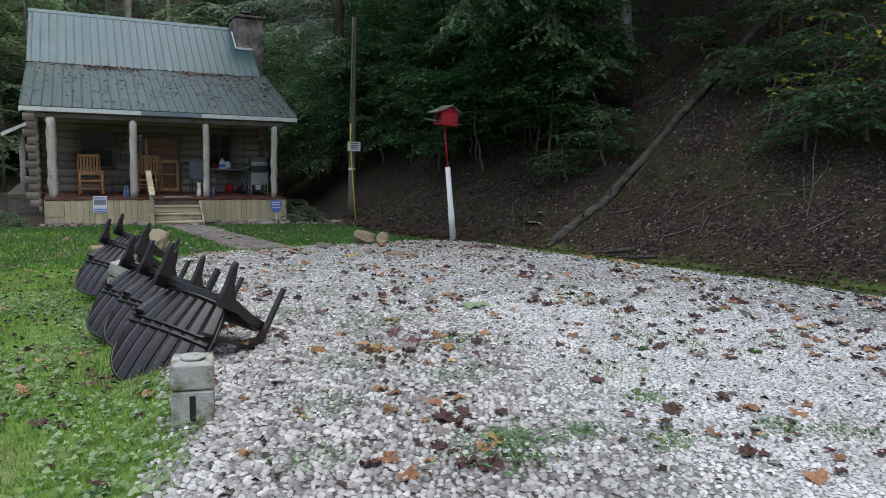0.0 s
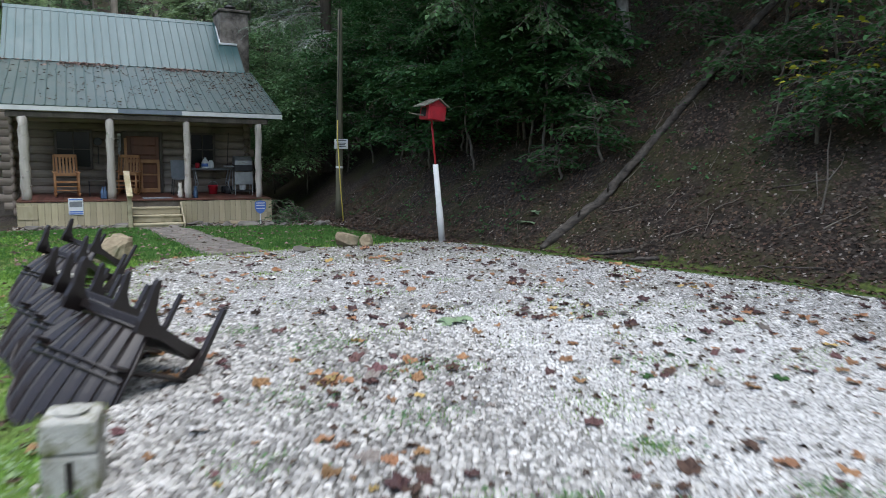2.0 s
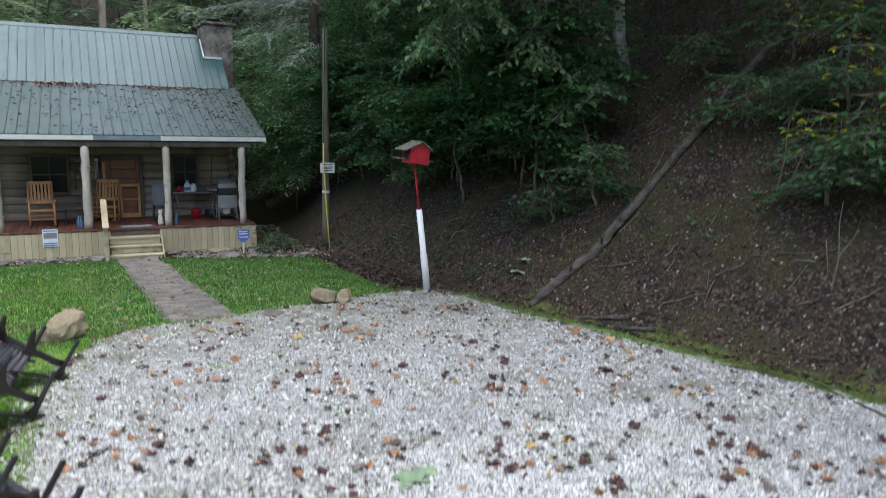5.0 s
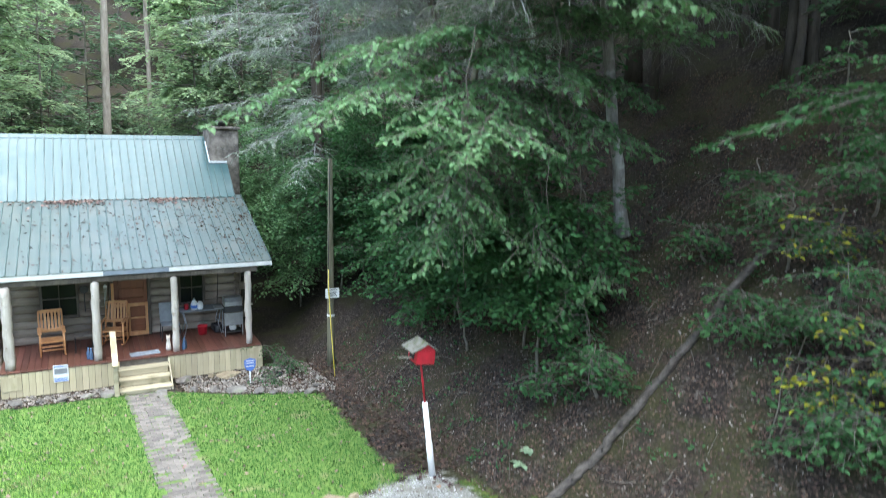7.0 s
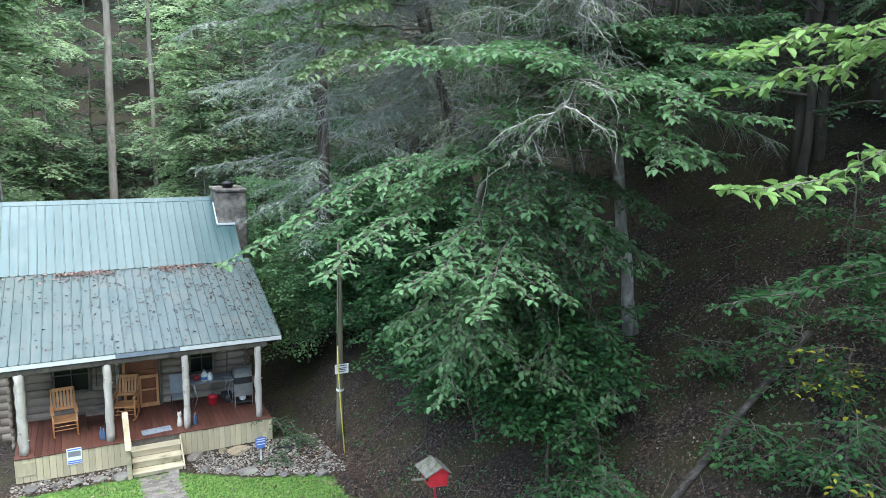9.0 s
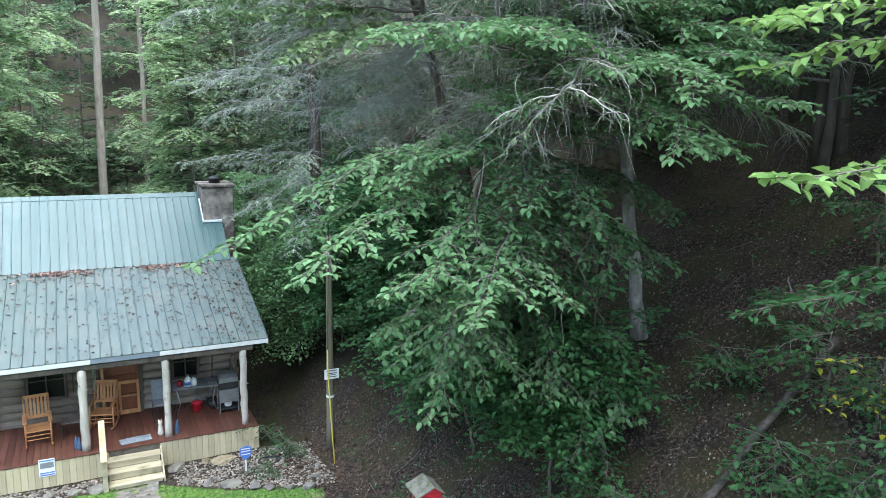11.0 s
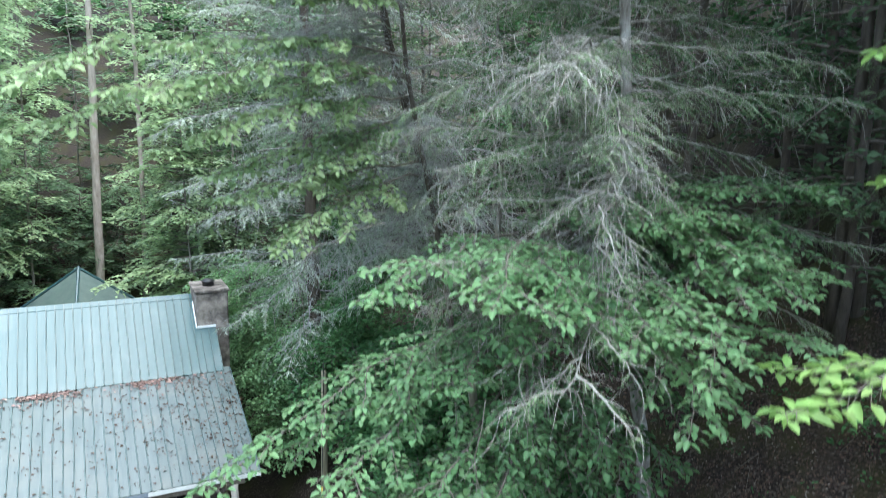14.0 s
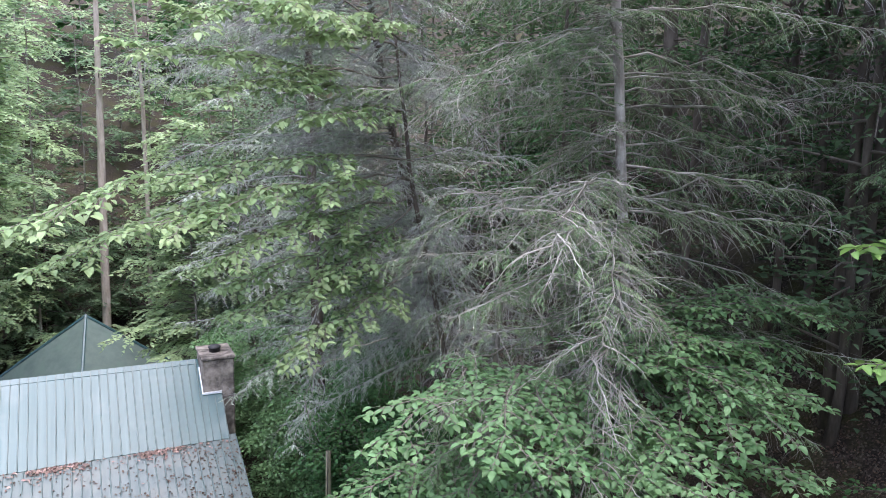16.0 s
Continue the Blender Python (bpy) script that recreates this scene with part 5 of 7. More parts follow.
        for j in range(max(2, int(start * 8)), 8):
            fw = m[j + 1] - m[j - 1]
            fw /= np.linalg.norm(fw) + 1e-9
            sd = np.cross(fw, (0, 0, 1.0))
            sd /= np.linalg.norm(sd) + 1e-9
            for sgn in (-1, 1):
                if r.rand() < 0.12:
                    continue
                L = min(1.5, side * ln) * (1.1 - 0.08 * j) * r.uniform(0.55, 1.15)
                e = m[j] + (sd * sgn * r.uniform(0.6, 1) + fw * r.uniform(0.5, 1)) * L + np.array((0, 0, -droop * L * r.uniform(0.2, 1.2)))
                self.bough(m[j], e, arch=0.06, width=width * 0.75, step=0.12, droop=droop, thick=0.009, start=0.15, **o)
        self.last = m

    def hanging(self, p, fw, length, r0):
        """A bare twig that leaves sideways and bends down."""
        r = self.r
        d = fw * r.uniform(-0.2, 1.0) + r.normal(0, 0.55, 3)
        d /= np.linalg.norm(d) + 1e-9
        pts, bend = [p], np.array((r.normal(0, 0.12), r.normal(0, 0.12), -r.uniform(0.1, 0.55)))
        for _k in range(5):
            d = d + bend + r.normal(0, 0.13, 3)
            d /= np.linalg.norm(d)
            pts.append(pts[-1] + d * length / 5)
        self.wire(np.array(pts), r0, 0.0016)


def tree(name, label, line, radii, mats, leaf_full=True, fol=None, bark="bark", sides=12):
    """A thing of trunk, branches and crown."""
    base = line[0]
    t = thing(name, tuple(base), label, "tree")
    rel = np.asarray(line, float) - np.asarray(base, float)
    k = 14
    pts = np.array([np.interp(np.linspace(0, len(line) - 1, k), range(len(line)), rel[:, i]) for i in range(3)]).T
    rr = np.interp(np.linspace(0, len(line) - 1, k), range(len(line)), radii)
    rr[0] *= 1.35
    pts[1:] += np.random.RandomState(int(abs(base[0] * 97 + base[1] * 31)) % 9999).normal(0, 0.02, (k - 1, 3))
    part("trunk", Shape().tube(pts, rr, sides, wob=0.08, rnd=rng), M[bark], t, smooth=True)
    off = Matrix.Translation(-Vector(base))
    for f, leaf_mat, wood_mat, nm in fol:
        if f.p:
            ob = part("crown", f.leaf_mesh("crown", M[leaf_mat], leaf_full), None, t, kind="stuff")
            ob.matrix_local = off
        if f.w:
            ob = part("limbwork", f.wire_mesh("limbwork", M[wood_mat], 4 if sides > 8 and wood_mat == "twig" else 3), None, t, kind="stuff")
            ob.matrix_local = off
    return t


def along(line, z):
    line = np.asarray(line, float)
    return np.array([np.interp(z, line[:, 2], line[:, i]) for i in range(3)])


def needle_bough(a, c, p0, p1, bare=0.35, twigs=2.0, twig_r=0.0045, reach=0.55, step=0.14, needle=0.1):
    """A drooping hemlock bough: side twigs in one plane, some feathered with needles, some bare and hung with lichened twigs."""
    r = a.r
    p0, p1 = np.asarray(p0, float), np.asarray(p1, float)
    ln = float(np.linalg.norm(p1 - p0))
    q = np.linspace(0, 1, 9)[:, None]
    mid = (p0 + p1) / 2 + np.array((0, 0, 0.09 * ln)) + r.normal(0, 0.05 * ln, 3)
    main = (1 - q) ** 2 * p0 + 2 * q * (1 - q) * mid + q ** 2 * p1
    main[1:-1] += r.normal(0, 0.012 * ln, (7, 3))
    c.wire(main, 0.012 + 0.004 * ln, 0.005)
    for u in np.linspace(0.14, 1.0, max(4, int(ln / step))):
        i = min(7, int(u * 8))
        base = main[i] + (main[i + 1] - main[i]) * (u * 8 - i)
        fw = main[i + 1] - main[i]
        fw = fw / (np.linalg.norm(fw) + 1e-9)
        sd = np.cross(fw, (0, 0, 1.0))
        sd /= np.linalg.norm(sd) + 1e-9
        for sgn in (-1, 1):
            tl = min(1.15, 0.36 * ln) * (1 - 0.65 * u ** 1.5) * (0.4 + 0.6 * min(1, u / 0.25)) * r.uniform(0.45, 1.2)
            d = sgn * sd * r.uniform(0.5, 1) + fw * r.uniform(0.35, 1.0) + np.array((0, 0, r.normal(0.0, 0.2)))
            d /= np.linalg.norm(d)
            sag = r.uniform(0.15, 0.55)
            s5 = np.linspace(0, 1, 5)[:, None]
            sec = base + d * tl * s5 - np.array((0, 0, sag * tl)) * s5 ** 2
            naked = r.rand() < bare
            if naked or r.rand() < 0.45:
                c.wire(sec, 0.006, 0.0022)
            if naked:
                for _k in range(1 + int(r.poisson(twigs))):
                    c.hanging(sec[r.randint(0, 5)], d, reach * r.uniform(0.4, 1.5), twig_r * r.uniform(0.7, 1.5))
            else:
                k = max(5, int(tl / (0.2 * needle)))
                s = (np.arange(k) + r.uniform(0.2, 0.8)) / k
                pos = base + d * (s * tl)[:, None] - np.array((0, 0, sag * tl)) * (s ** 2)[:, None]
                side = np.cross(d, (0, 0, 1.0))
                alt = np.where(np.arange(k) % 2 == 0, 1.0, -1.0)[:, None]
                ld = d * 0.7 + side * alt * 0.75 + r.normal(0, 0.16, (k, 3)) - np.array((0, 0, 0.15 + 0.5 * sag))
                sz = needle * r.uniform(0.6, 1.25, k) * (1 - 0.35 * s)
                a.leaves(pos, ld, np.array((0, 0, 1.0)) + r.normal(0, 0.3, (k, 3)), sz, sz * 0.24)


def hemlock(line, radii, zs, length, seed, label, bark, toward=(2.4, 4.8), bias=0.6, mat="needle_grey", wood="lichen", slope=(-0.32, 0.05), limbs=(), **kw):
    """Tiers of fine sprays and bare lichened twigs round a trunk."""
    a, c = Foliage(seed), Foliage(seed + 1)
    for z in zs:
        p = along(line, z)
        g = a.r.uniform(*toward) if a.r.rand() < bias else a.r.uniform(-0.9, 2.2)
        L = a.r.uniform(*length)
        needle_bough(a, c, p, p + np.array((math.cos(g) * L, math.sin(g) * L, a.r.uniform(*slope) * L)), **kw)
    for limb in limbs:
        pts = np.array(limb)
        k = np.linspace(0, len(pts) - 1, 13)
        pts = np.array([np.interp(k, range(len(pts)), pts[:, i]) for i in range(3)]).T
        pts[1:-1] += c.r.normal(0, 0.045, (11, 3))
        c.wire(pts, 0.027, 0.008)
        for q in range(3, 13):
            fw = (pts[q] - pts[q - 1]) / (np.linalg.norm(pts[q] - pts[q - 1]) + 1e-9)
            for _k in range(6):
                c.hanging(pts[q - 1] + (pts[q] - pts[q - 1]) * c.r.rand(), fw, c.r.uniform(0.2, 0.95), c.r.uniform(0.003, 0.006))
            sd = np.cross(fw, (0, 0, 1.0)) * c.r.choice((-1, 1))
            L = c.r.uniform(0.5, 1.1)
            needle_bough(a, c, pts[q], pts[q] + (fw * 0.7 + sd * 0.8) * L - np.array((0, 0, 0.25 * L)), bare=0.3, twigs=1.2)
    return tree("hemlock_tree", label, line, radii, M, None, [(a, mat, "twig", "a"), (c, mat, wood, "c")], bark=bark)


# big lichen-covered hemlock on the bank, and others behind it
T1 = [(8.25, 9.95, 4.5), (7.85, 10.0, 6.9), (7.3, 10.0, 10.6), (6.7, 10.0, 15.5), (6.2, 10.0, 21.0)]
MAIN_BOUGHS = (((7.2, 10, 10.85), (6.6, 9.8, 10.5), (5.17, 9.3, 9.76), (4.04, 8.9, 9.7), (3.2, 8.6, 9.97)), ((7.26, 10, 9.6), (6.75, 9.8, 10.3), (6.3, 9.6, 10.8)), ((6.6, 9.7, 10.5), (5.9, 9.3, 10.0), (5.4, 9, 9.4)),
         ((7.0, 10, 13.95), (8.7, 9.3, 14.0), (10.2, 9.1, 14.2), (11.1, 9.0, 14.6)), ((7.2, 10, 11.2), (5.6, 9.5, 11.95), (4.45, 9, 12.4), (3.5, 8.6, 12.95)), ((7.3, 10, 9.9), (6.2, 9.2, 9.5), (5.0, 8.4, 9.3), (4.2, 7.9, 8.6)),
         ((6.9, 10, 12.6), (5.6, 9.0, 12.9), (4.4, 7.8, 12.6), (3.6, 7.0, 12.3)), ((7.3, 10, 10.0), (6.0, 8.6, 9.9), (4.6, 7.2, 9.5), (3.5, 6.4, 9.0)), ((7.1, 10, 11.8), (6.2, 8.8, 11.6), (5.2, 7.8, 11.0), (4.4, 7.2, 10.4)), ((7.25, 10, 10.4), (6.4, 9.0, 10.9), (5.4, 8.0, 11.1), (4.5, 7.3, 10.8)))
hemlock(T1, [0.135, 0.12, 0.1, 0.085, 0.05], np.linspace(8.6, 18, 124), (1.4, 4.4), 11, "tall grey-barked hemlock with lichen-covered twigs", "lichen_bark", (2.6, 4.3), 0.6, limbs=MAIN_BOUGHS, bare=0.3, twigs=2.0, twig_r=0.004, needle=0.095)
T2 = [(8.2, 16.0, 4.2), (7.35, 16.0, 8.0), (6.7, 15.9, 9.5), (5.4, 15.8, 13.0), (4.4, 15.6, 17.5), (4.0, 15.5, 21)]
hemlock(T2, [0.2, 0.16, 0.12, 0.09, 0.07, 0.04], np.linspace(8.2, 20, 120), (1.8, 5.2), 21, "leaning hemlock with dense grey-green needles", "bark_dark", (2.4, 5.0), 0.8, "needle_pale", "lichen_grey", bare=0.4, twigs=2.2, reach=0.7, step=0.15, needle=0.12)
T6 = [(5.6, 22.5, 1.2), (5.4, 22.4, 9.0), (5.0, 22.2, 22.0)]
hemlock(T6, [0.22, 0.18, 0.06], np.linspace(6, 21, 64), (2.0, 5.0), 23, "hemlock with grey-green needles behind the chimney", "bark_dark", (2.0, 4.4), 0.7, "needle_pale", "lichen_grey", bare=0.3, twigs=1.6, reach=0.8, step=0.2, needle=0.17)
T7 = [(13.0, 8.2, 9.3), (12.8, 8.2, 16.0), (12.6, 8.2, 24.0)]
hemlock(T7, [0.2, 0.17, 0.06], np.linspace(9.8, 21, 62), (1.5, 4.4), 25, "dark hemlock high on the bank", "bark_dark", (2.0, 4.8), 0.7, "needle_grey", "bark_dark", bare=0.15, twigs=0.8, step=0.2, needle=0.15)
T8 = [(12.0, 14.2, 8.0), (11.8, 14.2, 16.0), (11.6, 14.2, 24.0)]
hemlock(T8, [0.2, 0.17, 0.06], np.linspace(8.8, 21, 62), (1.5, 4.6), 27, "dark hemlock on the upper bank", "bark_dark", (2.0, 4.8), 0.7, "needle_grey", "bark_dark", bare=0.15, twigs=0.8, step=0.2, needle=0.15)

# beech whose sprays hang over the lawn
T3 = [(6.4, 12.0, 3.3), (5.95, 12.0, 4.6), (5.43, 11.9, 6.6), (5.5, 11.3, 8.8), (5.3, 10.8, 11.0)]
F = Foliage(31)
for p0, p1, sd_ in (((5.9, 10.8, 8.6), (-0.1, 9.9, 6.6), 0.17), ((5.9, 10.8, 8.2), (1.4, 10.4, 6.9), 0.2), ((5.9, 10.8, 8.0), (1.05, 8.55, 6.55), 0.17), ((5.7, 10.4, 7.9), (2.75, 6.95, 6.2), 0.3), ((5.7, 10.4, 7.8), (2.3, 7.6, 6.6), 0.24),
                   ((5.6, 10.7, 9.9), (1.95, 8.0, 9.7), 0.22), ((5.6, 10.6, 9.7), (3.0, 7.1, 9.75), 0.28), ((5.6, 10.6, 9.7), (4.0, 6.7, 9.65), 0.28), ((5.7, 10.6, 9.6), (4.9, 6.2, 9.4), 0.28), ((5.8, 10.8, 9.3), (5.7, 5.9, 9.1), 0.28),
                   ((5.9, 10.8, 9.0), (5.4, 6.0, 8.35), 0.26), ((5.9, 10.8, 9.5), (6.7, 6.6, 9.6), 0.3), ((5.9, 10.8, 9.5), (7.7, 6.7, 9.6), 0.3), ((6.0, 10.9, 9.4), (8.7, 7.0, 9.6), 0.3), ((6.0, 10.9, 9.0), (7.5, 6.2, 9.0), 0.28), ((6.0, 10.9, 9.2), (9.8, 7.8, 9.6), 0.28),
                   ((6.0, 10.9, 8.6), (6.5, 6.8, 8.3), 0.26), ((6.0, 11, 8.4), (8.2, 7.6, 8.4), 0.28), ((5.9, 10.9, 8.4), (2.6, 9.5, 7.6), 0.28), ((5.8, 10.7, 8.6), (3.4, 8.6, 8.2), 0.3), ((5.8, 10.7, 8.2), (4.2, 7.9, 7.5), 0.3), ((5.8, 10.7, 9.2), (3.9, 8.0, 8.8), 0.3), ((5.9, 10.7, 7.8), (5.2, 7.6, 7.2), 0.3)):
    F.spray(p0, p1, sd_)
for e in ((6.3, 7.6, 10.5), (7.4, 7.8, 10.4), (8.6, 8.2, 10.3), (9.6, 8.4, 10.0), (8.0, 7.4, 9.9), (9.0, 7.6, 9.4), (7.2, 7.0, 10.0), (10.4, 8.4, 10.6), (9.6, 8.0, 10.9)):
    F.spray((5.9, 10.7, 9.8), e, 0.3, width=0.5, gap=0.095)
# lower sprays of the same beech, in the leaf colour darkened for shade
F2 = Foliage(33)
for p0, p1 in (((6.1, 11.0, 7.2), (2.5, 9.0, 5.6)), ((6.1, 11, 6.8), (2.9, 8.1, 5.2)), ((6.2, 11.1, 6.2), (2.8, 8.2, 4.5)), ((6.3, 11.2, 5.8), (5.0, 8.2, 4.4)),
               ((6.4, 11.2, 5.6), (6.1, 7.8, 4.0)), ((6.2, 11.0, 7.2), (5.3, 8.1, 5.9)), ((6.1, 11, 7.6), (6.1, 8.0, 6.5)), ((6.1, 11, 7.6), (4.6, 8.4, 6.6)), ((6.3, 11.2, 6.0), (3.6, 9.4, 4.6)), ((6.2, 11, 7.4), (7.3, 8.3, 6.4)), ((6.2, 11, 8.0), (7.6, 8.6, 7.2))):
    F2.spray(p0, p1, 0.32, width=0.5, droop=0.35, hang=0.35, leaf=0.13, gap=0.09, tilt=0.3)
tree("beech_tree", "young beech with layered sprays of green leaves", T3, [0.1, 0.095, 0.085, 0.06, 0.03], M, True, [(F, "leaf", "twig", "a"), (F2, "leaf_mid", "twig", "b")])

# near tree at the bank's edge, its sprays reaching in over the gravel
T4 = [(8.2, 2.6, 4.6), (7.8, 2.7, 8.0), (7.4, 2.9, 12.0), (7.2, 3.0, 15.5)]
F = Foliage(41)
for p0, p1, w in (((7.7, 2.8, 8.6), (2.8, 2.9, 8.37), 0.4), ((7.6, 2.8, 10.2), (3.86, 4.1, 9.6), 0.45), ((7.4, 2.9, 9.9), (4.6, 4.4, 9.75), 0.5), ((7.4, 2.9, 10.2), (5.4, 5.4, 9.32), 0.55), ((7.4, 2.9, 11.8), (5.85, 5.0, 12.5), 0.5), ((7.4, 2.9, 11), (6.05, 4.9, 11.3), 0.5)):
    F.bough(p0, p1, arch=0.05, width=w, step=0.12, leaf=0.17, gap=0.1, droop=0.4, thick=0.022, ratio=0.56, start=0.2, tilt=0.22, hang=0.15)
F2 = Foliage(43)
for p0, p1, w in (((7.6, 2.8, 7.6), (5.45, 5.3, 6.5), 0.45), ((7.7, 2.8, 7.6), (6.1, 5.0, 6.75), 0.6)):
    F2.bough(p0, p1, arch=0.05, width=w, step=0.12, leaf=0.15, gap=0.08, droop=0.3, thick=0.02, ratio=0.52, start=0.2)
tree("beech_tree", "slender tree with bright green drooping leaves", T4, [0.1, 0.09, 0.07, 0.03], M, True, [(F, "leaf_bright", "twig", "a"), (F2, "leaf_dark", "twig", "b")])

# lime-green sprays above the cabin
T5 = [(7.0, 14.6, 3.6), (6.2, 14.4, 8.0), (4.9, 13.8, 12.5), (4.3, 13.6, 16)]
F = Foliage(51)
for p0, p1, w in (((5.0, 13.9, 12.9), (-1.95, 11.4, 12.1), 0.19), ((5.0, 13.9, 12.5), (-1.75, 11.8, 11.45), 0.18), ((5.0, 13.9, 12.5), (-0.6, 11.2, 12.0), 0.2), ((5.0, 13.9, 12.2), (0.6, 11.6, 11.4), 0.2), ((5.1, 13.9, 11.4), (1.0, 13.2, 10.7), 0.2),
                   ((4.9, 13.9, 14.6), (-0.6, 12.0, 14.7), 0.22), ((4.9, 13.9, 14.9), (0.2, 11.8, 15.2), 0.24), ((4.8, 13.8, 15.2), (1.4, 11.4, 15.3), 0.28), ((4.9, 13.9, 14.2), (0.6, 12.2, 14.0), 0.22), ((4.9, 13.9, 13.9), (2.2, 12.0, 13.6), 0.25), ((5.2, 13.9, 10.6), (1.8, 11.8, 9.6), 0.24), ((4.8, 13.8, 15.4), (-1.4, 12.6, 15.6), 0.2), ((5.2, 13.9, 10.9), (0.9, 12.4, 10.4), 0.2), ((5.0, 13.9, 12.0), (2.4, 12.2, 10.7), 0.24)):
    F.spray(p0, p1, w, width=0.4, leaf=0.16, gap=0.09, tilt=0.25, droop=0.3, arch=0.07, thick=0.024, start=0.3, hang=0.25)
tree("beech_tree", "slender tree with lime-green sprays over the roof", T5, [0.07, 0.06, 0.045, 0.02], M, True, [(F, "leaf_lime", "twig", "a")], bark="bark_dark")


def sapling(x, y, h, seed, mat, leaf=0.12, boughs=12, width=0.55, name="shrub", label="leafy green shrub on the bank", full=True):
    z = float(ground_z(x, y)) - 0.05
    f = Foliage(seed)
    top = (x + f.r.uniform(-0.4, 0.1), y + f.r.uniform(-0.3, 0.2), z + h)
    line = [(x, y, z), tuple((np.array((x, y, z)) + top) / 2 + f.r.normal(0, 0.06, 3)), top]
    for k in range(boughs):
        p = along(line, z + h * f.r.uniform(0.25, 1.0))
        g = f.r.uniform(1.6, 5.6)
        L = f.r.uniform(0.5, 1.0) * min(2.2, 0.45 + h * 0.4)
        f.bough(p, p + np.array((math.cos(g) * L, math.sin(g) * L, f.r.uniform(-0.35, 0.2) * L)), arch=0.12, width=width, step=0.15, leaf=leaf, gap=0.085, droop=0.4, thick=0.01, ratio=0.58, wires=full)
    fol = [(f, mat, "twig", "a")]
    if mat == "leaf_yellow":
        g2 = Foliage(seed + 5000)
        n = len(f.p)
        for a in range(n - 1, -1, -1):
            if a % 4 == 0:
                for src, dst in ((f.p, g2.p), (f.d, g2.d), (f.n, g2.n), (f.s, g2.s)):
                    dst.append(src.pop(a))
        fol = [(f, "leaf_dark", "twig", "a"), (g2, "leaf_yellow", "twig", "b")]
    return tree(name, label, line, [0.03, 0.022, 0.01], M, full, fol, bark="twig", sides=6)


rs = np.random.RandomState(77)
for i in range(26):
    y = 8.8 + 10.5 * (i + rs.uniform(0, 1)) / 26
    x = float(lerp(y, FOOT)) + rs.uniform(1.7, 5.2 if y > 14 else 2.9)
    sapling(x, y, rs.uniform(1.8, 4.4), 100 + i, "leaf_dark", 0.15, 22, 0.75, full=i % 2 == 0)
for i, (x, y, h, mt) in enumerate(((4.7, 22.0, 5.0, "leaf"), (5.3, 24.0, 6.0, "leaf"), (5.6, 20.4, 4.2, "leaf_dark"), (6.6, 19.2, 4.6, "leaf_dark"), (4.6, 26.5, 6.5, "leaf"), (7.4, 22.5, 6.0, "leaf_dark"), (4.4, 29.5, 6, "leaf"))):
    sapling(x, y, h, 180 + i, mt, 0.14, 48, 1.0, label="leafy understorey tree beside the cabin", full=False)
for i, (x, y, h) in enumerate(((6.9, 4.0, 1.0), (7.2, 3.4, 1.2), (7.7, 4.6, 1.3), (8.1, 3.2, 1.5), (7.4, 5.3, 0.8), (8.3, 5.2, 1.2), (6.8, 2.7, 1.0), (6.5, 3.9, 0.7), (6.75, 3.1, 0.8), (6.9, 2.5, 0.9), (6.5, 9.6, 1.1), (6.7, 10.3, 1.2))):
    sapling(x, y, h, 200 + i, "leaf_yellow" if i in (0, 1, 3, 5) else "leaf_dark", 0.11, 16, 0.55, label="yellowing shrub on the leafy bank")
for i, (x, y, h) in enumerate(((5.9, 7.6, 1.0), (6.3, 8.3, 1.2), (5.6, 8.4, 0.8), (7.3, 5.9, 0.8), (8.3, 6.0, 1.3), (9.0, 7.2, 1.2), (9.4, 5.4, 2.0), (8.2, 7.6, 0.8), (8.8, 4.2, 2.4), (9.6, 3.2, 2.6), (10.2, 5.2, 2.6), (9.0, 2.2, 2.8), (10.4, 6.8, 2.2))):
    sapling(x, y, h, 220 + i, "leaf_dark", 0.12, 12, 0.5)


def wood_tree(x, y, h, seed, mat="far_leaf", leaf=0.3, boughs=26, low=0.3, rad=0.16, spread=3.0, bark="bark", gap=0.2, step=0.34, label="tall forest tree with green foliage", fine=False):
    z = float(ground_z(x, y)) - 0.2
    f = Foliage(seed)
    line = [(x, y, z), (x + f.r.uniform(-0.3, 0.3), y, z + h * 0.5), (x + f.r.uniform(-0.6, 0.6), y + f.r.uniform(-0.4, 0.4), z + h)]
    for k in range(boughs):
        u = low + (1 - low) * (k + f.r.rand()) / boughs
        p = along(line, z + h * u)
        g = f.r.uniform(0, 2 * math.pi)
        L = spread * f.r.uniform(0.5, 1.1) * (1.15 - 0.65 * u)
        f.bough(p, p + np.array((math.cos(g) * L, math.sin(g) * L, f.r.uniform(-0.3, 0.25) * L)), arch=0.12, width=(0.5 if fine else 0.9) + 0.25 * spread, step=step, leaf=leaf, gap=gap, droop=0.3, ratio=0.85 if fine else 0.62, tilt=0.2 if fine else 0.38, wires=False)
        f.wire(np.stack([p, f.last[4], f.last[8]]), 0.04, 0.01)
    return tree("forest_tree", label, line, [rad, rad * 0.75, rad * 0.25], M, None if fine else False, [(f, mat, "twig", "a")], bark=bark, sides=8)


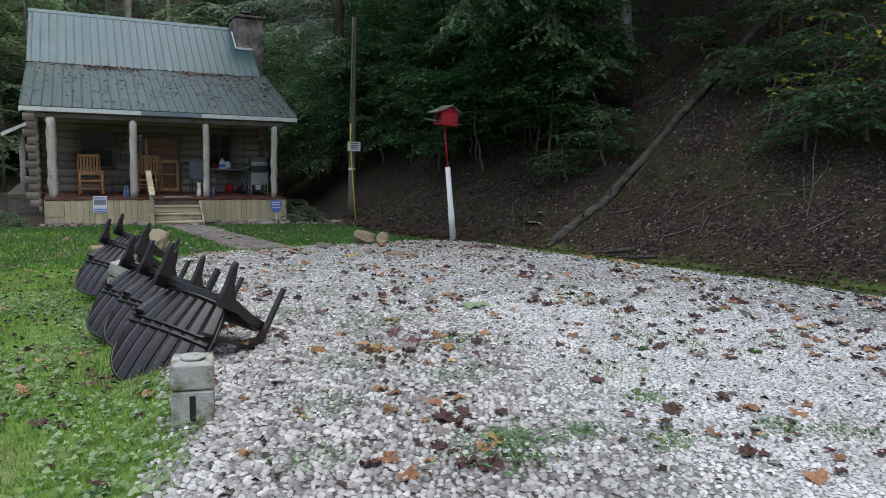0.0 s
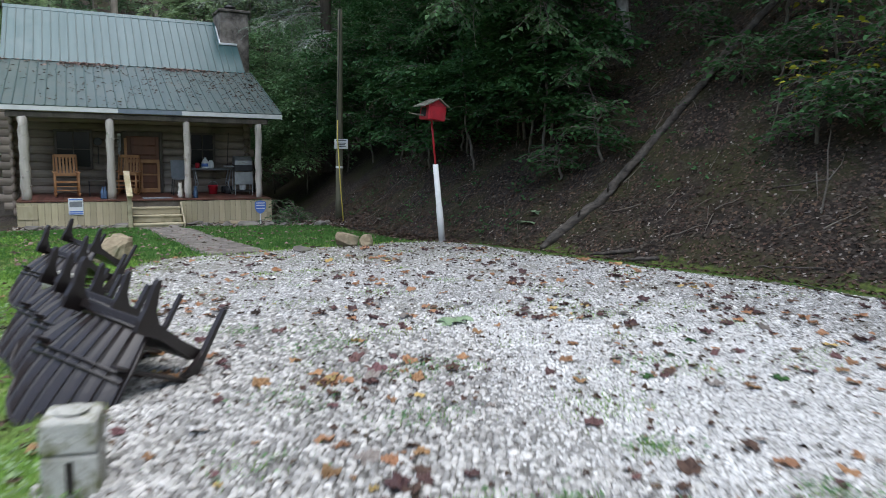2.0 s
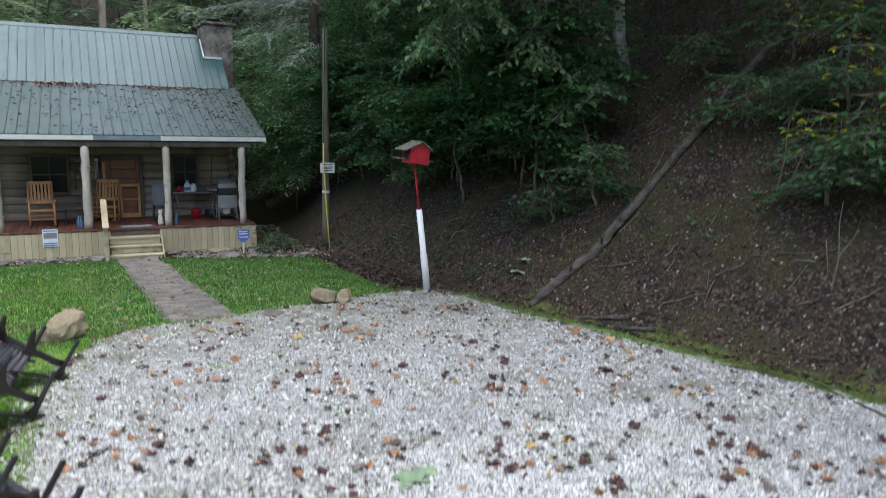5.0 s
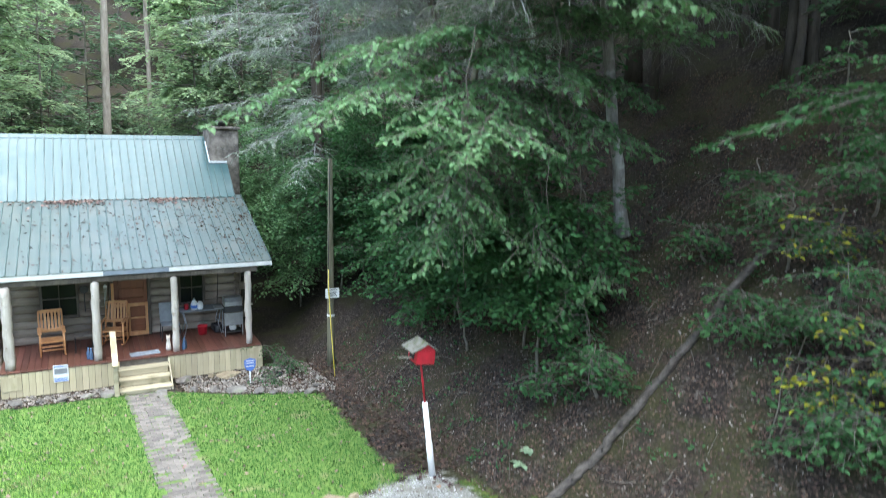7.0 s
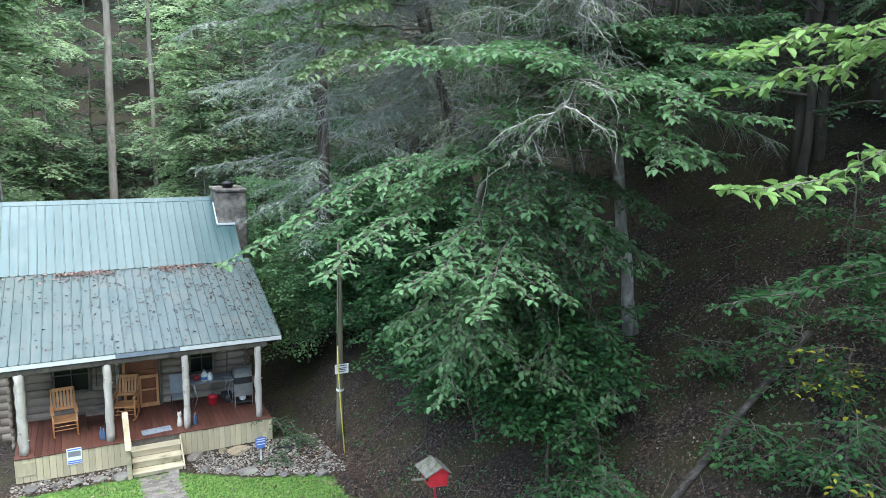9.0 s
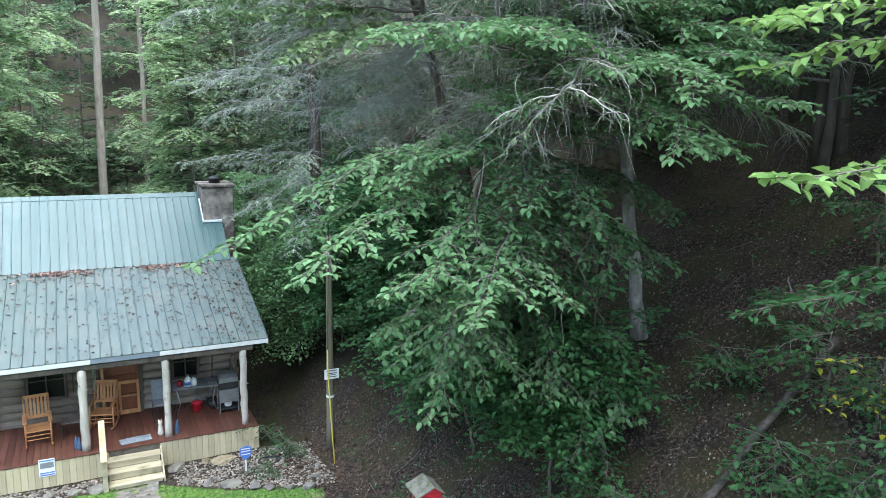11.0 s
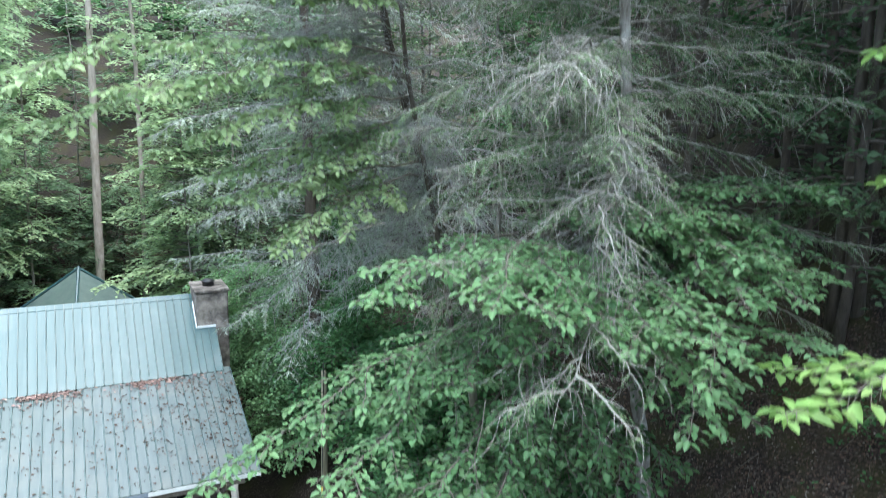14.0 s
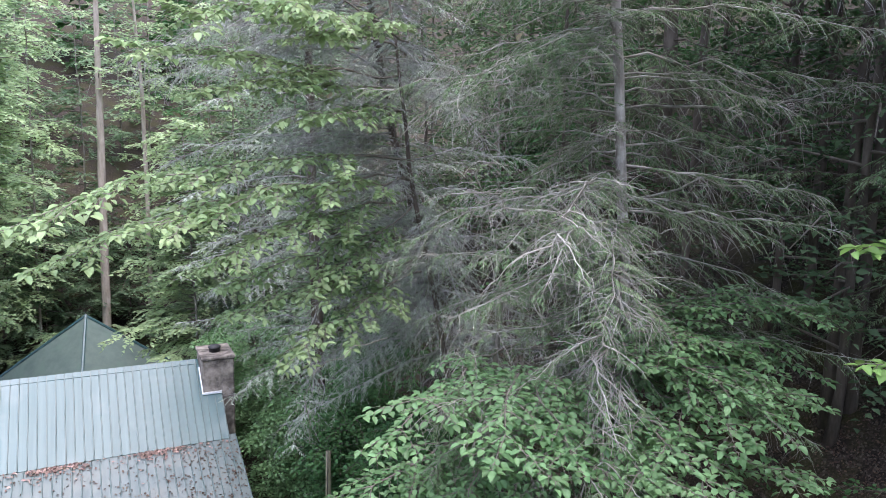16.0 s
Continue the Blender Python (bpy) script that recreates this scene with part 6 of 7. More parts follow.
# woods behind the cabin and up the bank
k = 0
for row, (y0, n, x0, x1) in enumerate(((32, 7, -15, 8), (43, 10, -18, 12), (51, 10, -22, 16), (62, 9, -27, 20), (74, 12, -38, 30))):
    for i in range(n):
        x = x0 + (x1 - x0) * (i + rs.uniform(0.1, 0.9)) / n
        y = y0 + rs.uniform(-2.5, 2.5)
        if (abs(x + 1.4) < 5.5 and y < 41) or (abs(x + 0.3) < 2.6 and y < 48):
            continue
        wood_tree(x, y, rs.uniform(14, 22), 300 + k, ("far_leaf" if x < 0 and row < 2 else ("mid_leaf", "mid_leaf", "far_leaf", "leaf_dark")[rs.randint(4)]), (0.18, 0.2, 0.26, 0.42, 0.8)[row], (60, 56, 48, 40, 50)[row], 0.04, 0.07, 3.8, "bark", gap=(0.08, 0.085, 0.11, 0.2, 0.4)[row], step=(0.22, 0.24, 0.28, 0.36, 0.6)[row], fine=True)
        k += 1
for i, (x, y, h, lo_) in enumerate(((-4.6, 30.5, 20, 0.5), (-7.6, 29, 18, 0.4), (2.9, 31.5, 14, 0.12), (-6.2, 35, 20, 0.3))):
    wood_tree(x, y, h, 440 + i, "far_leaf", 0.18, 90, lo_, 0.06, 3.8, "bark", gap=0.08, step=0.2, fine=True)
for i, (x, y, h) in enumerate(((-7.5, 43, 9), (-5.2, 42.2, 8), (-3.4, 43.8, 9), (-1.6, 44.6, 6), (0.8, 44.8, 6.5), (3.0, 43.6, 8), (-4.2, 46.5, 10), (-8.8, 40.5, 8))):
    wood_tree(x, y, h, 460 + i, "mid_leaf", 0.17, 46, 0.08, 0.05, 3.2, "bark_dark", gap=0.08, step=0.2, label="low spreading tree in the woods behind the cabin", fine=True)
for x, y, h, r in ((-0.47, 42.4, 26, 0.24), (1.9, 44, 25, 0.15)):
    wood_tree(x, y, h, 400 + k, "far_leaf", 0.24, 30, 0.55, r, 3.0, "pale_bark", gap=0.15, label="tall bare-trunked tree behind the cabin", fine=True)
    k += 1
for i in range(34):
    y = -3 + 42 * (i + rs.uniform(0, 1)) / 34
    x = float(lerp(y, FOOT)) + (8.5, 13.5, 19)[i % 3] + rs.uniform(-1.5, 2)
    wood_tree(x, y, rs.uniform(11, 17), 500 + i, ("leaf_dark", "needle", "leaf_dark")[rs.randint(3)], 0.2 + 0.03 * (i % 3), 50, 0.1, 0.1, 2.9, "bark_dark", 0.13)
for i, (x, y, h) in enumerate(((4.5, 31, 19), (7.5, 29, 18), (10.5, 27, 17), (9, 34, 20), (13, 24, 16), (5.8, 37, 20))):
    wood_tree(x, y, h, 560 + i, "mid_leaf" if i % 2 else "needle_grey", 0.24, 60, 0.12, 0.06, 3.6, "bark", 0.15)
# unseen trees behind the camera, added to keep southern light off the bank
for i, (x, y, h) in enumerate(((6.5, -5, 18), (9.5, -7, 19), (12.5, -5, 17), (5, -9, 20), (8.5, -12, 20), (13, -11, 18), (2.5, -14, 20))):
    wood_tree(x, y, h, 660 + i, "leaf_dark", 0.42, 44, 0.25, 0.14, 4.6, "bark_dark", 0.3, 0.45)
# high crowns added above the view, only to shade the bank
for i, (x, y, h) in enumerate(((9.6, -3.5, 17), (8.6, 0.5, 16), (10.2, 3.8, 14), (12, 6.5, 14), (13.5, 11, 18), (15, 0, 18), (16, 7, 18), (17, 14, 17), (15.5, 22, 18), (21, 4, 16), (22, 12, 16), (12.2, 9.4, 17), (13, 2.5, 17), (12, 13.4, 17))):
    wood_tree(x, y, h + 5, 600 + i, "leaf_dark", 0.42, 38, 0.74, 0.12, 6.5, "bark_dark", 0.26, 0.4)

# more added crowns, to deepen the shade on the upper bank
for i, (x, y, h) in enumerate(((11, 2, 13), (11.6, 5, 13), (12.6, 9.2, 14), (10.6, -1, 14))):
    wood_tree(x, y, h + 4, 640 + i, "leaf_dark", 0.42, 50, 0.62, 0.12, 5.6, "bark_dark", 0.22, 0.36)

# hanging vines on the bank
V = Foliage(71)
for line in (((4.75, 8.2, 10.1), (4.8, 8.2, 9.4), (5.1, 8.2, 8.1), (5.28, 8.2, 7.0), (5.55, 8.2, 5.6)), ((3.56, 8.2, 8.15), (3.5, 8.2, 7.1), (3.58, 8.2, 6.2), (3.5, 8.3, 5.2), (3.7, 8.5, 4.0)), ((5.0, 8.4, 7.1), (5.4, 8.2, 6.4), (5.8, 8.2, 5.6), (6.3, 8.2, 5.0), (6.8, 8.2, 4.6)),
             ((5.56, 8.2, 7.2), (5.25, 8.2, 6.5), (4.96, 8.2, 5.7), (5.0, 8.4, 4.6), (5.3, 8.8, 3.2)), ((3.4, 11.3, 10.1), (2.9, 11.4, 10.0), (2.2, 11.4, 9.6), (2.0, 11.4, 9.0), (2.2, 11.4, 8.3))):
    pts = np.array([np.interp(np.linspace(0, 4, 13), range(5), [q[i] for q in line]) for i in range(3)]).T
    V.wire(pts + V.r.normal(0, 0.045, (13, 3)), 0.009, 0.004)
solo("hanging_vine", V.wire_mesh("hanging_vine", M["twig"], 5), None, "bare grey vines hanging among the leaves", "vine", kind="stuff")

# ---- pebbles, fallen leaves, grass ----
sc_ = np.random.RandomState(9)


def scatter(n, x0, x1, y0, y1, keep):
    x, y = sc_.uniform(x0, x1, n), sc_.uniform(y0, y1, n)
    k = keep(x, y)
    return x[k], y[k]


def pebbles(x, y, size, mat, name, label):
    n, k = len(x), 5
    z = ground_z(x, y)
    a = sc_.uniform(0, 2 * math.pi, n)
    s = size * sc_.uniform(0.55, 1.25, n)
    el, fl = sc_.uniform(0.65, 1.0, n), sc_.uniform(0.6, 0.95, n)
    V = np.zeros((n, 2 * k + 1, 3))
    tx, ty = sc_.normal(0, 0.12, n), sc_.normal(0, 0.12, n)
    for j in range(k):
        g = 2 * math.pi * j / k
        for ring, (r, h, off) in enumerate(((1.0, 0.3, 0.0), (0.74, 0.84, 0.3))):
            rr = r * s * sc_.uniform(0.85, 1.15, n)
            u, w = rr * np.cos(g + off), rr * np.sin(g + off) * el
            px, py = u * np.cos(a) - w * np.sin(a), u * np.sin(a) + w * np.cos(a)
            V[:, ring * k + j] = np.stack([x + px, y + py, z + h * s * fl + px * tx + py * ty - 0.15 * s], 1)
    V[:, 2 * k] = np.stack([x, y, z + s * fl * 1.0 - 0.15 * s], 1)
    f = []
    for j in range(k):
        b, c = j, (j + 1) % k
        f += [(b, c, k + c), (b, k + c, k + b), (k + b, k + c, 2 * k)]
    F_ = (np.array(f)[None] + (np.arange(n) * (2 * k + 1))[:, None, None]).reshape(-1, 3)
    solo(name, bulk(name, V.reshape(-1, 3), F_, mat, smooth=True), None, label, "gravel", kind="stuff")


gy_, gx_ = np.mgrid[-2.2:3.3:0.0275, -3.2:3.0:0.032]
gx_[1::2] += 0.016
px_, py_ = gx_.ravel() + sc_.normal(0, 0.006, gx_.size), gy_.ravel() + sc_.normal(0, 0.006, gx_.size)
k_ = (gravel_side(px_, py_) > -0.05 + 0.12 * np.sin(5 * py_)) & (sc_.rand(gx_.size) < np.interp(py_ + 0.9 * np.maximum(px_, 0), [1.2, 2.2, 3.3], [0.97, 0.7, 0.05]) * np.interp(river_side(px_, py_), [-0.35, 0.5], [1, 0.06]))
px_, py_ = px_[k_], py_[k_]
pebbles(px_, py_, 0.0195, M["pebble"], "river_gravel", "rounded grey and white river pebbles")
gy_, gx_ = np.mgrid[-1.8:2.6:0.0235, -1.7:2.4:0.0235]
px_, py_ = gx_.ravel() + sc_.normal(0, 0.008, gx_.size), gy_.ravel() + sc_.normal(0, 0.008, gx_.size)
k_ = (gravel_side(px_, py_) > 0) & (sc_.rand(gx_.size) < np.interp(river_side(px_, py_), [-0.35, 0.4], [0, 0.95]) * np.interp(py_ + 0.9 * np.maximum(px_, 0), [1.0, 3.4], [1, 0.45]))
pebbles(px_[k_], py_[k_], 0.0125, M["crushed"], "fine_gravel", "fine pale crushed stone")
fx_, fy_ = scatter(34000, -5.5, 5.2, -7.5, 9.4, lambda x, y: (gravel_side(x, y) > 0.0) & ((y < -1.8) | (x > 2.4) | (y + 0.9 * np.maximum(x, 0) > 2.0)) & (sc_.rand(len(x)) < np.interp(y, [4, 8], [1, 0.3])))
pebbles(fx_, fy_, 0.016, M["crushed"], "crushed_gravel", "pale crushed stone over the yard")
qx, qy = scatter(9000, -3.4, -1.6, -1.0, 6.0, lambda x, y: np.abs(gravel_side(x, y)) < 0.22)
pebbles(qx, qy, 0.0185, M["pebble"], "edge_gravel", "scattered pebbles where lawn meets gravel")


def leaf_outline(seed):
    """A lobed dead leaf, crumpled and curled."""
    r = random.Random(seed)
    pts = []
    for k in range(20):
        g = -90 + 360 * k / 20 + r.uniform(-5, 5)
        rad = (0.38, 0.44, 0.49, 0.43)[k % 4] * r.uniform(0.8, 1.15)
        pts.append((rad * math.cos(radians(g)), rad * math.sin(radians(g))))
    fold, cx, cy = r.uniform(0, math.pi), r.uniform(0.1, 0.6), r.uniform(-0.4, 0.4)

    def lift(x, y):
        a, b = x * math.cos(fold) + y * math.sin(fold), y * math.cos(fold) - x * math.sin(fold)
        return 0.06 + cx * a * a + cy * b * b + 0.1 * math.sin(9 * a + seed) * math.cos(8 * b) + r.uniform(-0.06, 0.09)

    n = len(pts)
    mid = [(0.55 * x + r.uniform(-0.04, 0.04), 0.55 * y + r.uniform(-0.04, 0.04)) for x, y in pts]
    v = [(0, 0, 0.02)] + [(x, y, lift(x, y)) for x, y in mid] + [(x * (1 - 0.22 * cx * abs(x)), y, lift(x, y)) for x, y in pts]
    f = [(0, 1 + k, 1 + (k + 1) % n) for k in range(n)] + [(1 + k, 1 + n + k, 1 + n + (k + 1) % n, 1 + (k + 1) % n) for k in range(n)]
    return Shape().add(v, f)


KINDS = (("leaf_maroon", "curled maroon maple leaf on the ground"), ("leaf_orange", "curled orange maple leaf on the ground"), ("leaf_maroon", "dark crumpled maple leaf on the ground"), ("leaf_gold", "yellow maple leaf on the ground"), ("leaf_maroon", "purple-brown dead leaf on the ground"), ("leaf_orange", "tan-orange dead leaf on the ground"), ("litter", "dark brown crumpled leaf on the ground"), ("litter_pale", "grey-brown upturned dead leaf on the ground"))
LEAVES = [(leaf_outline(i), m, lb) for i, (m, lb) in enumerate(KINDS)]
LEAF_MESH = [s.mesh("fallen_leaf", M[m]) for s, m, lb in LEAVES]
WEIGHT = [0, 0, 0, 1, 1, 1, 2, 2, 4, 4, 3, 5, 5, 5, 6, 6, 6, 6, 7, 7]
lx, ly = scatter(5600, -5.5, 5.2, -1.6, 9.5, lambda x, y: (gravel_side(x, y) > 0.05) & (sc_.rand(len(x)) < np.clip(1.15 - 0.06 * y, 0.3, 1) * np.clip(0.25 + 0.9 * np.sin(2.9 * x + 0.8 * y) * np.sin(2.3 * y - 1.1 * x + 1) + 0.5 * np.sin(6.1 * x) * np.sin(5.3 * y), 0.12, 1)))
ex, ey = scatter(300, -5.5, -2.3, -1.2, 7.0, lambda x, y: gravel_side(x, y) < 0)
spots = sorted(list(zip(lx, ly))[:1050] + list(zip(ex, ey))[:180], key=lambda q: math.hypot(q[0] + 1.0, q[1] + 0.5))
rest_of = {m: Shape() for m, _ in KINDS}
for i, (x, y) in enumerate(spots):
    j = WEIGHT[sc_.randint(len(WEIGHT))]
    s = float(0.04 + 0.095 * sc_.rand() ** 1.7) * (0.8 if j == 6 else 1.0)
    m = pose(*on_ground(x, y, 0.012), sc_.uniform(-16, 16), sc_.uniform(-16, 16), sc_.uniform(0, 360)) @ Matrix.Diagonal((s, s * sc_.uniform(0.7, 1.1), s * sc_.uniform(0.5, 1.3), 1))
    if i < 290:
        ob = new("fallen_leaf", LEAF_MESH[j])
        ob.matrix_world = m
        tagged(ob, LEAVES[j][2], "leaf", "fallen leaves")
    else:
        rest_of[LEAVES[j][1]].add([m @ Vector(p) for p in LEAVES[j][0].v], LEAVES[j][0].f)
for m, s in rest_of.items():
    if s.v:
        solo("leaf_scatter", s, M[m], "dead leaves strewn over gravel and lawn", "leaves", kind="stuff")


def flat_leaves(x, y, size, mat, name, label, lift=0.012, tilt=0.35, z=None, nrm=None, wid=0.62):
    f = Foliage(len(x) % 1000 + 7)
    n = len(x)
    z = ground_z(x, y) if z is None else z
    g = f.r.uniform(0, 2 * math.pi, n)
    d = np.stack([np.cos(g), np.sin(g), f.r.normal(0, 0.12, n)], 1)
    if nrm is None:
        e = 0.05
        nrm = np.stack([-(ground_z(x + e, y) - ground_z(x - e, y)) / (2 * e), -(ground_z(x, y + e) - ground_z(x, y - e)) / (2 * e), np.ones(n)], 1)
        d[:, 2] -= (d[:, 0] * nrm[:, 0] + d[:, 1] * nrm[:, 1])
    s = size * f.r.uniform(0.5, 1.3, n)
    f.leaves(np.stack([x, y, z + lift], 1), d, nrm + f.r.normal(0, tilt, (n, 3)), s, s * wid)
    return solo(name, f.leaf_mesh(name, M[mat], False), None, label, "leaves", kind="stuff")


def over_bank(n, dmax, y0, y1):
    y = sc_.uniform(y0, y1, n)
    return lerp(y, FOOT) + dmax * sc_.rand(n) ** 1.2 - 0.15, y


flat_leaves(*over_bank(62000, 9.0, -1.5, 17.5), 0.058, "litter", "leaf_litter", "brown dead leaves covering the bank", tilt=0.5)
flat_leaves(*over_bank(4200, 7.0, -1.5, 17.5), 0.05, "litter_pale", "pale_leaf_litter", "pale upturned dead leaves on the bank", tilt=0.5)
wx, wy = scatter(2600, 2.6, 4.4, 9, 17, lambda x, y: (lawn_side(x, y) < 0))
flat_leaves(wx, wy, 0.1, "litter", "leaf_litter", "brown dead leaves between lawn and bank", tilt=0.4)
bx_, by_ = scatter(5200, -4, 3.6, 14, 17.25, lambda x, y: (y > lerp(x, BED_EDGE)) & ((x < -1.35) | (x > 0)))
flat_leaves(bx_, by_, 0.075, "litter", "leaf_litter", "brown dead leaves on the bed before the porch", tilt=0.5)
sx_, sy_ = scatter(4400, -6, 4.5, -1.5, 9, lambda x, y: gravel_side(x, y) > 0)
flat_leaves(sx_, sy_, 0.045, "litter", "leaf_scraps", "small brown leaf scraps on the gravel", tilt=0.4)

M["bed_stone"] = material("bed_gravel_stone", (0.13, 0.113, 0.095), (0.32, 0.285, 0.245), 5, 0.85, bump=0.3, island=0.45)
ux_, uy_ = scatter(6500, -3.9, 3.5, 14.2, 17.2, lambda x, y: (y > lerp(x, BED_EDGE) + 0.1) & ((x < -1.35) | (x > 0.1)))
pebbles(ux_, uy_, 0.035, M["bed_stone"], "bed_gravel", "grey stones covering the bed before the porch")
vx_, vy_ = scatter(1500, -7, 3, 7, 16.5, lambda x, y: lawn_side(x, y) > 0.05)
flat_leaves(vx_[:900], vy_[:900], 0.075, "roof_leaf", "leaf_litter", "brown dead leaves scattered over the lawn", 0.04, 0.4)

# leaves on the roof
ry = BREAK[0] - 0.14 - np.abs(sc_.normal(0, 0.07, 1700)) * (1 + 5 * sc_.rand(1700) ** 3)
rx = sc_.uniform(RX0, RX1 - 0.25, 1700)
keep = sc_.rand(1700) < 0.08 + 0.75 * np.clip(0.35 + np.sin(rx * 2.3 + 0.6) + 0.5 * np.sin(rx * 7.1), 0, 1)
rx, ry = rx[keep], ry[keep]
sl = (BREAK[1] - EAVE[1]) / (BREAK[0] - EAVE[0])
ln_ = np.tile((0.0, -sl, 1.0), (len(rx), 1))
flat_leaves(rx, ry, 0.1, "roof_leaf", "roof_leaves", "red-brown dead leaves lodged along the roof joint", 0.03, 0.5, EAVE[1] + (ry - EAVE[0]) * sl, ln_)
rx, ry = sc_.uniform(RX0, RX1, 4200), sc_.uniform(EAVE[0] + 0.05, BREAK[0] - 0.2, 4200)
keep = sc_.rand(4200) * (0.6 + 0.8 * (np.sin(4.3 * rx + ry) * np.sin(3.1 * ry) < 0.1)) < np.interp(rx, [RX0, 0.3, 2.4], [0.1, 0.3, 0.95]) * np.interp(ry, [17.4, 21], [0.4, 0.8])
rx, ry = rx[keep], ry[keep]
flat_leaves(rx, ry, 0.08, "litter", "roof_leaves", "dead leaves scattered over the porch roof", 0.02, 0.35, EAVE[1] + (ry - EAVE[0]) * sl, np.tile((0.0, -sl, 1.0), (len(rx), 1)))


def grass(x, y, h, name, label, mat="grass", width=0.007):
    n = len(x)
    z = ground_z(x, y)
    g, b = sc_.uniform(0, 2 * math.pi, n), sc_.uniform(0, 2 * math.pi, n)
    hh = h * sc_.uniform(0.4, 1.3, n)
    w = width * sc_.uniform(0.6, 1.4, n)
    p = np.stack([x, y, z - 0.01], 1)
    sd = np.stack([np.cos(g), np.sin(g), 0 * g], 1) * w[:, None]
    bend = np.stack([np.cos(b), np.sin(b), 0 * b], 1) * (hh * sc_.uniform(0.1, 0.8, n))[:, None]
    tip = p + bend + np.stack([0 * g, 0 * g, hh], 1)
    V = np.stack([p - sd, p + sd, tip], 1).reshape(-1, 3)
    solo(name, bulk(name, V, np.arange(3 * n).reshape(-1, 3), M[mat]), None, label, "grass", kind="stuff")


gx_, gy_ = scatter(120000, -6.5, -1.8, -1.4, 7.4, lambda x, y: (lawn_side(x, y) > 0.0) & (sc_.rand(len(x)) < 0.35 + 0.65 * (np.sin(2.1 * x + 1) * np.sin(1.7 * y) > -0.2)))
grass(gx_, gy_, 0.042, "lawn_grass", "short mossy lawn grass with thatch", "grass_near", width=0.0055)
cx_, cy_ = scatter(11000, -5.5, -2.2, -1.4, 5.0, lambda x, y: (lawn_side(x, y) > 0.02) & (np.sin(2.7 * x + 2) * np.sin(2.3 * y + 1) > -0.1))
flat_leaves(cx_, cy_, 0.035, "leaf_lime", "clover", "small clover leaves in the lawn", 0.03, 0.3, wid=0.9)
gx_, gy_ = scatter(70000, -7, 3.0, 7, 16.6, lambda x, y: (lawn_side(x, y) > 0.02) & (np.abs(x - np.interp(y, [7.95, 16.35], [-0.42, -0.75])) > 0.42))
grass(gx_, gy_, 0.055, "lawn_grass", "bright green grass before the porch", width=0.012)
nx_, ny_ = scatter(30000, -8, -1.7, 7, 13.5, lambda x, y: lawn_side(x, y) > 0.02)
grass(nx_, ny_, 0.05, "lawn_grass", "pale thatchy lawn grass beyond the chairs", "grass_near", width=0.01)
dx_, dy_ = scatter(900, -4.4, -2.3, 0.6, 6.5, lambda x, y: gravel_side(x, y) < 0)
flat_leaves(dx_, dy_, 0.055, "litter", "leaf_litter", "dead brown leaves in the grass beside the chairs", 0.03, 0.5)
ox_, oy_ = scatter(60000, -3.4, 4.2, 2.0, 9.6, lambda x, y: (np.abs(gravel_side(x, y) + 0.05) < 0.5 * sc_.rand(len(x)) ** 2) & (x < 3.4))
grass(ox_[:14000], oy_[:14000], 0.04, "edge_grass", "ragged grass where lawn meets gravel", "grass_near")
tx_, ty_ = [], []
WEEDS = ((-1.38, -0.8, 0.11, 300), (-1.3, -0.65, 0.09, 200), (-0.68, 1.07, 0.12, 160), (-0.97, -0.75, 0.06, 110), (-0.34, -0.45, 0.07, 100), (-0.7, -1.01, 0.06, 90), (-0.1, -1.07, 0.07, 90), (-1.05, 1.84, 0.14, 140), (-1.45, 2.49, 0.1, 90), (0.15, -1.22, 0.06, 80), (-1.52, 0.74, 0.14, 110), (-1.9, 0.1, 0.1, 70), (-2.1, -0.5, 0.09, 80), (-1.0, 0.35, 0.12, 110), (0.6, 0.6, 0.1, 80), (1.2, 1.9, 0.12, 80))
for cx, cy, r, n in WEEDS + ((-0.15, 0.05, 0.16, 260), (0.75, 0.3, 0.1, 120), (-0.6, 2.0, 0.18, 220), (-1.0, 2.4, 0.2, 160), (0.9, 1.2, 0.1, 90), (1.5, 0.2, 0.15, 130), (-0.9, 3.4, 0.2, 150), (0.1, 3.6, 0.2, 130), (-1.3, 1.2, 0.2, 120), (2.1, 1.2, 0.12, 80), (-0.3, 5.2, 0.3, 160), (1.6, 3.0, 0.2, 90), (-1.6, 4.4, 0.3, 200), (0.6, 6.6, 0.4, 220), (2.6, 6.0, 0.3, 120)) + tuple((sc_.uniform(-2, 3.9), sc_.uniform(0.2, 7.4), sc_.uniform(0.06, 0.16), sc_.randint(25, 90)) for _ in range(46)):
    tx_.append(sc_.normal(cx, r, 2 * n))
    ty_.append(sc_.normal(cy, r * 0.8, 2 * n))
wx_ = np.concatenate([sc_.normal(cx, 1.3 * r, n * 2 // 3) for cx, cy, r, n in WEEDS])
wy_ = np.concatenate([sc_.normal(cy, r, n * 2 // 3) for cx, cy, r, n in WEEDS])
flat_leaves(wx_, wy_, 0.026, "leaf", "weed_patch", "low green weeds spreading over the gravel", 0.025, 0.4, wid=0.6)
grass(np.concatenate(tx_), np.concatenate(ty_), 0.03, "gravel_weeds", "thin green weeds growing through the gravel", "grass_near", 0.004)
mx_, my_ = scatter(16000, 3.2, 6.0, -1.5, 8.5, lambda x, y: np.abs(lerp(y, FOOT) - 0.25 - x) < 0.2 * sc_.rand(len(x)) + 0.03 + 0.05 * np.sin(3.1 * y))
grass(mx_, my_, 0.035, "moss_strip", "yellow-green moss and grass along the bank's foot", width=0.01)


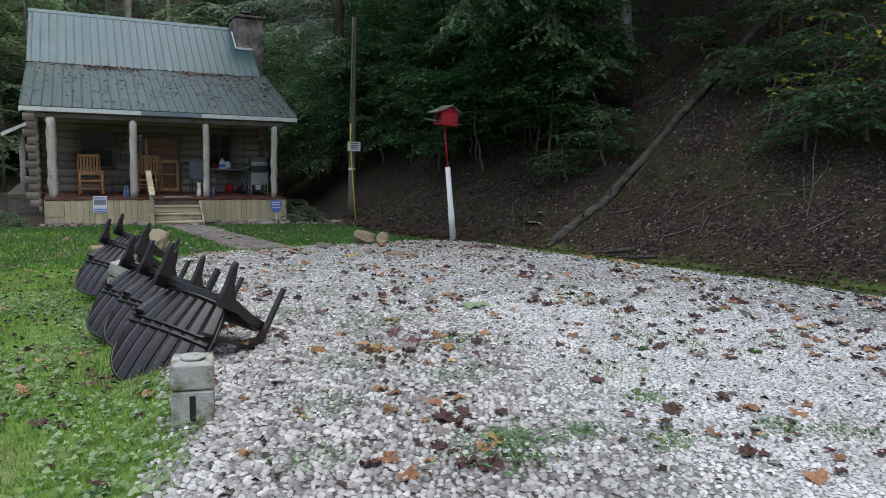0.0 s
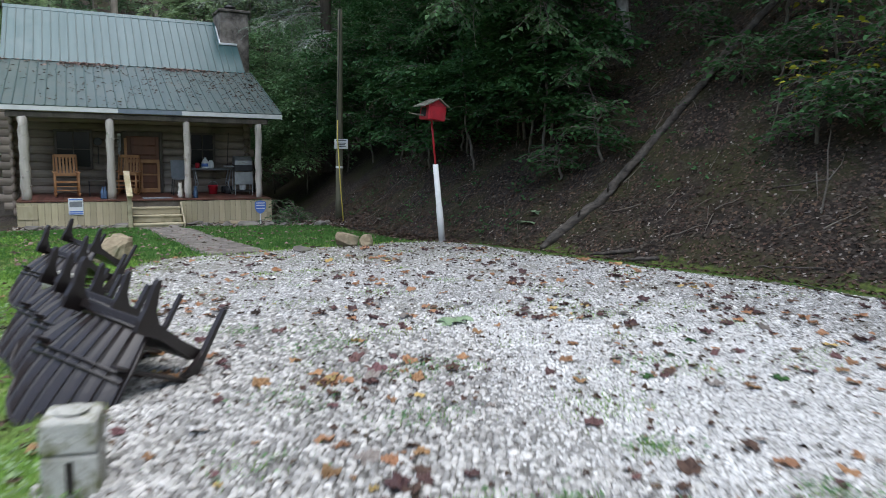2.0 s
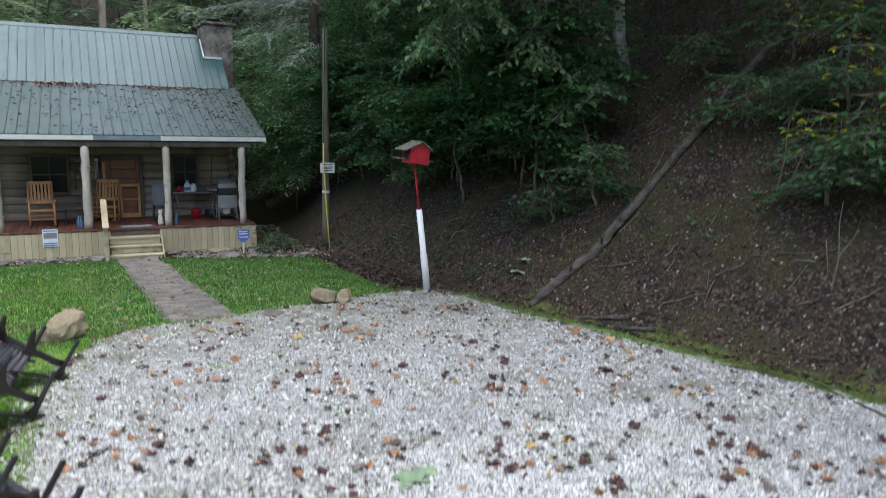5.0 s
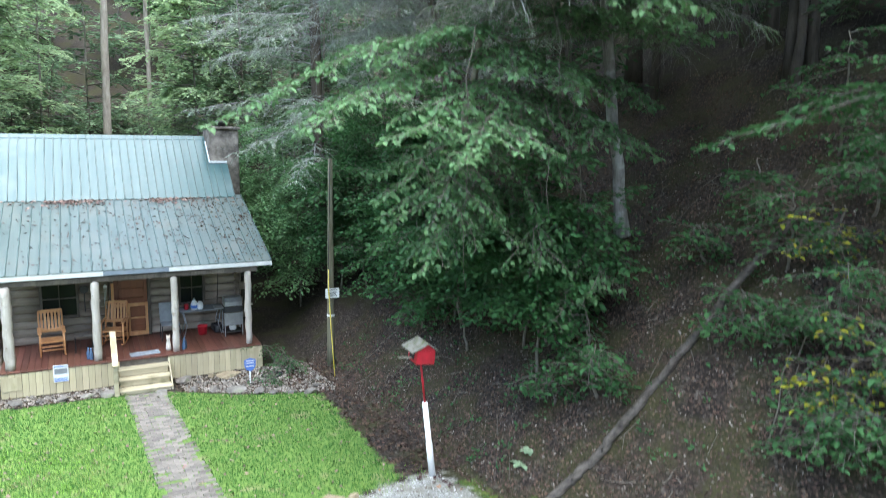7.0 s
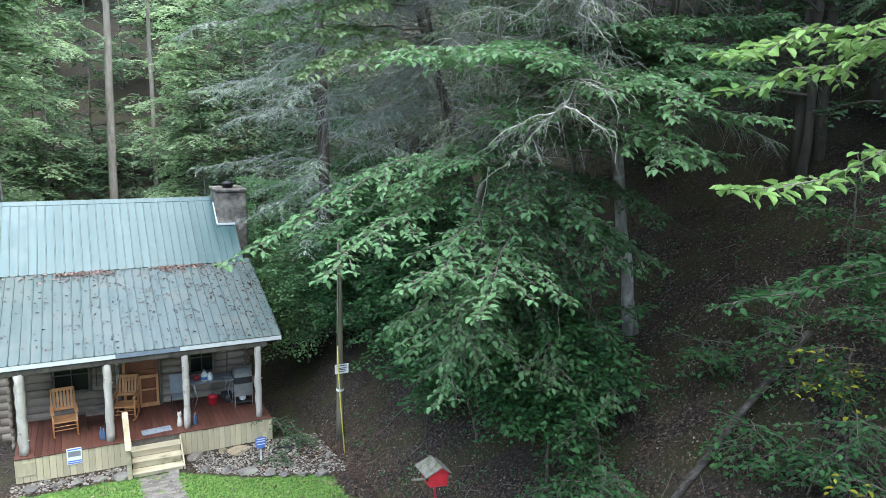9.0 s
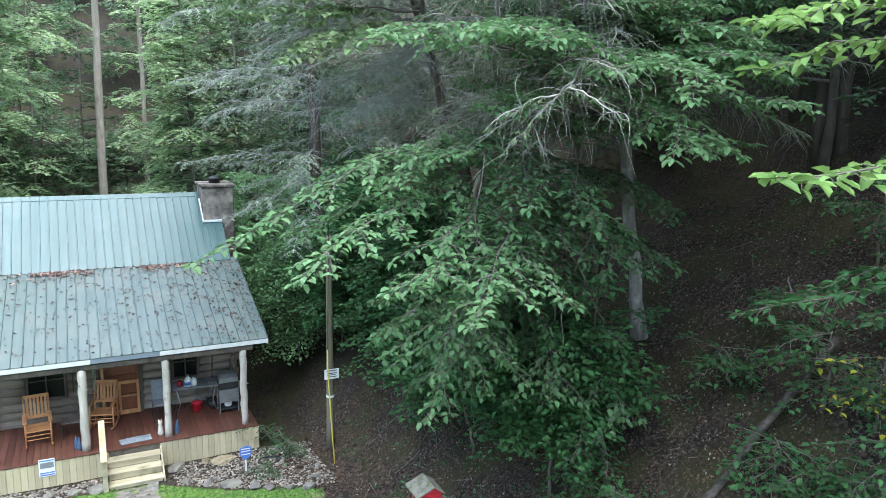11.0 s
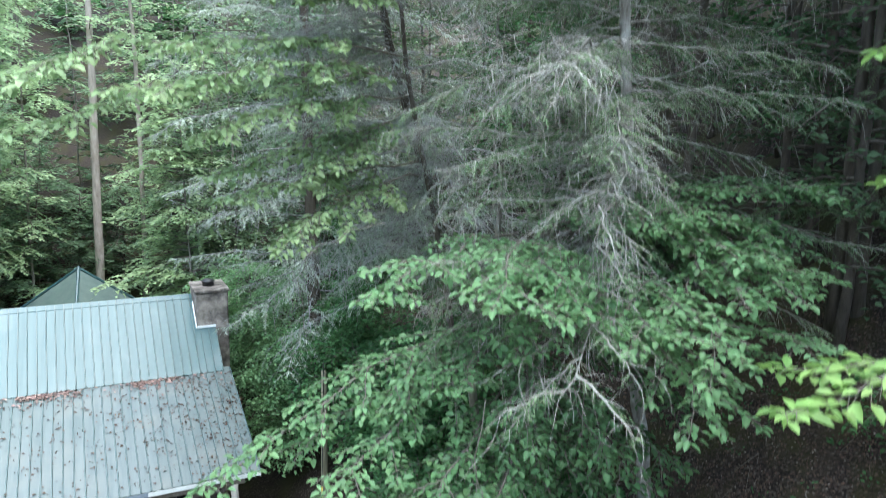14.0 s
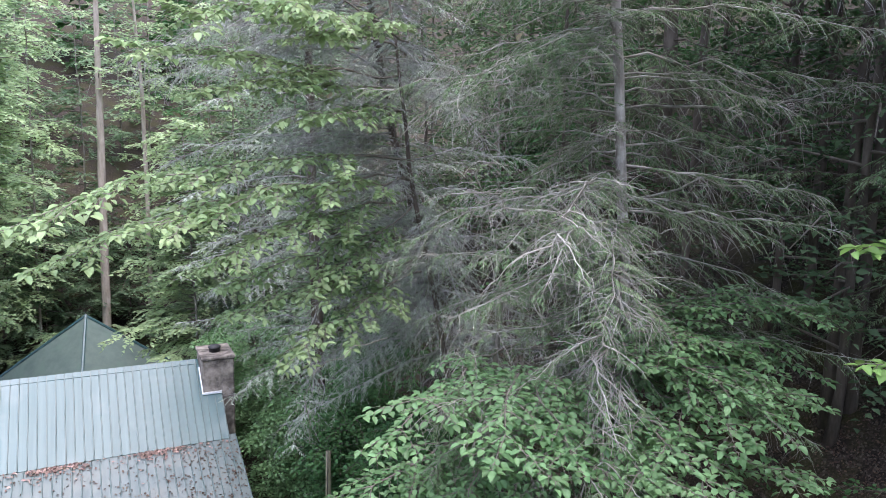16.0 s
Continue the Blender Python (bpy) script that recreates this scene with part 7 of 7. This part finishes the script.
def rosette(x, y, seed, mat, size=0.16, n=11, label="pale green broad-leaved weed in the gravel"):
    r = np.random.RandomState(seed)
    t = thing("broadleaf_weed", on_ground(x, y, 0.01), label, "weed", "broad-leaved weeds")
    for k in range(n):
        g, s, w = r.uniform(0, 2 * math.pi), size * r.uniform(0.7, 1.2), r.uniform(0.15, 0.7)
        d, q = Vector((math.cos(g), math.sin(g), w)).normalized(), Vector((-math.sin(g), math.cos(g), r.uniform(-0.2, 0.2)))
        rows = []
        for u, h in ((0, 0.03), (0.3, 0.2), (0.6, 0.27), (0.85, 0.18), (1, 0.03)):
            c = d * (s * u) - Vector((0, 0, s * 0.45 * u * u))
            rows.append([c - q * (s * h) + Vector((0, 0, 0.05 * s * h)), c, c + q * (s * h) + Vector((0, 0, 0.05 * s * h))])
        part("leaf", Shape().sheet(rows, (0, 0, -0.0015)), M[mat], t)


M["leaf_pale"] = material("pale_felted_leaf", (0.2, 0.3, 0.17), (0.32, 0.42, 0.26), 8, 0.7, bump=0.2, island=0.2, trans=0.2)
for i, (x, y, s) in enumerate(((0.02, 2.1, 0.15), (0.16, 2.2, 0.12), (0.35, 0.35, 0.055), (1.0, 0.0, 0.06), (-2.9, -0.3, 0.06), (1.25, 0.9, 0.05))):
    rosette(x, y, 800 + i, "leaf_pale" if i < 2 else "leaf_dark", s)
rosette(4.54, 7.85, 810, "leaf_pale", 0.26, 12, "pale felted weed at the foot of the bank")
rosette(4.75, 7.95, 811, "leaf_pale", 0.2, 9, "pale felted weed at the foot of the bank")
for i, (x, y) in enumerate(((2.4, 15.7), (2.9, 16.5), (3.1, 16.9), (-4.3, 16.6), (-4.6, 17.4), (2.7, 17.4))):
    sapling(x, y, 0.4 + 0.12 * (i % 3), 900 + i, "leaf_dark", 0.08, 10, 0.25, label="low dark green garden plant beside the porch")
W = Foliage(72)
for x, y, h, lx_ in ((6.35, 4.55, 1.3, 0.2), (6.5, 4.5, 1.1, 0.55), (5.6, 3.1, 1.0, -0.05), (7.4, 5.0, 1.0, 0.3), (6.7, 3.9, 0.9, -0.2)):
    b = np.array(on_ground(x, y))
    W.wire(np.stack([b, b + (lx_ * 0.3, -0.05, h * 0.4), b + (lx_ * 0.55, -0.02, h * 0.75), b + (lx_, -0.05, h)]), 0.013, 0.004)
    W.wire(np.stack([b + (lx_ * 0.3, -0.05, h * 0.4), b + (lx_ * 0.3 + 0.15, -0.1, h * 0.6), b + (lx_ * 0.3 + 0.25, -0.1, h * 0.85)]), 0.008, 0.003)
solo("bare_sapling", W.wire_mesh("bare_sapling", M["twig"], 5), None, "thin bare pale saplings on the bank", "sapling", kind="stuff")

# seedlings and fallen twigs over the bank
B = Foliage(73)
bx, by = over_bank(420, 7.0, 0.5, 16.5)
for x, y in zip(bx + 0.3 + 1.2 * (by < 8), by):
    n = B.r.randint(6, 14)
    b = np.array(on_ground(x, y, 0.03))
    g = B.r.uniform(0, 2 * math.pi, n)
    d = np.stack([np.cos(g), np.sin(g), B.r.uniform(0.1, 0.9, n)], 1)
    s = B.r.uniform(0.035, 0.085, n)
    B.leaves(b + d * B.r.uniform(0.02, 0.16, n)[:, None], d, np.tile((-0.5, 0, 0.9), (n, 1)) + B.r.normal(0, 0.25, (n, 3)), s, s * 0.6)
solo("bank_seedlings", B.leaf_mesh("bank_seedlings", M["leaf_dark"], True), None, "small green seedlings and ferns on the bank", "seedlings", kind="stuff")
B = Foliage(74)
bx, by = over_bank(150, 6.5, -0.5, 16.0)
for x, y in zip(bx + 0.2, by):
    g, L = B.r.uniform(0, 2 * math.pi), B.r.uniform(0.15, 0.6)
    q = [(x + math.cos(g) * L * u, y + math.sin(g) * L * u) for u in (-0.5, -0.15, 0.2, 0.5)]
    B.wire(np.array([on_ground(a, c, 0.03 + B.r.uniform(0, 0.04)) for a, c in q]), B.r.uniform(0.004, 0.011), 0.003)
solo("bank_twigs", B.wire_mesh("bank_twigs", M["twig"], 4), None, "dead twigs strewn over the leafy bank", "twigs", kind="stuff")
